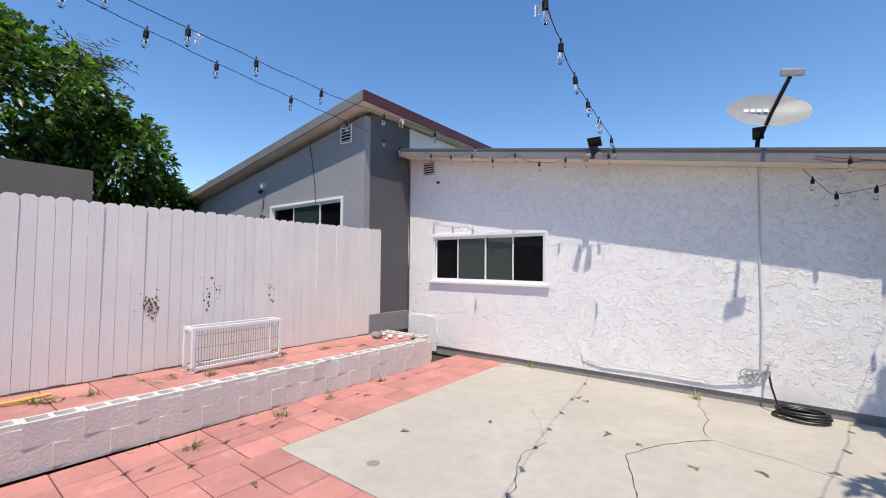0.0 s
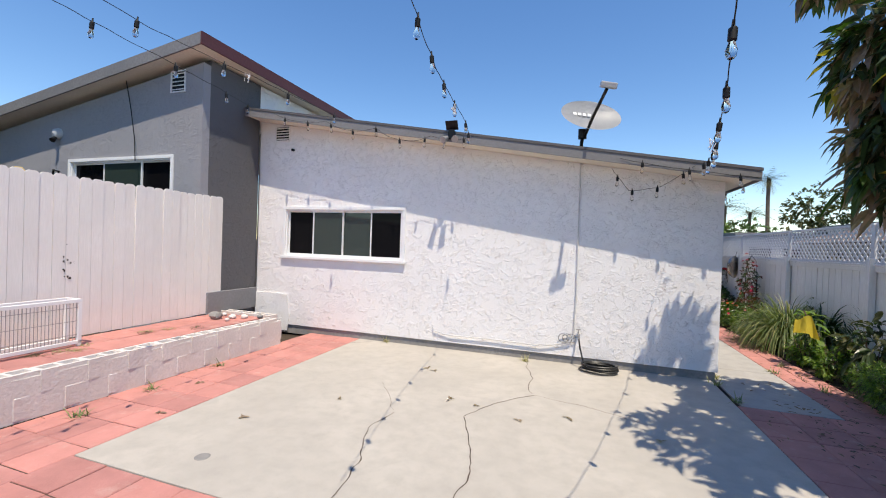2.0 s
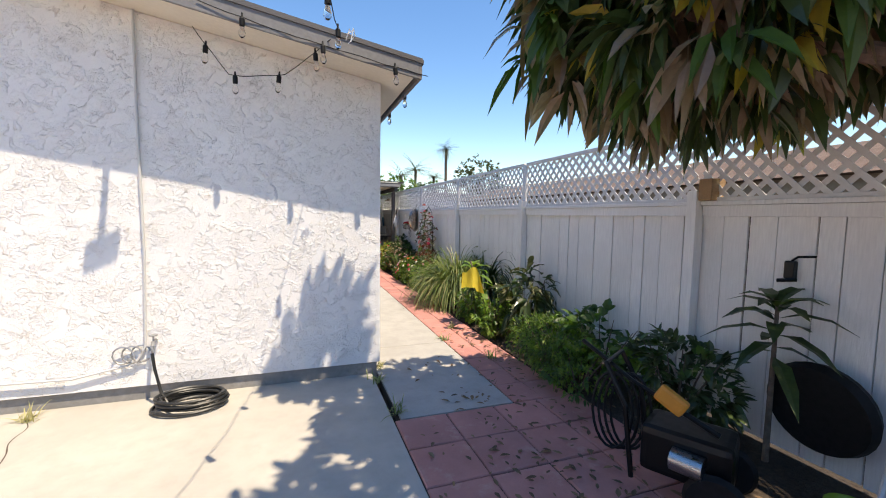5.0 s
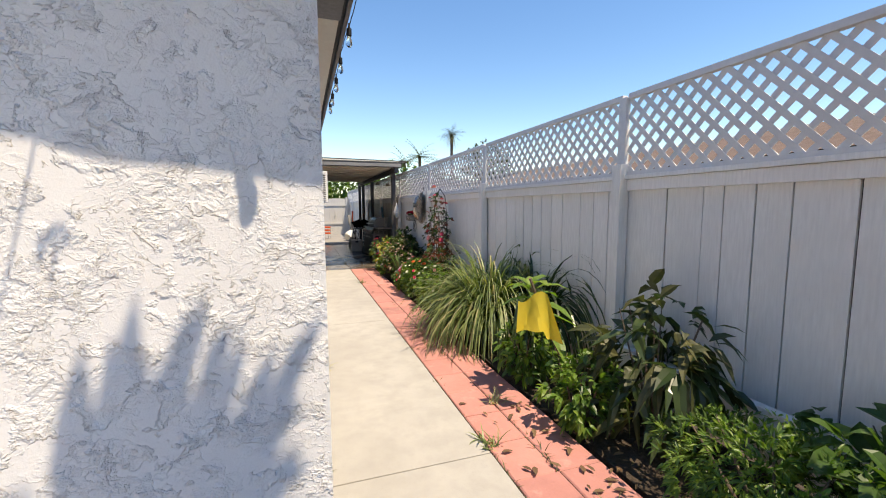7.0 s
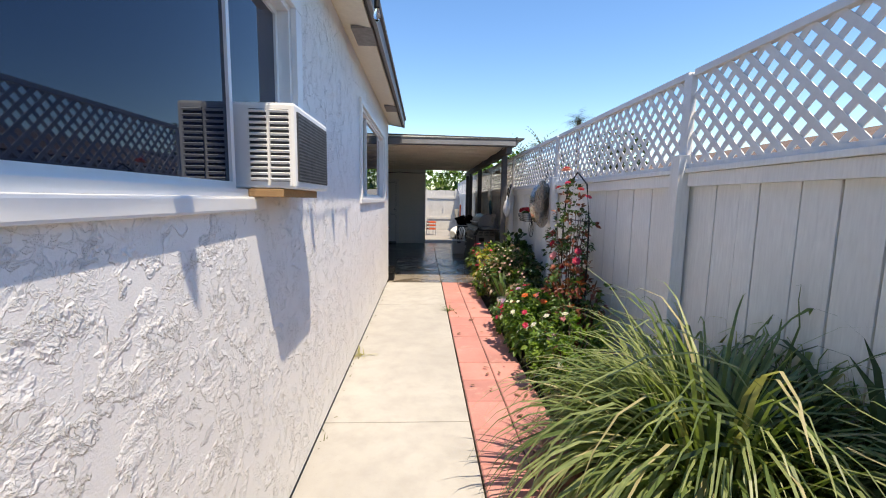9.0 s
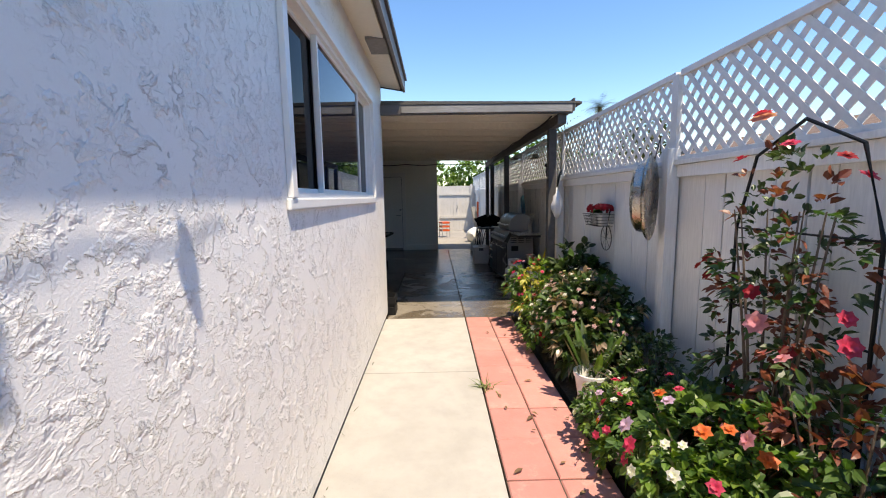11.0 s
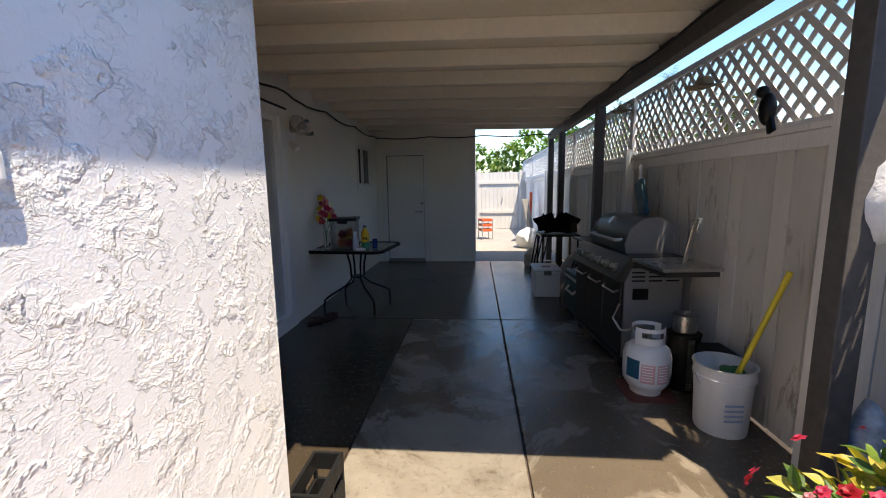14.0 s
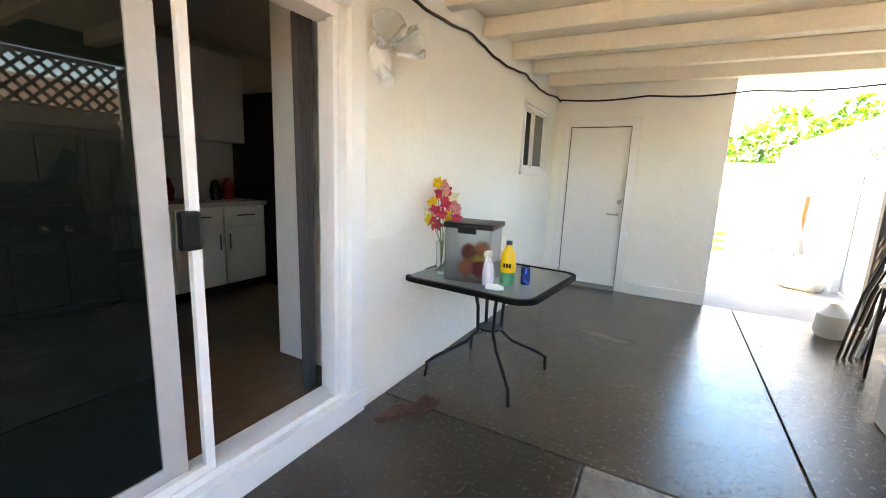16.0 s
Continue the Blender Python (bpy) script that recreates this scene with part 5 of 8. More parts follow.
for i in range(170):
    a = i * 0.26
    rr = 0.185 + 0.06 * noise.noise(Vector((i * 0.045, 0, 0))) + 0.015 * math.sin(i * 0.13)
    pts.append((0.47 + rr * 1.25 * math.cos(a) + 0.02 * noise.noise(Vector((i * 0.02, 5, 0))), FY - 0.27 + rr * 0.85 * math.sin(a), 0.016 + 0.0006 * i + 0.012 * noise.noise(Vector((i * 0.21, 3, 0)))))
tube(bm, pts, 0.0125, 6)
tagged(part("garden_hose", bm, surface("black_hose", (0.016, 0.017, 0.018, 1), 0.45, 0.3, bump=0), smooth=True), "coiled black garden hose lying on the concrete slab", "hose")
# short bump-out and pipe stub on the wall
bm = bm_new()
rod(bm, (-5.22, FY + 0.01, 3.52), (-5.22, FY - 0.05, 3.52), 0.025)
tagged(part("pipe_stub", bm, BLACK_METAL), "short dark pipe stub in the wall", "pipe")


# cracks in the slab: thin dark grooves filled with dirt
def crack(pts, w, name="crack"):
    bm = bm_new()
    line = []
    for (x0, y0), (x1, y1) in zip(pts, pts[1:]):
        n_ = max(3, int(math.hypot(x1 - x0, y1 - y0) / 0.05))
        for i in range(n_):
            t = i / n_
            x, y = x0 + (x1 - x0) * t, y0 + (y1 - y0) * t
            line.append(Vector((x + 0.035 * noise.noise(Vector((x * 6, y * 6, 1))), y + 0.035 * noise.noise(Vector((x * 6, y * 6, 7))), 0.0012)))
    prev = None
    for i, p in enumerate(line):
        d = line[min(i + 1, len(line) - 1)] - line[max(i - 1, 0)]
        s = Vector((-d.y, d.x, 0)).normalized() * w * (0.35 + 0.9 * abs(noise.noise(p * 9)))
        cur = (bm.verts.new(p - s), bm.verts.new(p + s))
        if prev:
            bm.faces.new((prev[0], cur[0], cur[1], prev[1]))
        prev = cur
    tagged(part(name, bm, GROUT), "dirt-filled crack in the concrete slab", "crack", "", "structure")


crack([(-0.62, 6.7), (-0.55, 6.3), (-0.42, 5.8), (-0.45, 5.45), (-0.33, 5.14)], 0.008)
crack([(-0.33, 5.14), (-0.6, 4.85), (-0.80, 4.57), (-0.95, 4.2), (-0.72, 3.6), (-0.62, 3.2), (-0.7, 2.4)], 0.009)
crack([(-0.33, 5.14), (0.1, 5.05), (0.45, 4.95), (0.72, 4.8)], 0.005)
crack([(-1.66, 4.02), (-1.75, 3.6), (-1.5, 3.0), (-1.42, 2.3)], 0.007)
crack([(-3.64, 6.4), (-3.3, 6.72)], 0.006)
crack([(-2.2, 4.8), (-1.9, 4.4), (-1.66, 4.02)], 0.003)
bm = bm_new()
lathe(bm, [(0.0, 0.006), (0.05, 0.006), (0.06, 0.0)], 16, pose(-2.71, 2.62, 0.0))
tagged(part("drain_cap", bm, FOOTING), "small round drain cap set in the slab", "drain cap", "", "structure")

# debris on the slab
for i, (x, y) in enumerate([(-1.9, 5.6), (-1.2, 4.6), (-0.4, 4.3), (0.1, 4.6), (-2.4, 4.1), (0.9, 4.4), (-3.0, 3.3), (-0.9, 4.55), (-1.75, 5.5), (-3.9, 1.6), (-4.2, 3.9), (-3.2, 1.8), (-3.8, 3.1)]):
    t = thing("dead_leaf", pose(x, y, 0.004, 0, 0, random.uniform(0, 360)), "curled dry leaf lying on the paving", "leaf", "dry leaves on the paving")
    fo = Foliage()
    for k in range(3):
        fo.leaf(Vector((0.02 * k, 0.01 * k, 0.004)), (math.cos(k * 2), math.sin(k * 2), 0.12), random.uniform(0.05, 0.1), 0.03, 0.1)
    part("blade", fo.mesh(LEAF_BROWN), None, t)
# weeds and soil heaps on the terrace
for i in range(16):
    x, y = random.uniform(-5.75, -5.15), random.uniform(0.3, 5.6)
    fo = Foliage()
    for k in range(30):
        fo.blade((random.gauss(0, 0.05), random.gauss(0, 0.05), 0), rand_dir(0.02, 0.35), random.uniform(0.03, 0.10), 0.008, 0.5, 3)
    t = thing("dry_weed", pose(x, y, 0.422), "flat dry weed on the red terrace", "weed", "weeds on the terrace")
    part("foliage", fo.mesh(LEAF_OLIVE if i % 2 else BLADE_DRY), None, t)
for i, (x, y, s, m_) in enumerate(((-5.55, 5.35, 0.10, FOOTING), (-5.35, 5.5, 0.06, BLOCK), (-5.2, 5.6, 0.055, BLOCK), (-5.0, 5.75, 0.05, FOOTING), (-5.65, 5.62, 0.045, BLOCK), (-5.25, 5.3, 0.04, BLOCK))):
    bm = bm_new()
    bmesh.ops.create_icosphere(bm, subdivisions=2, radius=s)
    for v in bm.verts:
        v.co *= 1 + 0.3 * noise.noise(v.co * 14 + Vector((i * 3, 0, 0)))
        v.co.z *= 0.7
    tagged(part("stone", bm, m_, smooth=True, m=pose(x, y, 0.42 + s * 0.6)), "rough pale stone on the red terrace", "stone", "stones at the fence's end")

# the white wire crate on the terrace
cr = thing("wire_crate", pose(-5.62, 2.78, 0.422, 0, 0, 2), "white wooden frame with a wire grille leaning at the fence", "crate")
W_, H_, D_ = 1.22, 0.56, 0.26
for nm, q in (("top_rail", (-D_ / 2, -W_ / 2, H_ - 0.04, D_ / 2, W_ / 2, H_)), ("bottom_rail", (D_ / 2 - 0.04, -W_ / 2, 0.03, D_ / 2, W_ / 2, 0.07)), ("bottom_rail", (-D_ / 2, -W_ / 2, 0.03, -D_ / 2 + 0.04, W_ / 2, 0.07))):
    bm = bm_new()
    if nm == "top_rail":
        box(bm, D_ / 2 - 0.04, -W_ / 2, H_ - 0.04, D_ / 2, W_ / 2, H_, 0.003)
        box(bm, -D_ / 2, -W_ / 2, H_ - 0.04, -D_ / 2 + 0.04, W_ / 2, H_, 0.003)
        for s in (-1, 1):
            box(bm, -D_ / 2 + 0.04, s * (W_ / 2 - 0.04), H_ - 0.04, D_ / 2 - 0.04, s * W_ / 2, H_)
    else:
        box(bm, *q, 0.003)
    part(nm, bm, VINYL, cr)
for sx in (-1, 1):
    for sy in (-1, 1):
        bm = bm_new()
        box(bm, sx * (D_ / 2 - 0.04), sy * (W_ / 2 - 0.04), 0.0, sx * D_ / 2, sy * W_ / 2, H_ - 0.041, 0.003)
        part("leg", bm, VINYL, cr)
bm = bm_new()
for i in range(34):
    y = -W_ / 2 + 0.05 + (W_ - 0.1) * i / 33
    rod(bm, (D_ / 2 - 0.02, y, 0.071), (D_ / 2 - 0.02, y, H_ - 0.042), 0.0035, seg=5)
for z in (0.14, 0.3, 0.46):
    rod(bm, (D_ / 2 - 0.016, -W_ / 2 + 0.04, z), (D_ / 2 - 0.016, W_ / 2 - 0.04, z), 0.0035, seg=5)
part("grille", bm, GALV, cr, "thin grey wire grille")

# rust and mould stains on the white fence: thin flakes
STAIN = surface("rust_stain", (0.33, 0.15, 0.07, 1), 0.9, 0.4, 6, 40, 0.001)
MOULD = surface("dark_mould", (0.07, 0.06, 0.055, 1), 0.9, 0.3)
for (y, z, n_, m_, nm, spread) in ((1.9, 1.24, 70, STAIN, "rust_stain", 0.05), (2.62, 1.35, 24, MOULD, "mould_spots", 0.07), (3.55, 1.35, 12, MOULD, "mould_spots", 0.06)):
    bm = bm_new()
    for i in range(n_):
        yy, zz, r = y + random.gauss(0, spread), z + random.gauss(0, spread * 1.7), random.uniform(0.004, 0.02)
        c = [bm.verts.new((FLEFT + 0.0165, yy + r * random.uniform(0.4, 1) * math.cos(a), zz + r * 1.4 * random.uniform(0.4, 1) * math.sin(a))) for a in np.linspace(0, 2 * math.pi, 8)[:-1]]
        bm.faces.new(c)
    tagged(part(nm, bm, m_), "stain on the white plank fence", "stain", "", "structure")

# yellow handle lying on the terrace
bm = bm_new()
tube(bm, [(-5.66, -0.1, 0.445), (-5.62, 0.3, 0.445), (-5.58, 0.7, 0.45), (-5.55, 0.93, 0.47)], 0.018, 8)
tagged(part("tool_handle", bm, surface("faded_yellow_handle", (0.72, 0.50, 0.10, 1), 0.5, 0.1, bump=0), smooth=True), "faded yellow tool handle lying on the red terrace", "handle")
# things seen over the white fence
sh = thing("shovel", pose(-9.3, 5.0, 1.80, 0, 12, 0), "upright garden tool with a black D-handle behind the fence", "shovel")
bm = bm_new()
rod(bm, (0, 0, -1.95), (0, 0, 0.9), 0.018)
part("shaft", bm, RAW_WOOD, sh)
bm = bm_new()
tube(bm, [(0, 0, 0.9), (-0.06, 0, 1.0), (-0.06, 0, 1.12), (0.09, 0, 1.12), (0.09, 0, 1.0), (0, 0, 0.9)], 0.02, 6)
part("handle", bm, BLACK_METAL, sh, "black D-shaped handle")
bm = bm_new()
lathe(bm, [(0.15, 0), (0.17, 0.5), (0.10, 0.62), (0.05, 0.7), (0.0, 0.7)], 14, pose(-8.7, 4.3, 2.12))
box(bm, -8.72, 4.28, 0.0, -8.68, 4.32, 2.13)
tagged(part("yellow_jug", bm, surface("yellow_plastic", (0.72, 0.52, 0.14, 1), 0.5, 0.08, bump=0), smooth=True), "pale yellow plastic jug on a pole behind the fence", "jug")
wl = thing("wall_lamp", pose(-9.78, GY, 3.72), "grey dome wall lamp on the wing's gable", "wall lamp")
bm = bm_new()
lathe(bm, [(0.11, 0), (0.11, 0.02), (0.08, 0.09), (0.0, 0.12)], 16, pose(0, 0, 0, 90, 0, 0))
part("dome", bm, SPEC, wl, smooth=True)
bm = bm_new()
rod(bm, (0.0, -0.06, -0.08), (0.04, -0.14, -0.16), 0.03, 0.05)
part("head", bm, BLACK_METAL, wl)
bm = bm_new()
tube(bm, [(-7.9, GY - 0.02, 4.6), (-7.75, GY - 0.03, 4.1), (-7.6, GY - 0.05, 3.5), (-7.5, GY - 0.1, 3.1)], 0.008, 5)
tagged(part("hanging_cable", bm, BLACK_RUBBER), "thin cable hanging down the grey gable", "cable")
bm = bm_new()
box(bm, -10.6, -3.0, 0, -10.4, 2.2, 3.6)
tagged(part("neighbour_wall", bm, surface("brown_block_wall", (0.20, 0.165, 0.145, 1), 0.9, 0.15)), "weathered brown boundary wall", "wall", "", "structure")

# ---- string lights ----
BULB_PARTS = []


def bulb(parent, p, drop=0.05):
    """Socket and clear bulb hanging under p."""
    if not BULB_PARTS:
        bm = bm_new()
        lathe(bm, [(0.006, 0.03), (0.008, 0.0), (0.019, -0.012), (0.019, -0.062), (0.014, -0.068)], 10, None, True)
        BULB_PARTS.append(mesh_of(bm, BLACK_RUBBER, True))
        bm = bm_new()
        lathe(bm, [(0.012, -0.066), (0.016, -0.082), (0.024, -0.110), (0.023, -0.128), (0.012, -0.146), (0.0, -0.151)], 10)
        BULB_PARTS.append(mesh_of(bm, BULB, True))
    s = part("socket", BULB_PARTS[0], None, parent, m=pose(*p, random.uniform(-6, 6), random.uniform(-6, 6), 0))
    b = part("bulb", BULB_PARTS[1], None, s, "clear glass bulb")
    b.visible_shadow = True


def string_lights(ends, sag, bulbs, label, ties=()):
    t = thing("string_lights", Matrix(), label, "string lights", "string lights")
    bm = bm_new()
    pts = []
    for (a, b), sg in zip(zip(ends, ends[1:]), sag):
        a, b = Vector(a), Vector(b)
        n_ = 18
        for i in range(n_ + (b == Vector(ends[-1]))):
            u = i / n_
            q = a.lerp(b, u) + Vector((0, 0, -sg * 4 * u * (1 - u)))
            pts.append(q + Vector((noise.noise(q * 4), noise.noise(q * 4 + Vector((5, 0, 0))), noise.noise(q * 5))) * 0.012)
    tube(bm, pts, 0.0034, 5)
    part("wire", bm, WIRE, t, smooth=True)
    L = len(pts)
    for k in range(bulbs):
        q = pts[min(L - 1, int((k + 0.5) / bulbs * L))]
        bulb(t, q)
    for q in ties:
        bm = bm_new()
        for i in range(5):
            tube(bm, [Vector(q), Vector(q) + rand_dir() * 0.04, Vector(q) + Vector((0, 0, -0.05)) + rand_dir() * 0.04], 0.004, 4)
        part("tie", bm, DECAL, t, "white plastic tie")
    return t


EV = roof_top
string_lights([(-3.36, -0.35, 3.69), (-3.62, 0.64, 3.63), (-3.79, 1.45, 3.61), (-4.07, 2.76, 3.65), (-4.81, 4.7, 3.88), (-5.75, 6.28, EV(-5.75) - 0.03)], [0.0] * 5, 8, "black string lights with clear bulbs across the yard")
string_lights([(-3.33, -0.2, 3.69), (-3.40, 0.81, 3.63), (-3.45, 1.65, 3.61), (-3.59, 2.8, 3.63), (-3.61, 4.5, 3.71), (-3.72, 6.28, EV(-3.72) - 0.05)], [0.0] * 5, 8, "black string lights with clear bulbs across the yard", [(-3.44, 1.35, 3.61), (-3.61, 3.9, 3.67)])
string_lights([(-0.76, 1.55, 3.37), (-0.87, 2.12, 3.33), (-1.00, 2.75, 3.32), (-1.12, 3.48, 3.31), (-1.21, 4.25, 3.33), (-1.33, 5.3, 3.36), (-1.56, 6.28, EV(-1.56) - 0.06)], [0.0] * 6, 8, "twisted black string lights running to the eave", [(-0.91, 2.2, 3.30), (-1.21, 4.3, 3.27)])
string_lights([(0.12, 0.1, 3.25), (0.48, 1.3, 2.93), (0.81, 2.5, 2.75), (1.09, 3.7, 2.73), (1.40, 5.0, 2.81), (1.62, 6.28, EV(1.62) - 0.05)], [0.02, 0.03, 0.03, 0.03, 0.03], 10, "black string lights running to the eave beside the dish", [(1.14, 4.0, 2.71), (1.69, 6.2, 2.98)])
string_lights([(-5.3, 6.28, EV(-5.3) - 0.06), (-4.2, 6.28, EV(-4.2) - 0.09), (-3.2, 6.28, EV(-3.2) - 0.10), (-2.2, 6.28, EV(-2.2) - 0.12), (-1.5, 6.28, EV(-1.5) - 0.05)], [0.08, 0.10, 0.14, 0.06], 9, "string lights looped along the eave")
string_lights([(0.53, 6.56, 2.99), (0.78, 6.58, 2.66), (1.20, 6.58, 2.72), (1.55, 6.30, EV(1.55) - 0.08)], [0.01, 0.015, 0.01], 4, "short loop of string lights below the eave")
string_lights([(0.62, 6.314, EV(0.62) - 0.1), (2.36, 6.314, EV(2.36) - 0.12)], [0.03], 3, "string lights along the eave corner")
string_lights([(2.336, 6.75, EV(2.3) - 0.06), (2.336, 9.4, EV(2.3) - 0.06), (2.336, 11.1, EV(2.3) - 0.09)], [0.05, 0.05], 7, "string lights hanging along the side eave")
# vents under the side eave
for y in (8.1, 11.3, 13.9):
    bm = bm_new()
    box(bm, 2.10, y, wall_top(2.18) - 0.012, 2.26, y + 0.36, wall_top(2.18) - 0.003 + 0.012)
    tagged(part("soffit_vent", bm, FOOTING), "grey vent strip in the soffit", "vent", "", "structure")

# ---- air conditioner in the side window ----
ac = thing("air_conditioner", pose(SX, 9.785, 1.515) @ Matrix.Diagonal((1.04, 0.9, 0.90, 1)), "white window air conditioner with louvred side", "air conditioner")
bm = bm_new()
box(bm, -0.06, -0.27, 0.0, 0.165, 0.27, 0.335, 0.012)
part("case", bm, VINYL, ac)
GRILLE = surface("louvre_dark", (0.055, 0.055, 0.06, 1), 0.6, 0.1, bump=0)
for x0, x1 in ((0.012, 0.070), (0.082, 0.145)):
    bm = bm_new()
    box(bm, x0, -0.2715, 0.028, x1, -0.268, 0.308)
    part("louvre_recess", bm, GRILLE, ac, "dark slots behind the louvres")
    for i in range(13):
        bm = bm_new()
        obox(bm, (x1 - x0, 0.010, 0.009), pose((x0 + x1) / 2, -0.274, 0.036 + 0.022 * i, 25, 0, 0))
        part("louvre", bm, VINYL, ac)
bm = bm_new()
box(bm, 0.164, -0.245, 0.03, 0.168, 0.245, 0.305)
part("coil", bm, GRILLE, ac, "dark finned coil")
for i in range(20):
    bm = bm_new()
    box(bm, 0.168, -0.24, 0.037 + 0.0133 * i, 0.171, 0.24, 0.042 + 0.0133 * i)
    part("fin", bm, surface("coil_fin", (0.12, 0.12, 0.125, 1), 0.5, 0.1, bump=0) if i == 0 else bpy.data.materials["coil_fin"], ac)
bm = bm_new()
box(bm, 0.0, -0.27, -0.035, 0.12, 0.25, -0.002, 0.003)
part("support", bm, RAW_WOOD, ac, "raw wooden support board")

# ---- the shaded corner: chair, pressure washer, bicycle ----
CHAIR_BLUE = surface("pale_blue_fabric", (0.21, 0.34, 0.46, 1), 0.75, 0.06, 3, 90, 0.001)
ch = thing("folding_chair", pose(3.17, 3.36, -0.058, 0, 0, -84) @ Matrix.Scale(0.9, 4), "pale blue folding chair with a grey steel frame", "chair")
bm = bm_new()
obox(bm, (0.56, 0.50, 0.022), pose(0, 0, 0.40, 5, 0, 0), 0.01)
part("seat", bm, CHAIR_BLUE, ch)
bm = bm_new()
obox(bm, (0.60, 0.022, 0.34), pose(0, 0.33, 0.72, -17, 0, 0), 0.01)
part("backrest", bm, CHAIR_BLUE, ch)
for s in (-1, 1):
    bm = bm_new()
    tube(bm, [(s * 0.31, -0.30, 0.0), (s * 0.31, 0.0, 0.33), (s * 0.31, 0.24, 0.55), (s * 0.31, 0.39, 0.92)], 0.014, 8)
    part("leg", bm, GALV, ch, "grey steel tube", smooth=True)
    bm = bm_new()
    tube(bm, [(s * 0.28, 0.34, 0.0), (s * 0.28, 0.0, 0.36), (s * 0.28, -0.22, 0.41)], 0.014, 8)
    part("leg", bm, GALV, ch, "grey steel tube", smooth=True)

pw = thing("pressure_washer", pose(3.32, 4.42, 0.0, 0, 0, -60), "black pressure washer with hoses and an orange grip", "pressure washer")
bm = bm_new()
box(bm, -0.22, -0.15, 0.16, 0.22, 0.15, 0.42, 0.04)
part("engine", bm, BLACK_METAL, pw)
bm = bm_new()
rod(bm, (-0.05, -0.17, 0.3), (0.1, -0.19, 0.3), 0.06)
part("pump", bm, STEEL, pw, "bright metal pump", smooth=True)
bm = bm_new()
tube(bm, [(-0.25, -0.16, 0.1), (-0.30, -0.16, 0.5), (-0.42, -0.14, 0.72), (-0.42, 0.14, 0.72), (-0.30, 0.16, 0.5), (-0.25, 0.16, 0.1)], 0.015, 8)
part("handle", bm, BLACK_METAL, pw, smooth=True)
for s in (-1, 1):
    bm = bm_new()
    lathe(bm, [(0.05, -0.025), (0.13, -0.03), (0.15, 0.0), (0.13, 0.03), (0.05, 0.025)], 20, pose(0.16, s * 0.2, 0.15, 90, 0, 0))
    part("wheel", bm, BLACK_RUBBER, pw, smooth=True)
bm = bm_new()
for k in range(4):
    tube(bm, [(-0.42 + 0.03 * k + 0.12 * math.cos(a), 0.02 * k, 0.38 + 0.24 * math.sin(a)) for a in np.linspace(0, 6.28, 22)], 0.009, 5)
part("hose_coil", bm, BLACK_RUBBER, pw, "coiled black hose", smooth=True)
bm = bm_new()
tube(bm, [(-0.62, 0.0, 0.78), (-0.3, -0.05, 0.62), (0.15, -0.1, 0.46)], [0.014, 0.012, 0.018], 7)
part("spray_lance", bm, BLACK_METAL, pw, smooth=True)
bm = bm_new()
obox(bm, (0.16, 0.05, 0.10), pose(-0.08, -0.1, 0.58, 0, 30, 0), 0.02)
part("grip", bm, surface("orange_plastic", (0.62, 0.25, 0.03, 1), 0.5, 0.08, bump=0), pw, "orange plastic grip")

bk = thing("bicycle", pose(4.02, 3.22, -0.06, 0, -8, -95) @ Matrix.Scale(0.76, 4), "dark blue mountain bicycle leaning in the shade", "bicycle")
FRAME_BLUE = surface("blue_bike_paint", (0.02, 0.05, 0.18, 1), 0.3, 0.1, bump=0)
for x in (0.0, 1.02):
    bm = bm_new()
    lathe(bm, [(0.285, -0.02), (0.315, -0.022), (0.33, 0.0), (0.315, 0.022), (0.285, 0.02), (0.28, 0.0), (0.285, -0.02)], 36, pose(x, 0, 0.33, 90, 0, 0))
    tyre = part("tyre", bm, BLACK_RUBBER, bk, smooth=True)
    bm = bm_new()
    for k in range(16):
        a = k * math.pi / 8
        rod(bm, (x, 0.02 * (-1) ** k, 0.33), (x + 0.285 * math.cos(a), 0, 0.33 + 0.285 * math.sin(a)), 0.0018, seg=4)
    part("spoke_set", bm, STEEL, bk)
    bm = bm_new()
    lathe(bm, [(0.268, -0.012), (0.285, -0.012), (0.285, 0.012), (0.268, 0.012), (0.268, -0.012)], 36, pose(x, 0, 0.33, 90, 0, 0))
    part("rim", bm, BLACK_METAL, bk)
for nm, pts, r in (("top_tube", [(0.12, 0, 0.78), (0.62, 0, 0.72)], 0.018), ("down_tube", [(0.14, 0, 0.68), (0.52, 0, 0.30)], 0.021), ("seat_tube", [(0.52, 0, 0.30), (0.66, 0, 0.86)], 0.017),
                   ("fork", [(0.12, 0, 0.82), (0.06, 0, 0.55), (0.0, 0.0, 0.33)], 0.018), ("chain_stay", [(0.52, 0, 0.30), (1.02, 0, 0.33)], 0.012), ("seat_stay", [(0.63, 0, 0.72), (1.02, 0, 0.33)], 0.011)):
    bm = bm_new()
    tube(bm, pts, r, 8)
    part(nm, bm, FRAME_BLUE, bk, smooth=True)
bm = bm_new()
tube(bm, [(0.14, 0, 0.82), (0.16, 0, 0.98), (0.14, 0.1, 1.02), (0.2, 0.33, 1.03)], 0.014, 8)
tube(bm, [(0.14, -0.1, 1.02), (0.2, -0.33, 1.03)], 0.014, 8)
tube(bm, [(0.16, 0, 0.98), (0.14, -0.1, 1.02)], 0.014, 8)
part("handlebar", bm, BLACK_METAL, bk, smooth=True)
bm = bm_new()
obox(bm, (0.27, 0.13, 0.05), pose(0.7, 0, 0.9, 0, 0, 0), 0.02)
part("saddle", bm, BLACK_RUBBER, bk)
bm = bm_new()
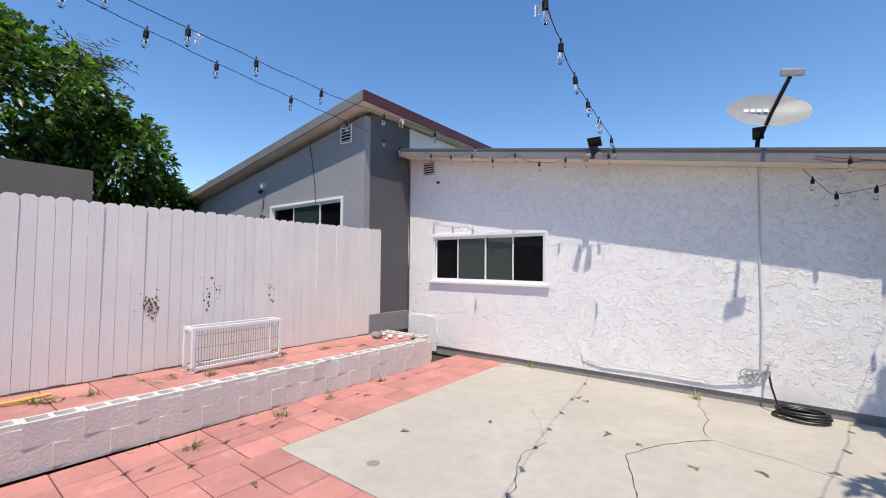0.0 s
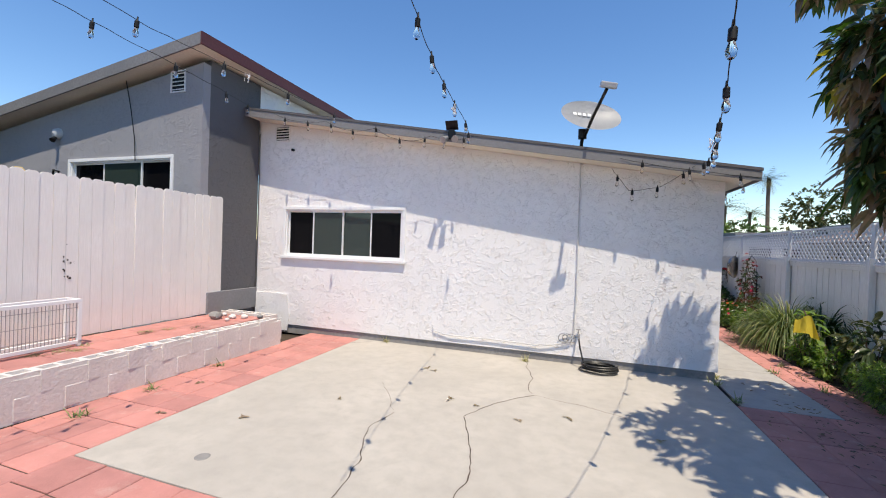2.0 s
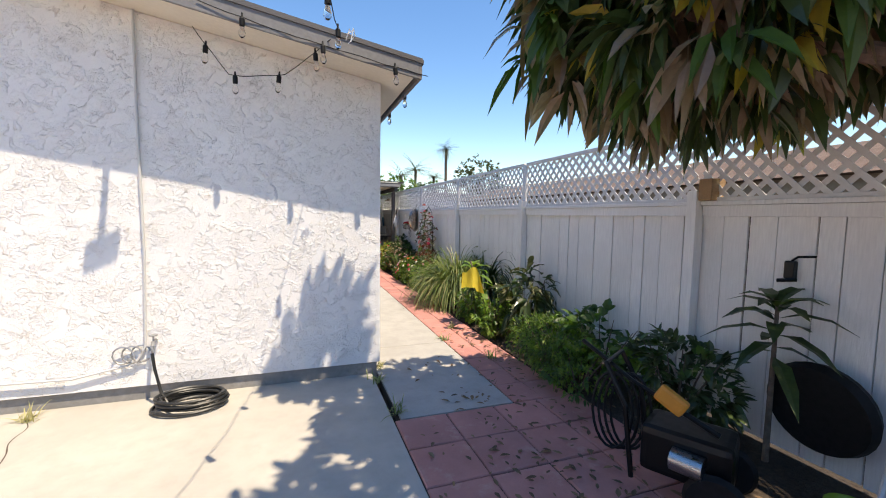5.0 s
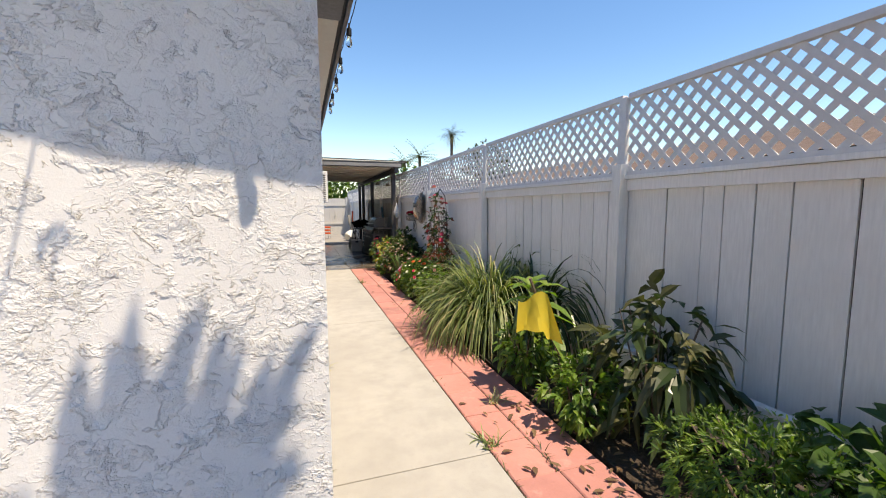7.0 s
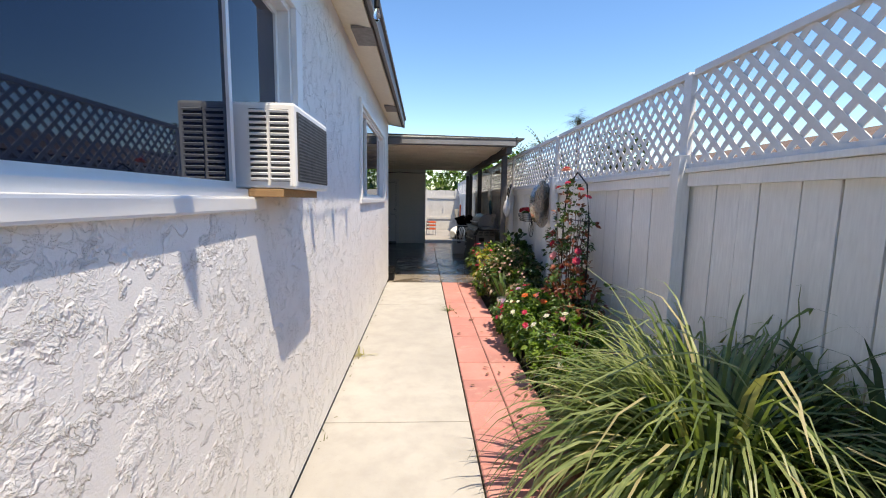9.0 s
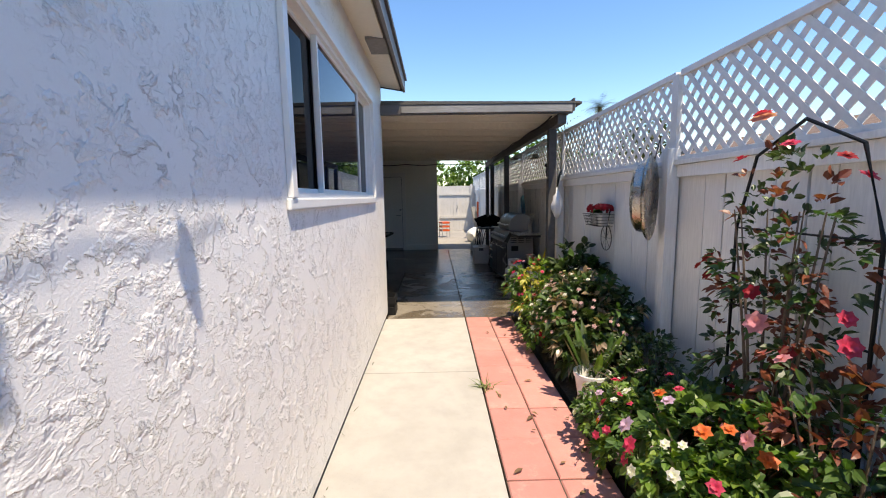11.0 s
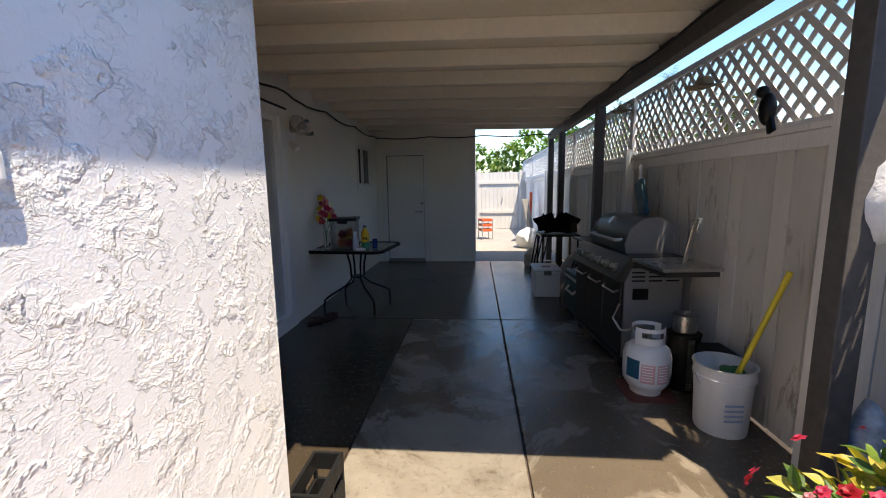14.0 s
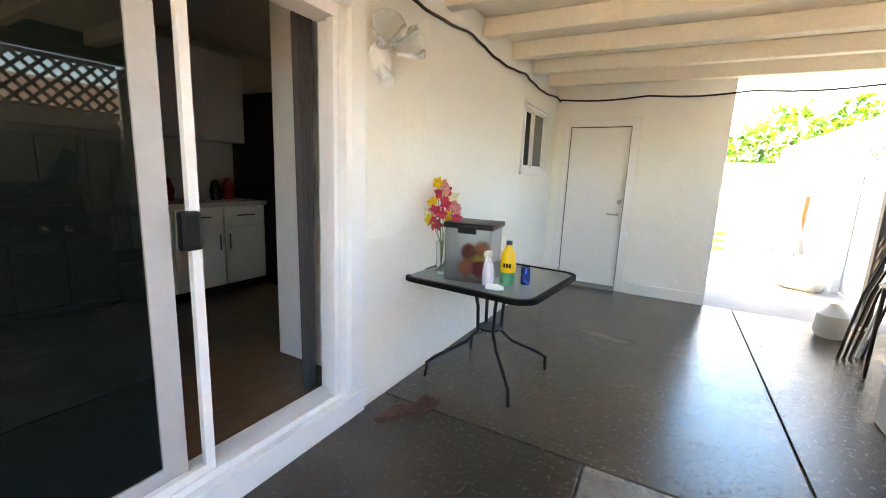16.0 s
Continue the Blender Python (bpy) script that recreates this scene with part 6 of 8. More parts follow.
lathe(bm, [(0.0, -0.03), (0.2, -0.03), (0.24, -0.015), (0.24, 0.015), (0.2, 0.03), (0.0, 0.03)], 28, pose(4.36, 3.40, 1.30, 0, 90, 0) @ Matrix.Scale(1.35, 4))
tagged(part("blue_disc", bm, surface("bright_blue_plastic", (0.01, 0.08, 0.42, 1), 0.35, 0.08, bump=0), smooth=True), "round bright blue plastic lid hanging on the fence", "lid")
bm = bm_new()
lathe(bm, [(0.20, -0.05), (0.27, -0.055), (0.29, 0.0), (0.27, 0.055), (0.20, 0.05), (0.19, 0.0), (0.20, -0.05)], 28, pose(4.30, 4.34, 0.42, 0, 80, 0))
tagged(part("old_tyre", bm, BLACK_RUBBER, smooth=True), "old black tyre leaning on the fence", "tyre")
bm = bm_new()
lathe(bm, [(0.13, 0), (0.16, 0.22), (0.165, 0.22), (0.15, 0.2), (0.12, 0.02), (0.0, 0.02)], 18, pose(3.95, 3.98, -0.06) @ Matrix.Scale(0.75, 4))
tagged(part("green_tub", bm, surface("lime_plastic", (0.25, 0.38, 0.03, 1), 0.4, 0.08, bump=0), smooth=True), "lime green plastic tub behind the chair", "tub")
# soil-covered ground at the chair
bm = bm_new()
box(bm, 3.62, 3.72, -0.2, FENCE_X - 0.02, 15.2, -0.03)
box(bm, 2.385, 2.0, -0.2, FENCE_X - 0.02, 3.719, -0.06)
structure("bed_soil", bm, SOIL, "dark soil of the planting bed", "soil")
# low timber edge by the fence
bm = bm_new()
obox(bm, (0.06, 2.6, 0.16), pose(4.32, 6.75, 0.30, 0, 0, 0), 0.008)
tagged(part("bed_board", bm, FENCE_PAINT), "white board along the foot of the fence", "board", "", "structure")
bm = bm_new()
box(bm, -0.06, -0.055, 0, 0.09, 0.055, 0.17, 0.004)
tagged(part("wood_block", bm, RAW_WOOD, m=pose(FENCE_X - 0.05, 5.22, RAIL_Z + 0.04)), "bare wooden block on the fence post", "block")
sp = thing("sprinkler_timer", pose(FENCE_X - 0.012, 4.62, 1.24), "small black bracket mounted on the fence", "bracket")
bm = bm_new()
box(bm, -0.05, -0.03, -0.06, -0.001, 0.03, 0.06, 0.01)
part("body", bm, BLACK_METAL, sp)
bm = bm_new()
tube(bm, [(-0.02, 0, 0.06), (-0.03, -0.04, 0.09), (-0.03, -0.14, 0.10)], 0.008, 5)
part("arm", bm, BLACK_METAL, sp)
bm = bm_new()
tube(bm, [(-0.05, -0.05, -0.06), (-0.05, 0.06, -0.08)], 0.014, 6)
part("lower_arm", bm, BLACK_METAL, sp)

# yellow cloth on the plumeria
bm = bm_new()
nx, ny = 12, 14
grid_ = [[None] * (ny + 1) for _ in range(nx + 1)]
for i in range(nx + 1):
    for k in range(ny + 1):
        u, v = i / nx - 0.5, k / ny
        w_ = 0.20 + 0.12 * v
        along = u * w_ + 0.05 * v
        deep = 0.03 * math.sin(u * 11 + v * 2) * (0.3 + v) + 0.04 * v * v
        x = 3.46 + 0.85 * along - 0.5 * deep
        y = 7.86 - 0.5 * along - 0.85 * deep
        z = 0.86 - 0.24 * v + 0.04 * math.sin(u * 5) * (1 - v) - 0.04 * abs(u) - (0.06 * v if u > 0.1 else 0)
        grid_[i][k] = bm.verts.new((x, y, z))
for i in range(nx):
    for k in range(ny):
        bm.faces.new((grid_[i][k], grid_[i + 1][k], grid_[i + 1][k + 1], grid_[i][k + 1]))
bmesh.ops.solidify(bm, geom=list(bm.faces), thickness=0.003)
tagged(part("yellow_cloth", bm, surface("yellow_cloth", (0.88, 0.72, 0.10, 1), 0.8, 0.06, 4, 150, 0.0008), smooth=True), "bright yellow cloth hung on the plumeria", "cloth")
bm = bm_new()
tube(bm, [(3.95, 7.95, 0.0), (3.72, 8.02, 0.5), (3.52, 8.0, 0.95)], 0.012, 6)
tagged(part("stake", bm, BARK), "thin leaning stake that holds the cloth", "stake")

# ---- sliding patio door ----
SCREEN_GREY = surface("grey_aluminium", (0.45, 0.45, 0.46, 1), 0.5, 0.05, bump=0)
DOOR_GLASS = window_glass("door_glass", (0.004, 0.006, 0.005, 1), 0.3)
pdoor = thing("door_1", Matrix(), "half-open white sliding glass patio door with a screen panel", "sliding door", kind="structure")
y0, y1, z0, z1 = PD
for nm, q in (("jamb", (PX - 0.14, y0, z0, PX - 0.001, y0 + 0.05, z1)), ("jamb", (PX - 0.14, y1 - 0.05, z0, PX - 0.001, y1, z1)), ("head", (PX - 0.14, y0 + 0.05, z1 - 0.06, PX - 0.001, y1 - 0.05, z1)),
              ("track", (PX - 0.14, y0 + 0.05, z0, PX - 0.001, y1 - 0.05, z0 + 0.05)),
              ("side_trim", (PX + 0.001, y1 + 0.0, z0, PX + 0.035, y1 + 0.11, z1 + 0.09)), ("side_trim", (PX + 0.001, y0 - 0.11, z0, PX + 0.035, y0, z1 + 0.09)),
              ("inner_trim", (PX - 0.05, y1 - 0.085, z0 + 0.051, PX - 0.002, y1 - 0.052, z1 - 0.061)), ("head_trim", (PX + 0.001, y0, z1 - 0.0, PX + 0.033, y1, z1 + 0.09)),
              ("threshold", (PX + 0.001, y0 - 0.12, 0.0, PX + 0.03, y1 + 0.12, z0 - 0.002)), ("nosing", (PX + 0.001, y0 - 0.11, z0 - 0.001, PX + 0.045, y1 + 0.11, z0 + 0.02))):
    bm = bm_new()
    box(bm, *q, 0.004)
    part(nm, bm, VINYL, pdoor)
bm = bm_new()
box(bm, PX + 0.034, y0 + 0.5, z1 + 0.075, PX + 0.05, y1 + 0.12, z1 + 0.092)
part("drip_strip", bm, BLACK_METAL, pdoor, "thin black strip over the door")


def panel(a, b, xc, mat_, glass, stile=0.065, nm="panel"):
    bm = bm_new()
    zb, zt_ = z0 + 0.052, z1 - 0.062
    for q in ((a, a + stile, zb, zt_), (b - stile, b, zb, zt_), (a + stile, b - stile, zb, zb + stile), (a + stile, b - stile, zt_ - stile, zt_)):
        box(bm, xc - 0.014, q[0], q[2], xc + 0.014, q[1], q[3])
    p_ = part(nm, bm, mat_, pdoor)
    if glass:
        bm = bm_new()
        box(bm, xc - 0.004, a + stile - 0.005, zb + stile - 0.005, xc + 0.004, b - stile + 0.005, zt_ - stile + 0.005)
        part("pane", bm, glass, p_, "dark reflecting glass")
    return p_


panel(16.20, 17.15, PX - 0.095, VINYL, PANE_GREEN, nm="fixed_panel")
panel(16.40, 17.205, PX - 0.060, SCREEN_GREY, DOOR_GLASS, 0.085, "sliding_panel")
scr = panel(16.385, 17.29, PX - 0.022, VINYL, None, 0.036, "screen_panel")
bm = bm_new()
box(bm, PX - 0.012, 17.205, 1.08, PX + 0.026, 17.28, 1.22, 0.014)
part("latch", bm, BLACK_METAL, scr, "black latch")

# kitchen behind the door
kc = thing("kitchen_cabinet", pose(-1.47, 18.36, 0.14, 0, 0, 90), "white kitchen base cabinet with dark handles", "cabinet")
bm = bm_new()
box(bm, -0.9, 0.0, 0.1, 0.9, 0.55, 0.86)
part("body", bm, DOOR_PAINT, kc)
bm = bm_new()
box(bm, -0.88, 0.04, 0.0, 0.88, 0.5, 0.099)
part("plinth", bm, BLACK_METAL, kc)
for i in range(4):
    x = -0.9 + 0.45 * i
    bm = bm_new()
    box(bm, x + 0.005, -0.02, 0.11, x + 0.445, -0.001, 0.66, 0.003)
    d_ = part("cabinet_door", bm, DOOR_PAINT, kc)
    bm = bm_new()
    hx = x + (0.40 if i % 2 == 0 else 0.05)
    rod(bm, (hx, -0.035, 0.45), (hx, -0.035, 0.60), 0.006, seg=6)
    part("handle", bm, BLACK_METAL, d_)
    bm = bm_new()
    box(bm, x + 0.005, -0.02, 0.67, x + 0.445, -0.001, 0.85, 0.003)
    d_ = part("drawer", bm, DOOR_PAINT, kc)
    bm = bm_new()
    rod(bm, (x + 0.13, -0.035, 0.77), (x + 0.32, -0.035, 0.77), 0.006, seg=6)
    part("handle", bm, BLACK_METAL, d_)
bm = bm_new()
box(bm, -2.055, 17.45, 1.002, -1.42, 19.27, 1.045, 0.006)
tagged(part("worktop", bm, surface("pale_worktop", (0.55, 0.54, 0.52, 1), 0.25, 0.1, bump=0)), "pale kitchen worktop on the cabinets", "worktop")
bm = bm_new()
box(bm, -2.055, 17.45, 1.62, -1.74, 19.27, 2.45, 0.004)
tagged(part("wall_cabinet", bm, DOOR_PAINT), "white wall cabinet above the worktop", "cabinet")
fr = thing("refrigerator", pose(-1.5, 19.66, 0.14, 0, 0, 90), "black refrigerator beside the kitchen cabinets", "refrigerator")
bm = bm_new()
box(bm, -0.36, -0.38, 0.0, 0.36, 0.5, 1.98, 0.01)
part("body", bm, BLACK_METAL, fr)
bm = bm_new()
rod(bm, (-0.3, -0.40, 0.7), (-0.3, -0.40, 1.5), 0.012)
part("handle", bm, GALV, fr)
for i in range(7):
    bm = bm_new()
    lathe(bm, [(0.05, 0), (0.06, 0.1), (0.03, 0.2), (0.0, 0.21)], 10, pose(-1.8 + 0.05 * (i % 3), 17.9 + 0.2 * i, 1.045) @ Matrix.Scale(random.uniform(0.7, 1.2), 4))
    tagged(part("jar", bm, BLACK_METAL if i % 3 else RED, smooth=True), "dark jar standing on the kitchen worktop", "jar", "jars on the worktop")
bm = bm_new()
box(bm, 0.03, 18.215, 0.14, PX - 0.17, 18.315, 2.62)
structure("wall_partition", bm, DOOR_PAINT, "white inner partition beside the door", "wall")
bm = bm_new()
prev = None
for i in range(30):
    u = i / 29
    col = []
    for k in range(14):
        v = k / 13
        yy = 17.915 + 0.13 * u + 0.10 * v * (1 - u) * 0.6
        col.append(bm.verts.new((PX - 0.24 + 0.03 * math.sin(u * 24) - 0.02 * v, yy, 2.12 - 1.98 * v)))
    if prev:
        for k in range(13):
            bm.faces.new((prev[k], col[k], col[k + 1], prev[k + 1]))
    prev = col
tagged(part("curtain", bm, surface("dark_grey_curtain", (0.07, 0.065, 0.07, 1), 0.9, 0.1), smooth=True), "dark grey curtain drawn to the side of the door", "curtain")

# ---- end door ----
edoor = thing("door_2", Matrix(), "plain white painted door at the end of the patio", "door", kind="structure")
bm = bm_new()
box(bm, ED[0] + 0.006, EY + 0.035, ED[2], ED[1] - 0.006, EY + 0.075, ED[3] - 0.006, 0.003)
leaf_ = part("door_leaf", bm, DOOR_PAINT, edoor)
for q in ((ED[0] - 0.08, ED[0] + 0.018, ED[2] - 0.05, ED[3] + 0.0), (ED[1] - 0.018, ED[1] + 0.08, ED[2] - 0.05, ED[3] + 0.0), (ED[0] - 0.08, ED[1] + 0.08, ED[3] + 0.001 - 0.018, ED[3] + 0.09)):
    bm = bm_new()
    box(bm, q[0], EY - 0.022, q[2], q[1], EY - 0.001 if q[2] > 1 else EY + 0.018, q[3], 0.003)
    part("door_trim", bm, DOOR_PAINT, edoor)
# black strips put in for the shaded gap between leaf and trim
for q in ((ED[0] + 0.019, ED[0] + 0.028, ED[2], ED[3] - 0.028), (ED[1] - 0.028, ED[1] - 0.019, ED[2], ED[3] - 0.028), (ED[0] + 0.019, ED[1] - 0.019, ED[3] - 0.028, ED[3] - 0.019)):
    bm = bm_new()
    box(bm, q[0], EY + 0.028, q[2], q[1], EY + 0.034, q[3])
    part("weather_seal", bm, BLACK_RUBBER, edoor, "thin black strip for the shaded gap round the leaf")
bm = bm_new()
box(bm, ED[0] - 0.0, EY - 0.02, 0.0, ED[1], EY + 0.06, ED[2] - 0.002)
part("door_sill", bm, FOOTING, edoor)
bm = bm_new()
rod(bm, (1.66, EY + 0.035, 0.98), (1.66, EY - 0.03, 0.98), 0.018)
tube(bm, [(1.66, EY - 0.03, 0.98), (1.60, EY - 0.035, 0.98), (1.54, EY - 0.03, 0.985)], 0.010, 6)
part("door_handle", bm, GALV, leaf_, "grey lever handle", smooth=True)
bm = bm_new()
lathe(bm, [(0.03, 0), (0.03, 0.012), (0.02, 0.018), (0, 0.018)], 14, pose(1.67, EY + 0.036, 1.14, 90, 0, 0))
part("deadbolt", bm, GALV, leaf_)

# ---- patio wall lamp and cables ----
lamp = thing("security_lamp", pose(PX, 18.29, 1.97), "white twin-shade security lamp on the patio wall", "wall lamp")
bm = bm_new()
lathe(bm, [(0.085, 0), (0.085, 0.02), (0.05, 0.04), (0, 0.045)], 18, pose(0, 0, 0, 0, 90, 0))
part("base", bm, VINYL, lamp, smooth=True)
CLEAR = glass_mat("ribbed_clear_plastic", (0.95, 0.95, 0.95, 1), 0.18)
for s in (-1, 1):
    bm = bm_new()
    lathe(bm, [(0.03, 0), (0.05, 0.05), (0.085, 0.12), (0.09, 0.15)], 16, pose(0.06, s * 0.05, 0.06, 35 * -s, 65, 0))
    bmesh.ops.solidify(bm, geom=list(bm.faces), thickness=0.005)
    part("shade", bm, CLEAR, lamp, "clear plastic shade", smooth=True)
bm = bm_new()
rod(bm, (0.03, -0.02, -0.05), (0.10, -0.05, -0.13), 0.03, 0.036)
part("sensor", bm, VINYL, lamp, "white motion sensor", smooth=True)
bm = bm_new()
pts = []
for i in range(60):
    y = 15.7 + i * (22.0 - 15.7) / 59
    pts.append((PX + 0.03 + 0.015 * abs(math.sin(i)), y, CZ - 0.07 - 0.05 * abs(math.sin((y - 15.6) * math.pi / 1.24))))
for i in range(30):
    x = PX + 0.05 + i * (4.05 - PX) / 29
    pts.append((x, EY - 0.03, CZ - 0.08 - 0.03 * abs(math.sin(i * 0.35))))
tube(bm, pts, 0.011, 5)
tube(bm, [(4.05, 15.4 + 0.35 * i, CZ - 0.06 - 0.03 * abs(math.sin(i * 0.9))) for i in range(20)], 0.010, 5)
tagged(part("black_cable", bm, BLACK_RUBBER, smooth=True), "black cable strung along the patio beams", "cable")

# ---- table with its things ----
MATT_BLACK = surface("matt_black_steel", (0.004, 0.004, 0.0045, 1), 0.7, 0.15, bump=0, spec=0.12)
tb = thing("patio_table", pose(1.24, 19.0, 0, 0, 0, -5), "square glass patio table with black steel legs", "table")
def rounded(r, n_=6, h=0.45):
    out = []
    for cx, cy, a0 in ((h - r, h - r, 0), (-h + r, h - r, 90), (-h + r, -h + r, 180), (h - r, -h + r, 270)):
        out += [(cx + r * math.cos(radians(a0 + 90 * i / n_)), cy + r * math.sin(radians(a0 + 90 * i / n_))) for i in range(n_ + 1)]
    return out


bm = bm_new()
prism(bm, rounded(0.12, h=0.445), "z", 0.712, 0.719)
part("tabletop", bm, surface("frosted_glass_top", (0.25, 0.27, 0.26, 1), 0.15, 0.1, 3, 60, 0.001), tb, "textured grey-green glass top")
bm = bm_new()
o, n_in = rounded(0.13, h=0.465), rounded(0.10, h=0.435)
ring = [[bm.verts.new((x, y, z)) for x, y in src] for src, z in ((o, 0.695), (o, 0.726), (n_in, 0.726), (n_in, 0.695))]
for a, b in zip(ring, ring[1:] + ring[:1]):
    for k in range(len(o)):
        bm.faces.new((a[k], a[(k + 1) % len(o)], b[(k + 1) % len(o)], b[k]))
part("table_rim", bm, MATT_BLACK, tb, "black steel rim")
for sx in (-1, 1):
    for sy in (-1, 1):
        bm = bm_new()
        tube(bm, [(sx * 0.10, sy * 0.10, 0.70), (sx * 0.065, sy * 0.065, 0.5), (sx * 0.06, sy * 0.06, 0.32), (sx * 0.12, sy * 0.12, 0.24), (sx * 0.27, sy * 0.27, 0.14), (sx * 0.31, sy * 0.31, 0.10), (sx * 0.315, sy * 0.315, 0.0)], 0.0125, 8)
        part("leg", bm, BLACK_METAL, tb, smooth=True)
bm = bm_new()
lathe(bm, [(0.0, 0.335), (0.085, 0.335), (0.085, 0.35), (0.0, 0.35)], 18)
part("collar", bm, BLACK_METAL, tb)
TZ = 0.7195
bx_ = thing("storage_jar", pose(1.15, 18.86, TZ, 0, 0, 8) @ Matrix.Scale(1.18, 4), "clear plastic storage container with a black lid", "container")
THIN = glass_mat("thin_clear_plastic", (0.80, 0.81, 0.80, 1), 0.24)
bm = bm_new()
W2 = 0.125
for q in ((-W2, -W2, W2, -W2 + 0.004), (-W2, W2 - 0.004, W2, W2), (-W2, -W2 + 0.004, -W2 + 0.004, W2 - 0.004), (W2 - 0.004, -W2 + 0.004, W2, W2 - 0.004)):
    box(bm, q[0], q[1], 0.0, q[2], q[3], 0.285)
box(bm, -W2 + 0.004, -W2 + 0.004, 0.0, W2 - 0.004, W2 - 0.004, 0.005)
part("container", bm, THIN, bx_)
bm = bm_new()
box(bm, -W2 - 0.012, -W2 - 0.012, 0.286, W2 + 0.012, W2 + 0.012, 0.315, 0.006)
box(bm, -0.05, -W2 - 0.022, 0.262, 0.05, -W2 - 0.0125, 0.30, 0.003)
part("lid", bm, BLACK_METAL, bx_, "black lid with a clip")
for i, (x, y, z, r, c) in enumerate(((-0.03, -0.02, 0.06, 0.05, ORANGE), (0.05, -0.03, 0.055, 0.048, RED), (0.01, 0.04, 0.09, 0.05, YELLOW), (-0.02, -0.03, 0.15, 0.045, RED), (0.04, 0.02, 0.16, 0.045, ORANGE), (-0.05, 0.05, 0.15, 0.04, WHITE_PETAL))):
    bm = bm_new()
    bmesh.ops.create_icosphere(bm, subdivisions=2, radius=r, matrix=Matrix.Translation((x, y, z)))
    for v in bm.verts:
        v.co += v.normal * 0.008 * noise.noise(v.co * 40)
    part("packet", bm, c, bx_, "bright food packet", smooth=True)
vs = thing("flower_vase", pose(0.93, 18.82, TZ), "glass vase with pink, yellow and white artificial orchids", "vase")
bm = bm_new()
lathe(bm, [(0.035, 0), (0.037, 0.01), (0.034, 0.12), (0.042, 0.22), (0.039, 0.22), (0.031, 0.12), (0.03, 0.015), (0.0, 0.012)], 18)
part("vase", bm, GLASS, vs, smooth=True)
bm = bm_new()
heads = []
for i in range(9):
    a = i * 0.7
    e = Vector((0.07 * math.cos(a) + 0.0, 0.08 * math.sin(a), 0.36 + 0.05 * (i % 5)))
    tube(bm, [(0, 0, 0.02), (0.01 * math.cos(a), 0.01 * math.sin(a), 0.2), e], 0.0025, 4)
    heads.append(e)
part("stem", bm, LEAF_MID, vs)
for i, e in enumerate(heads * 4):
    m_ = (HOT_PINK, PINK, HOT_PINK, WHITE_PETAL, PINK, HOT_PINK, YELLOW)[i % 7]
    e = e + rand_dir() * 0.05
    part("flower", flower_mesh(m_, 0.048, 5), None, vs, m=Matrix.Translation(e) @ rand_dir(-0.4, 0.8).to_track_quat('Z', 'Y').to_matrix().to_4x4())
sb = thing("spray_bottle", pose(1.31, 18.74, TZ), "clear spray bottle with a white trigger head", "spray bottle")
bm = bm_new()
lathe(bm, [(0.034, 0), (0.036, 0.01), (0.036, 0.09), (0.030, 0.13), (0.014, 0.165), (0.014, 0.18)], 16, None, True)
part("bottle", bm, surface("milky_plastic", (0.62, 0.62, 0.70, 1), 0.25, 0.04, bump=0), sb, smooth=True)
bm = bm_new()
box(bm, -0.014, -0.05, 0.181, 0.014, 0.02, 0.215, 0.006)
tube(bm, [(0, -0.035, 0.185), (0, -0.045, 0.15)], 0.006, 5)
part("trigger_head", bm, VINYL, sb)
zb_ = thing("cleaner_bottle", pose(1.40, 18.84, TZ), "yellow cleaner bottle with a green base and dark cap", "bottle")
bm = bm_new()
lathe(bm, [(0.046, 0.075), (0.048, 0.08), (0.048, 0.155), (0.044, 0.19), (0.022, 0.235), (0.018, 0.25)], 18, None, True)
part("bottle", bm, surface("yellow_bottle", (0.82, 0.50, 0.02, 1), 0.35, 0.03, bump=0), zb_, smooth=True)
bm = bm_new()
lathe(bm, [(0.044, 0), (0.0485, 0.008), (0.0485, 0.078), (0.046, 0.08)], 18)
part("lower_label", bm, surface("green_label", (0.05, 0.30, 0.16, 1), 0.4, 0.05, bump=0), zb_, "green lower label", smooth=True)
bm = bm_new()
lathe(bm, [(0.019, 0.25), (0.019, 0.275), (0.0, 0.276)], 14)
part("cap", bm, surface("navy_cap", (0.02, 0.03, 0.09, 1), 0.4, 0.05, bump=0), zb_, "dark blue cap", smooth=True)
bm = bm_new()
for i in range(3):
    obox(bm, (0.014, 0.003, 0.026), pose(0.0 + 0.018 * (i - 1) + 0.012, -0.0495, 0.125, 0, 0, 0))
part("marking", bm, BLACK_METAL, zb_, "plain dark brand bars")
cn = thing("drink_can", pose(1.50, 18.90, TZ), "blue aluminium drink can on the table", "can")
bm = bm_new()
lathe(bm, [(0.027, 0), (0.031, 0.008), (0.031, 0.095), (0.026, 0.105), (0.026, 0.108), (0.0, 0.104)], 18)
part("body", bm, surface("blue_can", (0.01, 0.06, 0.30, 1), 0.25, 0.05, metal=0.6, bump=0), cn, smooth=True)
bm = bm_new()
for v in range(4):
    bmesh.ops.create_icosphere(bm, subdivisions=2, radius=0.028, matrix=Matrix.Translation((0.02 * v, 0.012 * math.sin(v * 3), 0.016)))
for v in bm.verts:
    v.co += v.normal * 0.014 * noise.noise(v.co * 60)
    v.co.z = max(v.co.z * 0.7, 0.0)
tagged(part("paper_tissue", bm, DECAL, m=pose(1.36, 18.66, TZ)), "crumpled white tissue on the table", "tissue")
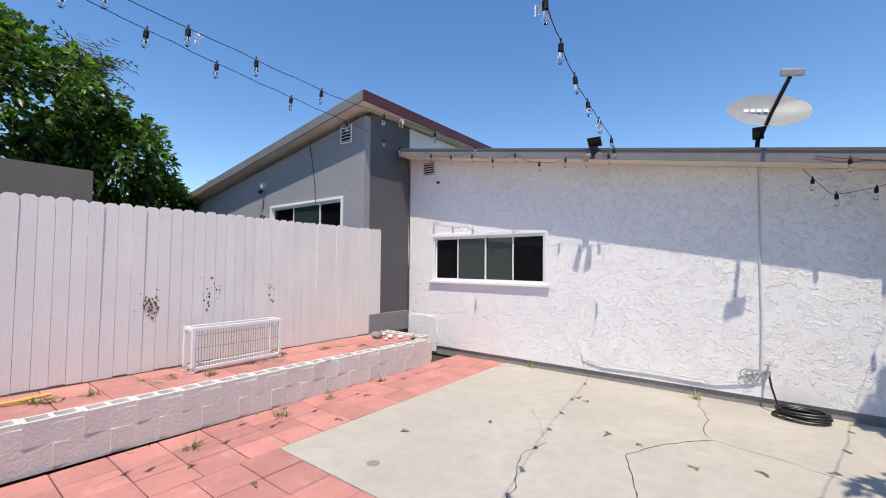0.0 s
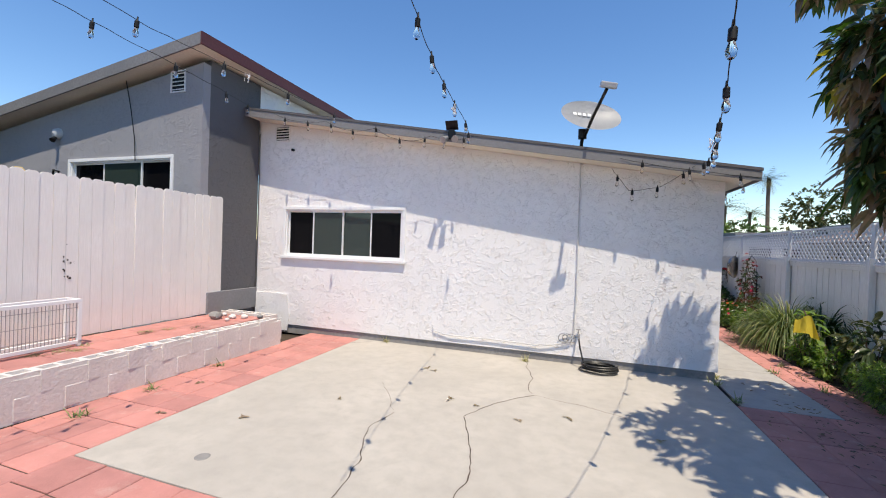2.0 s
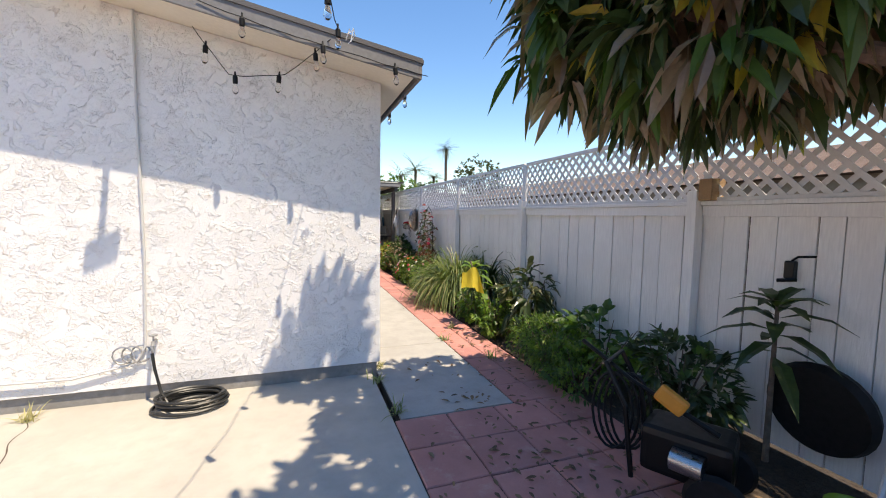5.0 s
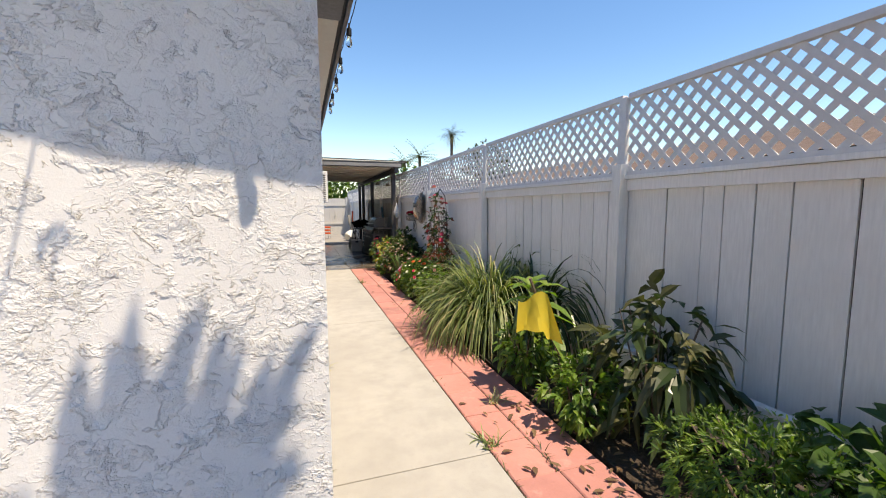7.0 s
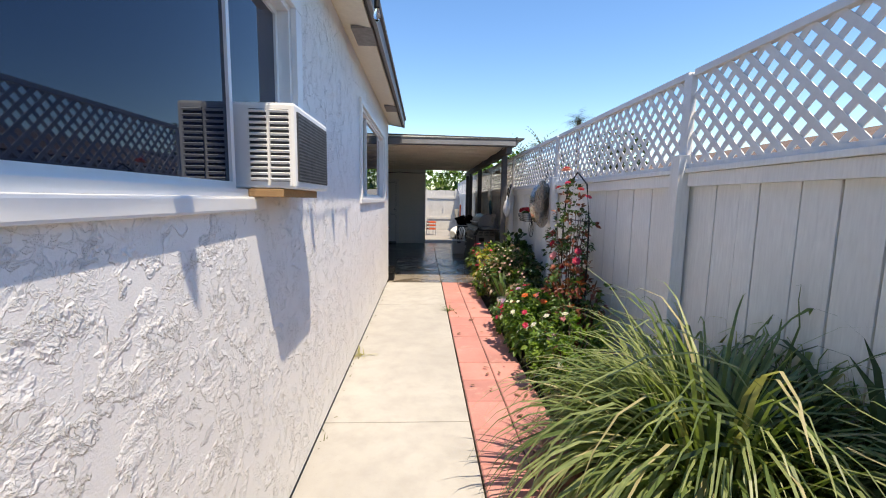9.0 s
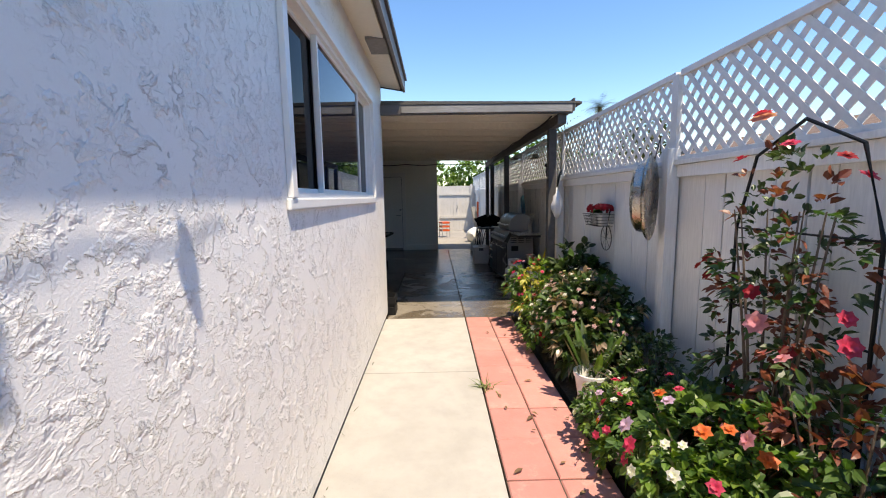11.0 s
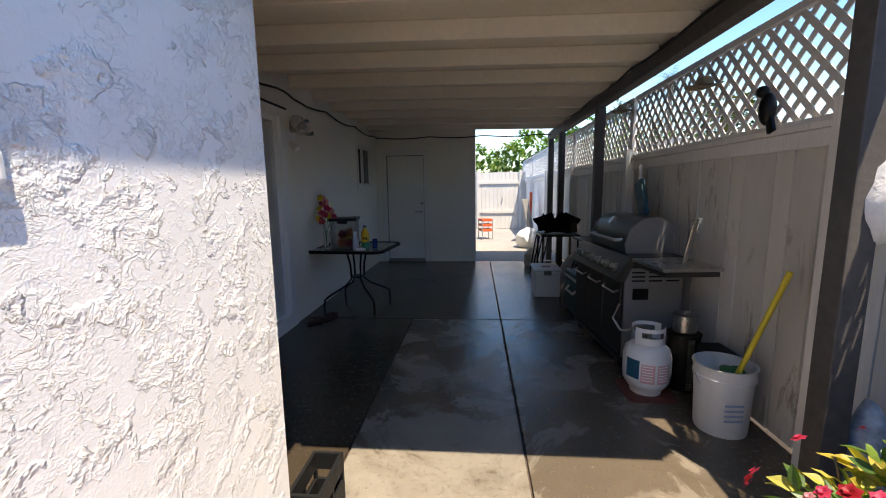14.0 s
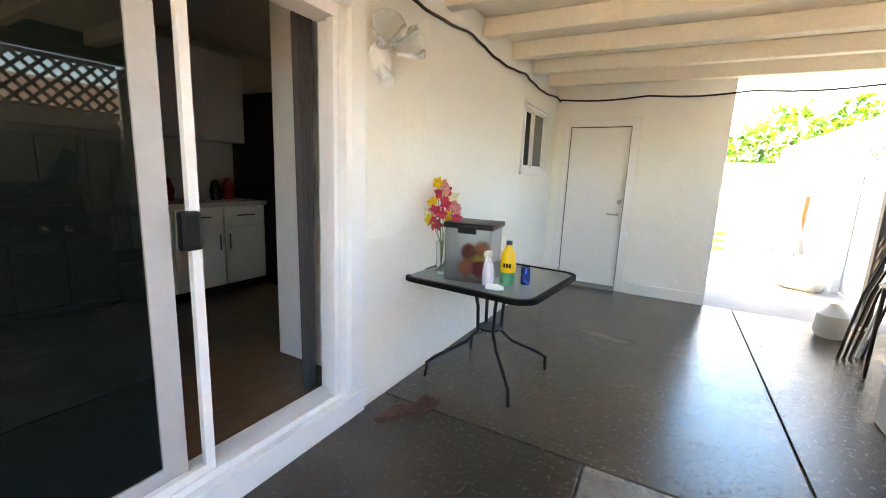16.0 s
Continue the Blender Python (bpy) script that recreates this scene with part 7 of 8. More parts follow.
for s in (0, 1):
    sd = thing("sandal", pose(1.00 + 0.10 * s, 18.22 + 0.16 * s, 0.0, 0, 0, 62 + 22 * s), "brown leather sandal lying on the wet concrete", "sandal", "pair of sandals")
    bm = bm_new()
    prism(bm, [(0.13 * math.cos(a), (0.045 + 0.008 * math.cos(a)) * math.sin(a)) for a in np.linspace(0, 6.28, 19)[:-1]], "z", 0.002, 0.022)
    part("sole", bm, surface("brown_sole", (0.085, 0.03, 0.018, 1), 0.7, 0.2, bump=0) if s == 0 else bpy.data.materials["brown_sole"], sd)
    bm = bm_new()
    for sg in (-1, 1):
        tube(bm, [(0.07, 0.0, 0.022), (0.04, sg * 0.03, 0.05), (-0.01, sg * 0.047, 0.022)], 0.007, 5)
    part("strap", bm, bpy.data.materials["brown_sole"], sd)

# ---- the grill ----
gr = thing("gas_grill", pose(3.83, 17.18, 0, 0, 0, 5), "stainless steel gas grill with a closed lid and side shelf", "grill")
GREY_STEEL = surface("grey_side_steel", (0.24, 0.24, 0.245, 1), 0.45, 0.08, metal=0.3, stretch=(1, 1, 12), bump=0)
DARK_STEEL = surface("dark_grill_steel", (0.075, 0.073, 0.07, 1), 0.34, 0.06, 2.0, 160.0, metal=0.75, bump=0)
bm = bm_new()
box(bm, 0.02, 0.0, 0.10, 0.46, 0.02, 0.80, 0.004)
sp_ = part("side_panel", bm, GREY_STEEL, gr, "grey steel side panel")
bm = bm_new()
box(bm, 0.08, -0.006, 0.56, 0.20, -0.001, 0.645, 0.002)
part("grip_opening", bm, BLACK_METAL, sp_, "black hand opening")
for r_ in range(3):
    for c in range(3):
        bm = bm_new()
        box(bm, 0.07 + 0.13 * c, -0.004, 0.70 + 0.032 * r_, 0.17 + 0.13 * c, -0.001, 0.712 + 0.032 * r_)
        part("vent_slot", bm, BLACK_METAL, sp_)
bm = bm_new()
box(bm, 0.02, 1.05, 0.10, 0.46, 1.07, 0.80, 0.004)
part("side_panel", bm, GREY_STEEL, gr)
bm = bm_new()
box(bm, 0.44, 0.021, 0.10, 0.46, 1.049, 0.80)
part("back_panel", bm, DARK_STEEL, gr)
bm = bm_new()
box(bm, 0.0, 0.0, 0.06, 0.46, 1.07, 0.10, 0.006)
part("base_shelf", bm, DARK_STEEL, gr)
for k in range(3):
    bm = bm_new()
    box(bm, 0.0, 0.025 + 0.345 * k, 0.115, 0.018, 0.36 + 0.345 * k, 0.69, 0.003)
    d_ = part("cabinet_door", bm, DARK_STEEL, gr, "dark steel cabinet door")
    bm = bm_new()
    tube(bm, [(0.0, 0.06 + 0.345 * k, 0.62), (-0.03, 0.09 + 0.345 * k, 0.60), (-0.03, 0.29 + 0.345 * k, 0.60), (0.0, 0.32 + 0.345 * k, 0.62)], 0.008, 6)
    part("handle", bm, STEEL, d_, smooth=True)
bm = bm_new()
prism(bm, [(-0.05, 0.71), (0.02, 0.70), (0.10, 0.88), (0.06, 0.885)], "y", 0.0, 1.07)
cp = part("control_panel", bm, DARK_STEEL, gr, "slanted steel control panel")
for k in range(6):
    y = 0.12 + 0.16 * k
    bm = bm_new()
    lathe(bm, [(0.034, 0), (0.034, 0.012), (0.024, 0.016), (0.022, 0.045), (0.0, 0.047)], 16, pose(-0.005, y, 0.79, 0, -65, 0))
    part("knob", bm, STEEL, cp, "bright control knob", smooth=True)
bm = bm_new()
box(bm, 0.06, 0.02, 0.80, 0.48, 1.05, 0.885, 0.008)
part("firebox", bm, DARK_STEEL, gr)
bm = bm_new()
prof = [(0.10, 0.886), (0.09, 0.96), (0.13, 1.08), (0.22, 1.16), (0.34, 1.18), (0.46, 1.12), (0.48, 0.886)]
prism(bm, prof, "y", 0.19, 0.90)
bmesh.ops.bevel(bm, geom=list(bm.edges), offset=0.012, segments=2, affect='EDGES')
lid = part("lid", bm, DARK_STEEL, gr, "domed steel lid", smooth=True)
for sy in (0.175, 0.90):
    bm = bm_new()
    prism(bm, [(x_, z_) if i not in (1, 2) else (x_ - 0.006, z_) for i, (x_, z_) in enumerate(prof)], "y", sy, sy + 0.014)
    part("lid_end", bm, GREY_STEEL, lid, "bare steel lid end")
bm = bm_new()
tube(bm, [(0.10, 0.27, 0.99), (0.05, 0.27, 0.985), (0.05, 0.82, 0.985), (0.10, 0.82, 0.99)], 0.013, 8)
part("lid_handle", bm, STEEL, lid, "bright bar handle", smooth=True)
bm = bm_new()
lathe(bm, [(0.04, 0), (0.04, 0.02), (0, 0.022)], 16, pose(0.145, 0.55, 1.12, 0, -50, 0))
part("thermometer", bm, STEEL, lid)
bm = bm_new()
box(bm, 0.06, -0.44, 0.86, 0.46, -0.002, 0.885, 0.008)
part("side_shelf", bm, STEEL, gr, "steel side shelf")
bm = bm_new()
box(bm, 0.08, -0.43, 0.825, 0.44, -0.004, 0.858, 0.003)
part("shelf_apron", bm, DARK_STEEL, gr, "dark steel apron under the shelf")
bm = bm_new()
box(bm, 0.06, 1.072, 0.86, 0.46, 1.40, 0.885, 0.008)
part("side_shelf", bm, DARK_STEEL, gr)
for sx in (0.05, 0.41):
    for sy in (0.06, 1.0):
        bm = bm_new()
        lathe(bm, [(0.012, -0.012), (0.03, -0.012), (0.03, 0.012), (0.012, 0.012)], 14, pose(sx, sy, 0.03, 90, 0, 0), True)
        part("caster", bm, BLACK_RUBBER, gr)
bm = bm_new()
tube(bm, [(0.0, 0.03, 0.52), (-0.06, 0.0, 0.42), (-0.02, -0.05, 0.34), (0.0, -0.12, 0.36), (0.04, -0.24, 0.45)], 0.009, 6)
part("gas_hose", bm, GALV, gr, "thin gas hose", smooth=True)
for i in range(5):
    bm = bm_new()
    rod(bm, (0.32 + 0.02 * i, -0.30 + 0.03 * i, 0.886), (0.34 + 0.022 * i, -0.36 + 0.02 * i, 1.16), 0.006)
    obox(bm, (0.035, 0.006, 0.08), pose(0.34 + 0.022 * i, -0.36 + 0.02 * i, 1.16, 10, 0, 20 * i))
    t = tagged(part("grill_tool", bm, STEEL, m=pose(3.80, 17.20, 0)), "steel grilling tool standing on the shelf", "utensil", "grill tools")

# propane tank, bucket, bins
pt = thing("propane_tank", pose(3.90, 16.84, 0.012), "white propane tank with printed labels on a red tray", "propane tank")
bm = bm_new()
lathe(bm, [(0.10, 0.0), (0.105, 0.03), (0.12, 0.045), (0.148, 0.09), (0.153, 0.15), (0.153, 0.26), (0.14, 0.31), (0.10, 0.345), (0.05, 0.36), (0, 0.362)], 28)
part("body", bm, surface("white_tank_paint", (0.75, 0.75, 0.74, 1), 0.35, 0.05, bump=0), pt, smooth=True)
bm = bm_new()
for a0, a1, zl, zh in ((20, 160, 0.35, 0.40), (20, 45, 0.40, 0.44), (135, 160, 0.40, 0.44), (20, 160, 0.44, 0.465), (200, 340, 0.35, 0.40), (200, 225, 0.40, 0.44), (315, 340, 0.40, 0.44), (200, 340, 0.44, 0.465)):
    n_ = 10
    qs = [[bm.verts.new((r * math.cos(radians(a0 + (a1 - a0) * i / n_)), r * math.sin(radians(a0 + (a1 - a0) * i / n_)), z)) for i in range(n_ + 1)] for r, z in ((0.105, zl), (0.105, zh), (0.099, zh), (0.099, zl))]
    for a, b in zip(qs, qs[1:] + qs[:1]):
        for i in range(n_):
            bm.faces.new((a[i], a[i + 1], b[i + 1], b[i]))
part("collar", bm, bpy.data.materials["white_tank_paint"], pt, "white steel collar")
bm = bm_new()
rod(bm, (0, 0, 0.36), (0, 0, 0.42), 0.022)
rod(bm, (0, 0, 0.40), (-0.06, -0.02, 0.40), 0.018)
part("valve", bm, GALV, pt, smooth=True)
for a0, a1, zl, zh, m_, lab in ((196, 232, 0.13, 0.26, surface("teal_label", (0.01, 0.09, 0.16, 1), 0.4, 0.1, bump=0), "dark teal label"), (236, 268, 0.11, 0.24, surface("pink_label", (0.78, 0.45, 0.42, 1), 0.5, 0.15, 30, 120, 0), "pink printed warning label"), (274, 306, 0.11, 0.24, None, "pink printed warning label")):
    bm = bm_new()
    n_ = 8
    ring = [[bm.verts.new((0.1545 * math.cos(radians(a0 + (a1 - a0) * i / n_)), 0.1545 * math.sin(radians(a0 + (a1 - a0) * i / n_)), z)) for i in range(n_ + 1)] for z in (zl, zh)]
    for i in range(n_):
        bm.faces.new((ring[0][i], ring[0][i + 1], ring[1][i + 1], ring[1][i]))
    lb_ = part("tank_label", bm, m_ or bpy.data.materials["pink_label"], pt, lab)
    if "pink" in lab:
        for r_ in range(6):
            bm = bm_new()
            zc = zl + 0.018 + 0.019 * r_
            ring = [[bm.verts.new((0.1552 * math.cos(radians(a0 + 3 + (a1 - a0 - 8) * i / n_)), 0.1552 * math.sin(radians(a0 + 3 + (a1 - a0 - 8) * i / n_)), z)) for i in range(n_ + 1)] for z in (zc, zc + 0.006)]
            for i in range(n_):
                bm.faces.new((ring[0][i], ring[0][i + 1], ring[1][i + 1], ring[1][i]))
            part("print_bar", bm, DECAL, lb_)
bm = bm_new()
prism(bm, [(x * 1.0, y) for x, y in rounded(0.05, h=0.165)], "z", 0.0, 0.011)
tagged(part("red_tray", bm, surface("dull_red_tray", (0.16, 0.04, 0.025, 1), 0.7, 0.2), m=pose(3.90, 16.84, 0)), "dull red tray under the propane tank", "tray")


def bucket(name, x, y, r, h, mat_, label, rz=0):
    t = thing(name, pose(x, y, 0.002, 0, 0, rz), label, "bucket")
    bm = bm_new()
    lathe(bm, [(r * 0.86, 0.0), (r * 0.88, 0.01), (r * 0.97, h * 0.8), (r * 1.03, h * 0.81), (r * 1.03, h * 0.84), (r, h * 0.85), (r * 1.0, h * 0.97), (r * 1.05, h * 0.98), (r * 1.05, h), (r * 0.96, h), (r * 0.85, 0.02), (0, 0.02)], 28)
    part("pail", bm, mat_, t, smooth=True)
    bm = bm_new()
    tube(bm, [(r * 1.04 * math.cos(a), r * 1.04 * math.sin(a) * 0.4 - r * 0.9 * abs(math.sin(a)), h * 0.85 - 0.12 * math.sin(a)) for a in np.linspace(0, math.pi, 12)], 0.004, 5)
    part("bail", bm, GALV, t)
    return t


BUCKET_WHITE = surface("white_bucket_plastic", (0.72, 0.71, 0.68, 1), 0.45, 0.08, bump=0)
bk1 = bucket("bucket", 4.16, 16.42, 0.155, 0.40, BUCKET_WHITE, "white plastic bucket with rags beside the grill")
bm = bm_new()
for i in range(4):
    obox(bm, (0.10, 0.002, 0.012), pose(-0.02, -0.152, 0.12 + 0.03 * i, 0, 0, 0))
part("print", bm, surface("faded_blue_print", (0.30, 0.38, 0.55, 1), 0.6, 0.1, bump=0), bk1, "faded blue printed bars")
bm = bm_new()
bmesh.ops.create_icosphere(bm, subdivisions=3, radius=0.085, matrix=Matrix.Translation((0.04, -0.03, 0)))
for v in bm.verts:
    v.co += v.normal * 0.05 * noise.noise(v.co * 14)
    v.co.z *= 0.45
tagged(part("green_rag", bm, surface("green_rag", (0.05, 0.20, 0.09, 1), 0.9, 0.2), smooth=True, m=pose(4.16, 16.42, 0.35)), "green rag stuffed in the bucket", "rag")
bm = bm_new()
rod(bm, (4.14, 16.36, 0.2), (4.30, 16.20, 0.98), 0.014)
tagged(part("yellow_stick", bm, surface("yellow_handle", (0.72, 0.55, 0.04, 1), 0.5, 0.08, bump=0)), "yellow tool handle standing in the bucket", "handle")
tc = thing("steel_can", pose(4.18, 16.93, 0.0), "tall steel kitchen bin with a metal pot on top", "bin")
bm = bm_new()
lathe(bm, [(0.10, 0), (0.105, 0.01), (0.105, 0.38), (0.11, 0.385), (0.11, 0.40), (0.0, 0.405)], 22)
part("bin_body", bm, BLACK_METAL, tc, smooth=True)
bm = bm_new()
box(bm, -0.02, -0.112, 0.02, 0.02, -0.104, 0.38)
part("steel_strip", bm, STEEL, tc)
bm = bm_new()
lathe(bm, [(0.065, 0.0), (0.075, 0.01), (0.078, 0.12), (0.083, 0.125), (0.078, 0.128), (0.07, 0.02), (0, 0.015)], 22)
tagged(part("metal_pot", bm, STEEL, smooth=True, m=pose(4.18, 16.93, 0.406)), "small steel pot on the bin", "pot")
bm = bm_new()
box(bm, 4.22, 16.55, 0.0, 4.38, 16.86, 0.36, 0.02)
tagged(part("black_box", bm, BLACK_RUBBER), "black plastic box against the fence", "box")
# teal folded umbrella or mat leaning behind the grill
bm = bm_new()
obox(bm, (0.05, 0.16, 0.36), pose(4.30, 18.12, 1.30, -24, 0, 0), 0.02)
obox(bm, (0.03, 0.10, 0.20), pose(4.29, 18.0, 1.12, -34, 0, 0), 0.012)
tagged(part("teal_bag", bm, surface("teal_fabric", (0.03, 0.13, 0.20, 1), 0.6, 0.2)), "teal and clear plastic bag hanging on the fence", "bag")
bm = bm_new()
rod(bm, (4.28, 18.0, 0.0), (4.34, 18.3, 1.62), 0.018)
tagged(part("pole", bm, surface("pale_pole", (0.6, 0.6, 0.6, 1), 0.5, 0.05, bump=0)), "pale pole leaning on the fence", "pole")

# cooler, storage bin, folded chairs
co = thing("cooler", pose(3.99, 18.62, 0.0, 0, 0, 3), "dark teal ice cooler with a grey-banded lid", "cooler")
TEAL = surface("teal_plastic", (0.012, 0.085, 0.105, 1), 0.4, 0.1, bump=0)
bm = bm_new()
box(bm, -0.19, -0.32, 0.0, 0.19, 0.32, 0.38, 0.03)
part("body", bm, TEAL, co)
bm = bm_new()
box(bm, -0.20, -0.33, 0.382, 0.20, 0.33, 0.405, 0.008)
part("band", bm, VINYL, co, "pale band")
bm = bm_new()
box(bm, -0.195, -0.325, 0.406, 0.195, 0.325, 0.47, 0.025)
part("lid", bm, TEAL, co)
bm = bm_new()
tube(bm, [(-0.195, -0.15, 0.30), (-0.23, -0.13, 0.26), (-0.23, 0.13, 0.26), (-0.195, 0.15, 0.30)], 0.012, 6)
part("handle", bm, VINYL, co)
bn = thing("storage_bin", pose(3.65, 19.545, 0.0, 0, 0, -2) @ Matrix.Diagonal((0.82, 1, 1, 1)), "grey-white plastic storage bin with a clear lid", "storage bin")
BIN = surface("grey_white_plastic", (0.55, 0.56, 0.58, 1), 0.4, 0.04, bump=0)
bm = bm_new()
box(bm, -0.20, -0.22, 0.0, 0.20, 0.22, 0.33, 0.02)
part("body", bm, BIN, bn)
bm = bm_new()
box(bm, -0.215, -0.235, 0.331, 0.215, 0.235, 0.37, 0.012)
part("lid", bm, BIN, bn)
bm = bm_new()
box(bm, -0.06, -0.245, 0.295, 0.06, -0.236, 0.35, 0.004)
part("latch", bm, FASCIA, bn, "dark latch")
bm = bm_new()
box(bm, -0.06, -0.08, 0.371, 0.06, -0.02, 0.378)
part("grip", bm, FASCIA, bn, "dark grip recess")


def folded_chair(x, y, rz, lean, mat_, label, size=1.0):
    t = thing("folded_chair", pose(x, y, 0.0, 0, lean, rz) @ Matrix.Scale(size, 4), label, "chair", "folded chairs by the fence")
    for s in (-1, 1):
        bm = bm_new()
        tube(bm, [(0, s * 0.23, 0.0), (0.02, s * 0.23, 0.45), (0.0, s * 0.22, 0.9)], 0.013, 7)
        part("leg", bm, BLACK_METAL, t, smooth=True)
        bm = bm_new()
        tube(bm, [(0.07, s * 0.20, 0.0), (0.05, s * 0.20, 0.62)], 0.012, 7)
        part("leg", bm, BLACK_METAL, t, smooth=True)
    bm = bm_new()
    obox(bm, (0.03, 0.44, 0.40), pose(0.035, 0, 0.38, 0, 2, 0), 0.012)
    part("seat", bm, mat_, t)
    if mat_ is BLACK_RUBBER:
        for z in (0.64, 0.90):
            bm = bm_new()
            obox(bm, (0.025, 0.44, 0.05), pose(0.0, 0, z), 0.008)
            part("back_rail", bm, mat_, t)
        for k in range(6):
            bm = bm_new()
            obox(bm, (0.014, 0.026, 0.21), pose(0.0, -0.165 + 0.066 * k, 0.77), 0.004)
            part("back_slat", bm, mat_, t)
    else:
        bm = bm_new()
        obox(bm, (0.025, 0.44, 0.24), pose(0.0, 0, 0.78), 0.012)
        part("backrest", bm, mat_, t)


TEAL_PAD = surface("grey_green_pad", (0.12, 0.19, 0.19, 1), 0.8, 0.1)
folded_chair(3.84, 19.16, 12, 20, TEAL_PAD, "small folded chair with a grey-green padded seat", 0.76)
folded_chair(4.10, 19.30, 0, 14, BLACK_RUBBER, "folded black chair leaning by the fence")
folded_chair(4.22, 19.55, 0, 8, BLACK_RUBBER, "folded black chair leaning by the fence")
bm = bm_new()
lathe(bm, [(0.0, -0.26), (0.05, -0.255), (0.07, -0.2), (0.075, 0.0), (0.07, 0.2), (0.05, 0.255), (0.0, 0.26)], 18)
for v in bm.verts:
    v.co += Vector((noise.noise(v.co * 9), noise.noise(v.co * 9 + Vector((4, 0, 0))), 0)) * 0.02
tagged(part("rolled_cushion", bm, surface("pale_grey_cloth", (0.45, 0.44, 0.43, 1), 0.85, 0.1), smooth=True, m=pose(3.93, 19.62, 0.30, 28, 22, 0)), "pale grey rolled cushion leaning between the bin and chairs", "cushion")
st = thing("side_table", pose(3.95, 20.35, 0.0), "small black metal side table holding a black umbrella", "table")
bm = bm_new()
box(bm, -0.28, -0.28, 0.70, 0.28, 0.28, 0.725, 0.006)
part("tabletop", bm, BLACK_METAL, st)
for sx in (-1, 1):
    for sy in (-1, 1):
        bm = bm_new()
        rod(bm, (sx * 0.25, sy * 0.25, 0), (sx * 0.25, sy * 0.25, 0.70), 0.014)
        part("leg", bm, BLACK_METAL, st)
BLACK_CLOTH = surface("black_cloth", (0.006, 0.006, 0.007, 1), 0.95, 0.2, bump=0, spec=0.1)
um = thing("folded_umbrella", pose(3.95, 20.35, 0.728), "heap of folded black umbrella cloth", "umbrella")
for k in range(5):
    bm = bm_new()
    a = k * 1.3
    vs_ = [bm.verts.new(v) for v in ((0, 0, 0.02), (0.30 * math.cos(a), 0.26 * math.sin(a), 0.02), (0.36 * math.cos(a + 0.5), 0.3 * math.sin(a + 0.5), 0.22), (0.10 * math.cos(a + 0.9), 0.1 * math.sin(a + 0.9), 0.32))]
    bm.faces.new((vs_[0], vs_[1], vs_[2])), bm.faces.new((vs_[0], vs_[2], vs_[3]))
    bmesh.ops.subdivide_edges(bm, edges=list(bm.edges), cuts=3, use_grid_fill=True)
    for v in bm.verts:
        v.co += Vector((noise.noise(v.co * 9), noise.noise(v.co * 9 + Vector((4, 0, 0))), 0)) * 0.03
        v.co.z = max(v.co.z, 0.002)
    bmesh.ops.solidify(bm, geom=list(bm.faces), thickness=0.004)
    part("cloth", bm, BLACK_CLOTH, um)
# bent tubes standing in for dark metal chair frames
for i in range(5):
    bm = bm_new()
    tube(bm, [(3.62 + 0.05 * i, 20.9 + 0.04 * i, 0), (3.72 + 0.06 * i, 21.0 + 0.05 * i, 0.55), (3.86 + 0.06 * i, 21.1, 0.98)], 0.012, 6)
    tagged(part("tool_handle", bm, GALV if i == 3 else BLACK_METAL), "dark metal tube of a chair frame leaning in the corner", "tool", "tools by the fence")
bm = bm_new()
lathe(bm, [(0.10, 0), (0.13, 0.05), (0.12, 0.22), (0.05, 0.29), (0.03, 0.33), (0, 0.33)], 18)
tagged(part("white_jug", bm, BUCKET_WHITE, smooth=True, m=pose(3.72, 21.55, 0.0)), "white plastic jug on the floor", "jug")

# ---- fence ornaments ----
pan = thing("hanging_pan", pose(FENCE_X - 0.26, 13.42, 1.45, 0, 0, -36) @ Matrix.Diagonal((0.72, 0.95, 0.95, 1)), "round polished metal pan hung flat on the fence", "pan")
bm = bm_new()
lathe(bm, [(0.0, 0.0), (0.31, 0.0), (0.33, 0.012), (0.325, 0.03), (0.30, 0.05), (0.27, 0.055), (0.262, 0.13), (0.22, 0.165), (0.0, 0.175)], 40, pose(0.10, 0, 0, 0, -90, 0))
part("pan", bm, surface("brushed_bronze_steel", (0.50, 0.44, 0.38, 1), 0.28, 0.15, metal=1.0, bump=0), pan, smooth=True)
bm = bm_new()
tube(bm, [(0.1, 0, 0.28), (0.14, 0.02, 0.45), (0.15, 0, 0.36)], 0.006, 5)
part("hook", bm, BLACK_METAL, pan)
bp = thing("bicycle_planter", pose(FENCE_X - 0.045, 14.51, 0.93) @ Matrix.Scale(0.75, 4), "wire bicycle-shaped wall planter with two pots", "planter")
bm = bm_new()
pts = [(-0.02, 0.17 * math.cos(a), 0.15 + 0.17 * math.sin(a)) for a in np.linspace(0, 6.28, 26)]
tube(bm, pts, 0.006, 5)
wheel = part("wheel", bm, BLACK_METAL, bp, smooth=True)
for k in range(8):
    a = k * math.pi / 4
    bm = bm_new()
    rod(bm, (-0.02, 0, 0.15), (-0.02, 0.17 * math.cos(a), 0.15 + 0.17 * math.sin(a)), 0.0025, seg=4)
    part("spoke", bm, BLACK_METAL, wheel)
bm = bm_new()
tube(bm, [(-0.02, 0, 0.15), (-0.02, -0.02, 0.35), (-0.03, -0.14, 0.54), (-0.06, -0.22, 0.55)], 0.009, 6)
part("frame", bm, BLACK_METAL, bp, smooth=True)
bm = bm_new()
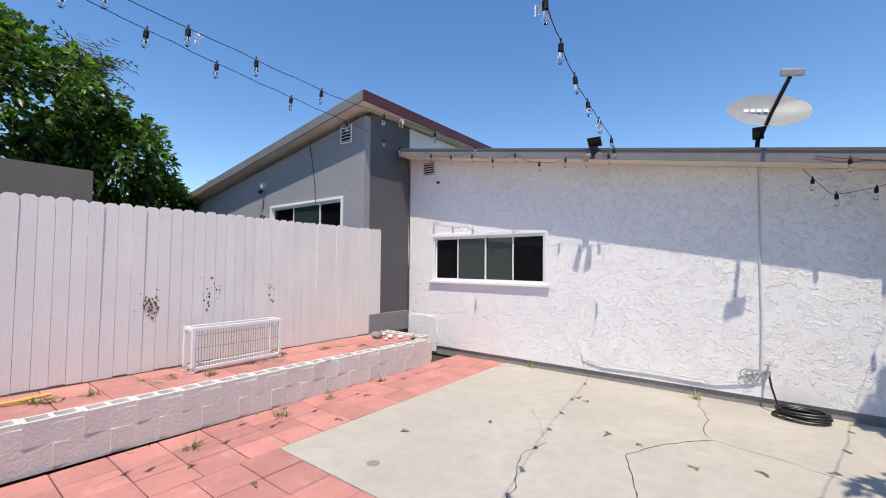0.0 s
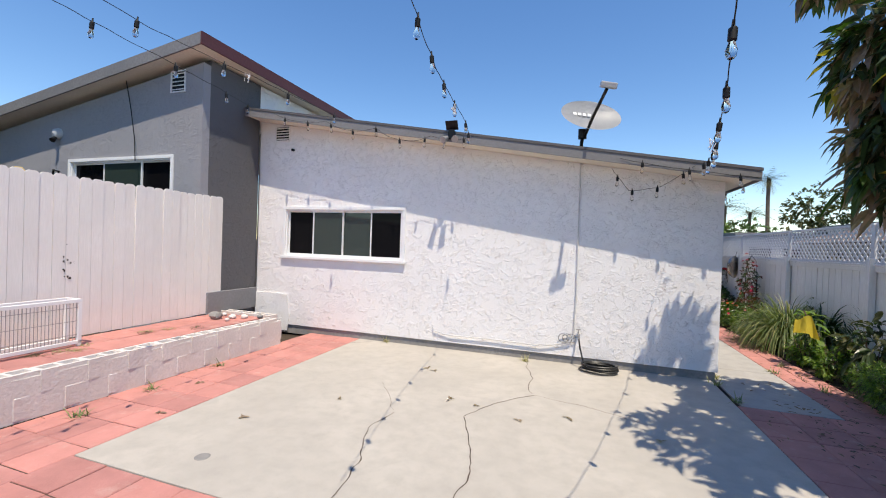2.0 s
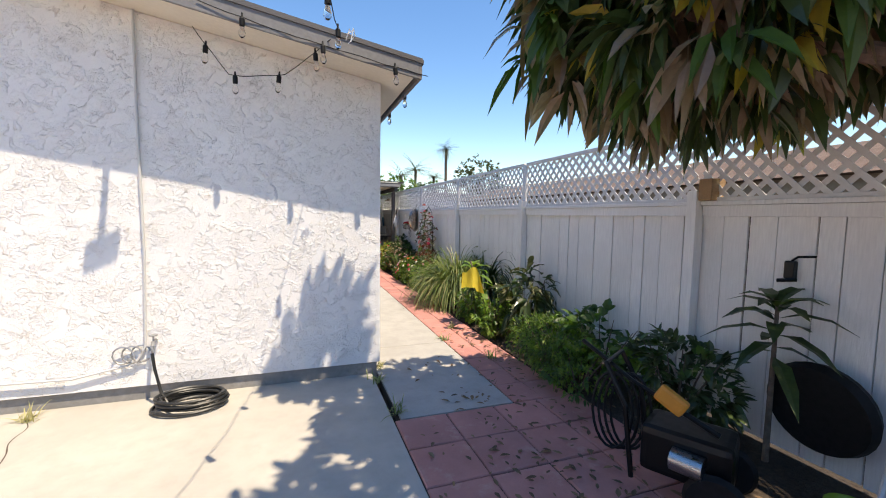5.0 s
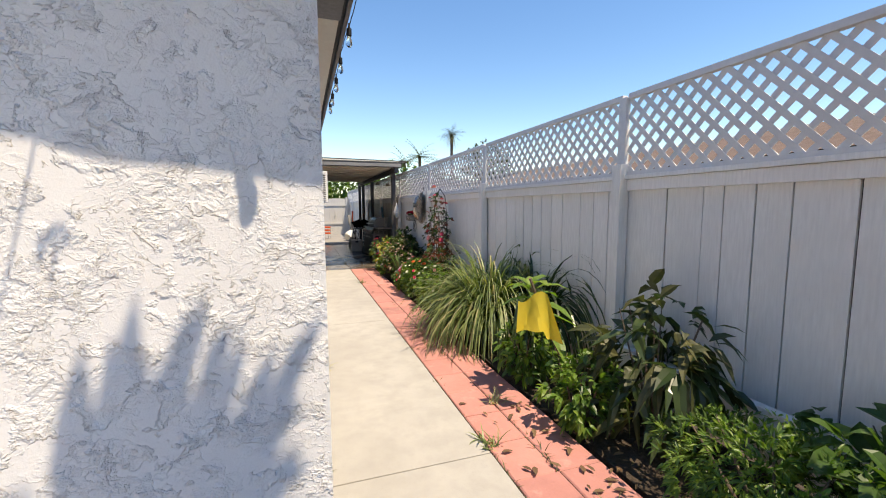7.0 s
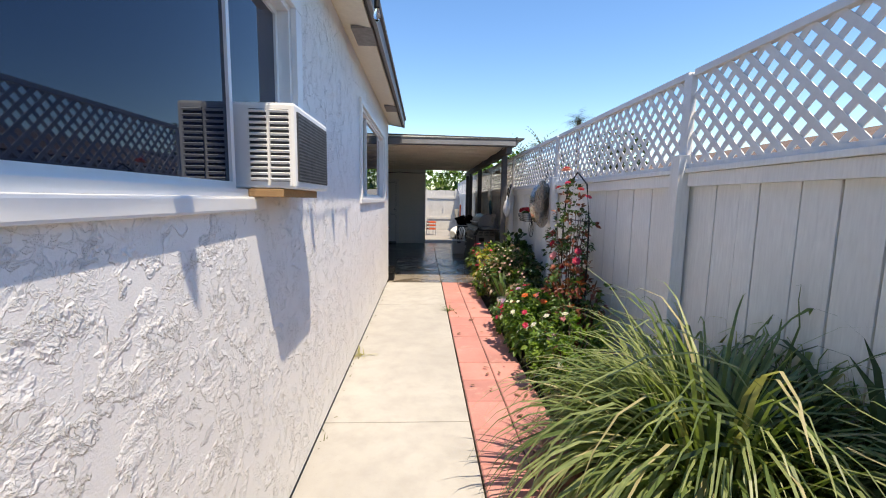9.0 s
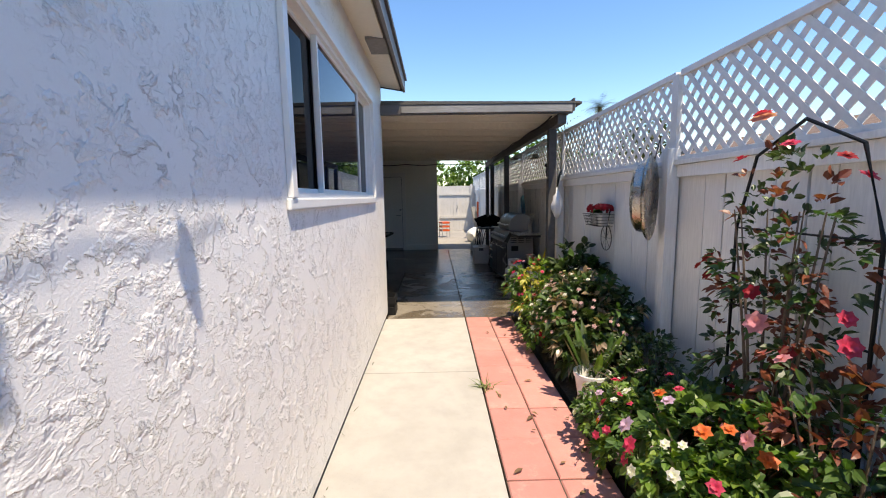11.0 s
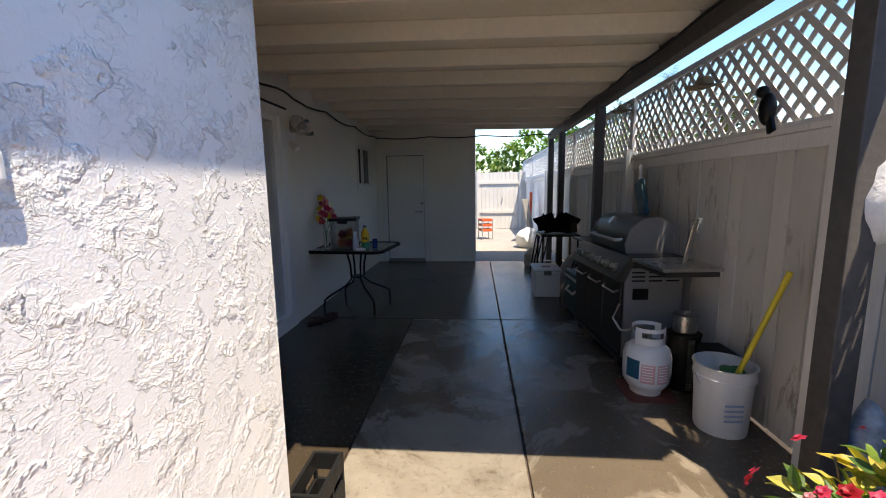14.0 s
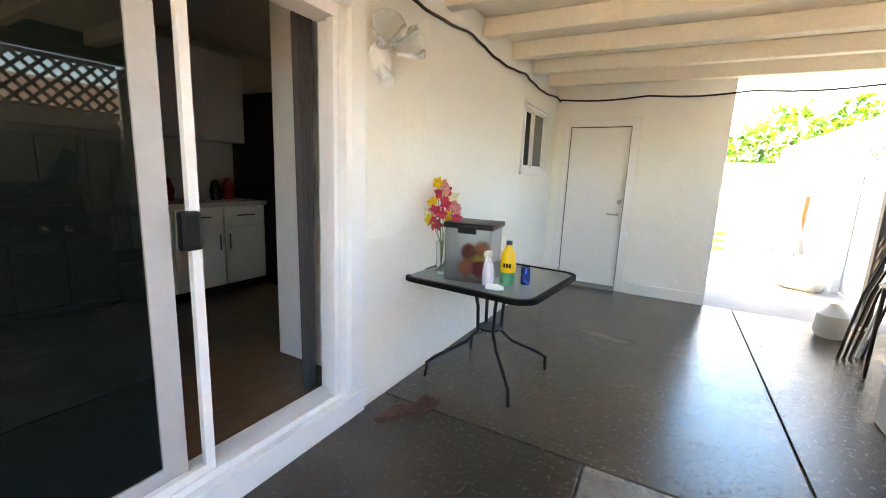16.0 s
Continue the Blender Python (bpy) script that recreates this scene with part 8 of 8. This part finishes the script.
for z in (0.32, 0.36, 0.40, 0.44, 0.475):
    k = (z - 0.32) * 0.25
    for a, b in (((-0.22 - k, -0.2 - k), (-0.22 - k, 0.2 + k)), ((-0.22 - k, 0.2 + k), (-0.02, 0.2 + k)), ((-0.22 - k, -0.2 - k), (-0.02, -0.2 - k))):
        rod(bm, (*a, z), (*b, z), 0.0025, seg=4)
for i in range(13):
    y = -0.2 + 0.4 * i / 12
    rod(bm, (-0.22, y, 0.32), (-0.26, y * 1.15, 0.475), 0.0022, seg=4)
    rod(bm, (-0.22, y, 0.32), (-0.02, y, 0.32), 0.0022, seg=4)
part("basket", bm, BLACK_METAL, bp, "black wire basket")
for s in (-1, 1):
    pot = thing("flower_pot", pose(FENCE_X - 0.135, 14.51 + 0.075 * s, 1.174) @ Matrix.Scale(0.8, 4), "grey pot of dark red flowers in the wire basket", "flower pot", "pots in the basket")
    bm = bm_new()
    lathe(bm, [(0.06, 0), (0.075, 0.13), (0.08, 0.13), (0.08, 0.15), (0.07, 0.15), (0.055, 0.02), (0, 0.02)], 18)
    part("pot", bm, GALV, pot, smooth=True)
    if s > 0:
        fo = Foliage()
        for i in range(40):
            fo.leaf(Vector((0, 0, 0.14)), rand_dir(0.1, 0.9), 0.11, 0.05, 0.4)
        part("foliage", fo.mesh(LEAF_MID), None, pot)
    for i in range(13):
        d = rand_dir(0.0, 1)
        part("flower", flower_mesh(RED, 0.055, 6), None, pot, m=Matrix.Translation((d.x * 0.12, d.y * 0.15, 0.19 + 0.06 * d.z)) @ d.to_track_quat('Z', 'Y').to_matrix().to_4x4())
bm = bm_new()
bmesh.ops.create_icosphere(bm, subdivisions=3, radius=0.1)
for v in bm.verts:
    v.co.z *= 1.7 if v.co.z < 0 else 2.2
    k = 1 - 0.55 * max(v.co.z, 0) / 0.22
    v.co.x *= k * 0.8
    v.co.y *= k
    v.co += v.normal * 0.022 * noise.noise(v.co * 22)
tagged(part("plastic_bag", bm, surface("white_plastic_film", (0.72, 0.72, 0.74, 1), 0.35, 0.08, 10, 60, 0.004), smooth=True, m=pose(FENCE_X - 0.22, 15.70, 1.36)), "knotted white plastic bag hanging by the post", "plastic bag")
bm = bm_new()
tube(bm, [(FENCE_X - 0.22, 15.70, 1.55), (FENCE_X - 0.19, 15.74, 1.72), (FENCE_X - 0.12, 15.86, 1.80), (FENCE_X - 0.08, 15.98, 1.76)], 0.009, 5)
tube(bm, [(FENCE_X - 0.10, 15.98, 1.76), (FENCE_X - 0.16, 15.94, 1.5), (FENCE_X - 0.12, 15.99, 1.25)], 0.012, 5)
tagged(part("bag_hook", bm, BLACK_METAL), "dark wire hook that holds the bag", "hook")
tr = thing("garden_trellis", pose(4.2, 12.12, 0), "dark iron arched trellis behind the roses", "trellis")
for s in (-1, 1):
    bm = bm_new()
    tube(bm, [(0.0, s * 0.35, 0), (0.0, s * 0.35, 1.3), (0.0, s * 0.25, 1.65), (0.0, 0, 1.78)], 0.008, 6)
    part("upright", bm, BLACK_METAL, tr, smooth=True)
for z in (0.5, 0.9, 1.3):
    bm = bm_new()
    rod(bm, (0, -0.35, z), (0, 0.35, z), 0.005, seg=5)
    part("cross_bar", bm, BLACK_METAL, tr)
for x, y, r, h, m_, lab in ((3.74, 13.14, 0.12, 0.24, BUCKET_WHITE, "white plastic flower pot in the bed"), (3.82, 12.93, 0.10, 0.18, BLACK_RUBBER, "small black nursery pot in the bed"), (3.88, 15.08, 0.19, 0.24, FOOTING, "grey clay pot under the croton"), (3.72, 14.52, 0.10, 0.18, RAW_WOOD, "small clay pot among the flowers")):
    bm = bm_new()
    lathe(bm, [(r * 0.7, 0), (r, h), (r * 1.08, h), (r * 1.08, h + 0.025), (r * 0.95, h + 0.025), (r * 0.65, 0.03), (0, 0.03)], 22)
    tagged(part("flower_pot", bm, m_, smooth=True, m=pose(x, y, -0.03)), lab, "flower pot")
# black bird ornament on the lattice, wrapped bundle by the post
bm = bm_new()
bmesh.ops.create_icosphere(bm, subdivisions=3, radius=0.06, matrix=pose(0, 0, 0) @ Matrix.Diagonal((0.7, 0.75, 1.5, 1)))
bmesh.ops.create_icosphere(bm, subdivisions=2, radius=0.034, matrix=pose(-0.02, 0.02, 0.095))
obox(bm, (0.02, 0.05, 0.09), pose(0.0, -0.035, -0.09, -20, 0, 0), 0.005)
rod(bm, (-0.02, 0.045, 0.095), (-0.03, 0.085, 0.09), 0.010, 0.002, 6)
tagged(part("bird_ornament", bm, BLACK_METAL, smooth=True, m=pose(FENCE_X - 0.10, 16.55, 1.83)), "black bird-shaped ornament perched on the fence ledge", "ornament")
bm = bm_new()
lathe(bm, [(0.09, 0), (0.11, 0.06), (0.12, 0.25), (0.105, 0.45), (0.06, 0.56), (0.03, 0.62), (0.0, 0.63)], 22)
for v in bm.verts:
    v.co += Vector((noise.noise(v.co * 11), noise.noise(v.co * 11 + Vector((4, 0, 0))), 0)) * 0.03
tagged(part("film_wrapped_roll", bm, surface("blue_white_film", (0.42, 0.52, 0.62, 1), 0.35, 0.4, 9, 30, 0.006), smooth=True, m=pose(FENCE_X - 0.13, 15.72, -0.01) @ Matrix.Diagonal((0.7, 0.7, 0.9, 1))), "blue and white plastic-wrapped roll standing by the post", "roll")
rush = thing("bronze_grass", pose(4.05, 12.70, 0), "fine bronze grass clump under the roses", "grass clump")
fo = Foliage()
for i in range(130):
    a = random.uniform(0, 2 * math.pi)
    fo.blade((math.cos(a) * 0.09, math.sin(a) * 0.16, -0.03), (math.cos(a) * 0.45, math.sin(a) * 0.6, 1), random.uniform(0.3, 0.6), 0.006, random.uniform(0.5, 1.8), 6)
part("foliage", fo.mesh(LEAF_BROWN), None, rush)
# black crate by the house corner
bc = thing("plastic_crate", pose(2.05, 15.57, 0.0), "black plastic crate at the corner of the house", "crate")
bm = bm_new()
box(bm, -0.07, -0.12, 0.0, 0.07, 0.16, 0.02)
part("base", bm, BLACK_RUBBER, bc)
for q in ((-0.07, -0.12, 0.07, -0.105), (-0.07, 0.145, 0.07, 0.16), (-0.07, -0.105, -0.055, 0.145), (0.055, -0.105, 0.07, 0.145)):
    for z0, z1, nm in ((0.02, 0.10, "lower_side"), (0.15, 0.23, "rim")):
        bm = bm_new()
        box(bm, q[0], q[1], z0, q[2], q[3], z1)
        part(nm, bm, BLACK_RUBBER, bc)
for x in (-0.0625, 0.0625):
    for y in (-0.112, 0.02, 0.152):
        bm = bm_new()
        box(bm, x - 0.0075, y - 0.008, 0.1, x + 0.0075, y + 0.008, 0.15)
        part("strut", bm, BLACK_RUBBER, bc)
# straw hats hooked on the lattice
STRAW = surface("weathered_straw", (0.40, 0.31, 0.20, 1), 0.85, 0.25, 8, 120, 0.002, stretch=(1, 1, 6))
STRAW_BAND = surface("dark_hat_band", (0.03, 0.028, 0.03, 1), 0.8, 0.1, bump=0)
for x, y, z in ((4.285, 17.12, 2.075), (4.285, 18.72, 2.20)):
    hat = thing("straw_hat", pose(x, y, z, 3, -6, 0) @ Matrix.Scale(0.62, 4), "small weathered tan straw hat hooked on the lattice", "hat", "hats on the lattice")
    bm = bm_new()
    lathe(bm, [(0.19, 0.022), (0.185, 0.026), (0.14, 0.004), (0.095, 0.0), (0.088, 0.05), (0.075, 0.10), (0.045, 0.118), (0.0, 0.112), (0.0, 0.106), (0.042, 0.111), (0.07, 0.096), (0.082, 0.05), (0.088, -0.004), (0.14, -0.002), (0.19, 0.020)], 28)
    for v in bm.verts:
        v.co.z += 0.018 * math.cos(2 * math.atan2(v.co.y, v.co.x)) * (v.co.x ** 2 + v.co.y ** 2) / 0.036
    part("straw", bm, STRAW, hat, smooth=True)
    bm = bm_new()
    lathe(bm, [(0.0965, 0.004), (0.0925, 0.026), (0.0895, 0.026), (0.0935, 0.004)], 28, close=True)
    part("band", bm, STRAW_BAND, hat, "dark hat band", smooth=True)
    bm = bm_new()
    tube(bm, [(0.0, 0.0, 0.108), (0.02, 0.0, 0.15), (0.10, 0.0, 0.14), (0.205, 0.0, 0.06)], 0.0025, 5)
    part("hook", bm, BLACK_METAL, hat, "thin wire hook")

# ---- yard beyond the patio ----
gate = thing("end_fence", Matrix(), "white plank fence with a gate at the yard's end", "fence", kind="structure")
bm = bm_new()
box(bm, -0.067, -0.01, 0.0, 0.067, 0.01, 1.95, 0.003)
EP = mesh_of(bm, END_PLANK)
for i in range(26):
    part("plank", EP, None, gate, m=pose(1.6 + 0.137 * i, 28.5, 0.0 + random.uniform(-0.01, 0.01)))
for z in (0.55, 1.55):
    bm = bm_new()
    box(bm, 2.8, 28.45, z, 4.2, 28.488, z + 0.09)
    part("gate_rail", bm, END_PLANK, gate)
bm = bm_new()
box(bm, 3.6, 28.44, 0.95, 3.63, 28.449, 1.1)
part("latch", bm, GALV, gate)
for x in (2.78, 4.24):
    bm = bm_new()
    box(bm, x - 0.05, 28.43, 0.0, x + 0.05, 28.489, 2.02, 0.005)
    part("gate_post", bm, END_PLANK, gate)
wg = thing("red_wagon", pose(2.98, 25.6, 0.0, 0, 0, 20), "orange-red step stool cart on the concrete", "cart")
ORED = surface("orange_red_plastic", (0.62, 0.10, 0.03, 1), 0.45, 0.08, bump=0)
for z in (0.22, 0.36, 0.50):
    bm = bm_new()
    box(bm, -0.16, -0.16, z, 0.16, 0.16, z + 0.07, 0.01)
    part("tray", bm, ORED, wg)
for sx in (-1, 1):
    for sy in (-1, 1):
        bm = bm_new()
        rod(bm, (sx * 0.15, sy * 0.15, 0), (sx * 0.15, sy * 0.15, 0.56), 0.012)
        part("leg", bm, GALV, wg)
bm = bm_new()
obox(bm, (0.55, 0.05, 1.1), pose(4.1, 25.0, 0.58, -12, 0, 70), 0.02)
tagged(part("leaning_panel", bm, FOOTING), "grey panel leaning against the fence", "panel")
bm = bm_new()
obox(bm, (0.06, 0.16, 1.3), pose(4.2, 25.5, 0.65, 8, 0, 0), 0.01)
tagged(part("orange_board", bm, ORED), "orange board leaning against the fence", "board")
bm = bm_new()
bmesh.ops.create_icosphere(bm, subdivisions=3, radius=0.3)
for v in bm.verts:
    v.co += v.normal * 0.07 * noise.noise(v.co * 5)
    v.co.z = max(v.co.z * 0.9, -0.2)
tagged(part("white_sack", bm, BUCKET_WHITE, smooth=True, m=pose(3.98, 23.9, 0.2)), "full white plastic sack on the concrete", "sack")

# plain wall that closes the yard behind
bm = bm_new()
box(bm, -6.2, -3.2, -0.1, FENCE_X + 0.1, -3.05, 1.9)
structure("wall_yard_south", bm, WHITE_STUCCO, "plain white yard wall", "wall")

# ---- neighbour beyond the fence ----
nb = thing("neighbour_house", pose(14.0, 10.0, 0), "low tan house with a brown roof beyond the fence", "house")
bm = bm_new()
box(bm, -3.0, -16, -0.1, 3.0, 16, 2.5)
part("wall", bm, surface("tan_stucco", (0.45, 0.38, 0.30, 1), 0.9, 0.1), nb)
bm = bm_new()
prism(bm, [(-3.5, 2.45), (3.5, 2.45), (0.0, 3.5)], "y", -16.4, 16.4)
part("roof", bm, surface("brown_shingle", (0.20, 0.13, 0.095, 1), 0.9, 0.3, 3, 40, 0.01), nb)
for y in (-12, -7, -2, 3, 8, 13):
    bm = bm_new()
    box(bm, -3.03, y - 0.6, 1.1, -3.001, y + 0.6, 2.1)
    part("window", bm, PANE_DARK, nb)
for x, y, w_, d_, h_ in ((13.0, 34.0, 6.0, 5.0, 3.0), (24.0, 40.0, 8.0, 6.0, 4.2)):
    b2 = thing("far_house", pose(x, y, 0), "pale flat-roofed house beyond the gardens", "house")
    bm = bm_new()
    box(bm, -w_ / 2, -d_ / 2, -0.1, w_ / 2, d_ / 2, h_)
    part("wall", bm, WHITE_PLANK, b2)
    bm = bm_new()
    box(bm, -w_ / 2 - 0.3, -d_ / 2 - 0.3, h_ + 0.001, w_ / 2 + 0.3, d_ / 2 + 0.3, h_ + 0.25)
    part("roof", bm, FASCIA_LIGHT, b2)
    for k in range(3):
        bm = bm_new()
        box(bm, -w_ / 2 + 0.6 + k * w_ / 3.2, -d_ / 2 - 0.03, h_ - 1.9, -w_ / 2 + 1.8 + k * w_ / 3.2, -d_ / 2 - 0.001, h_ - 0.7)
        part("window", bm, PANE_DARK, b2)

# ---- paving laid piece by piece ----
paving("pavers_left", -4.72, -3.655, -0.8, FY + 0.02, 3, 19)
paving("pavers_front", -3.655, 1.955, -0.8, 2.265, 14, 8)
paving("pavers_right", 1.962, 2.38, 2.0, 3.72, 1, 4)
paving("pavers_bed", 1.962, 3.62, 3.72, 5.775, 4, 5)
paving("pavers_path", 2.995, 3.56, 5.78, 15.29, 2, 26)
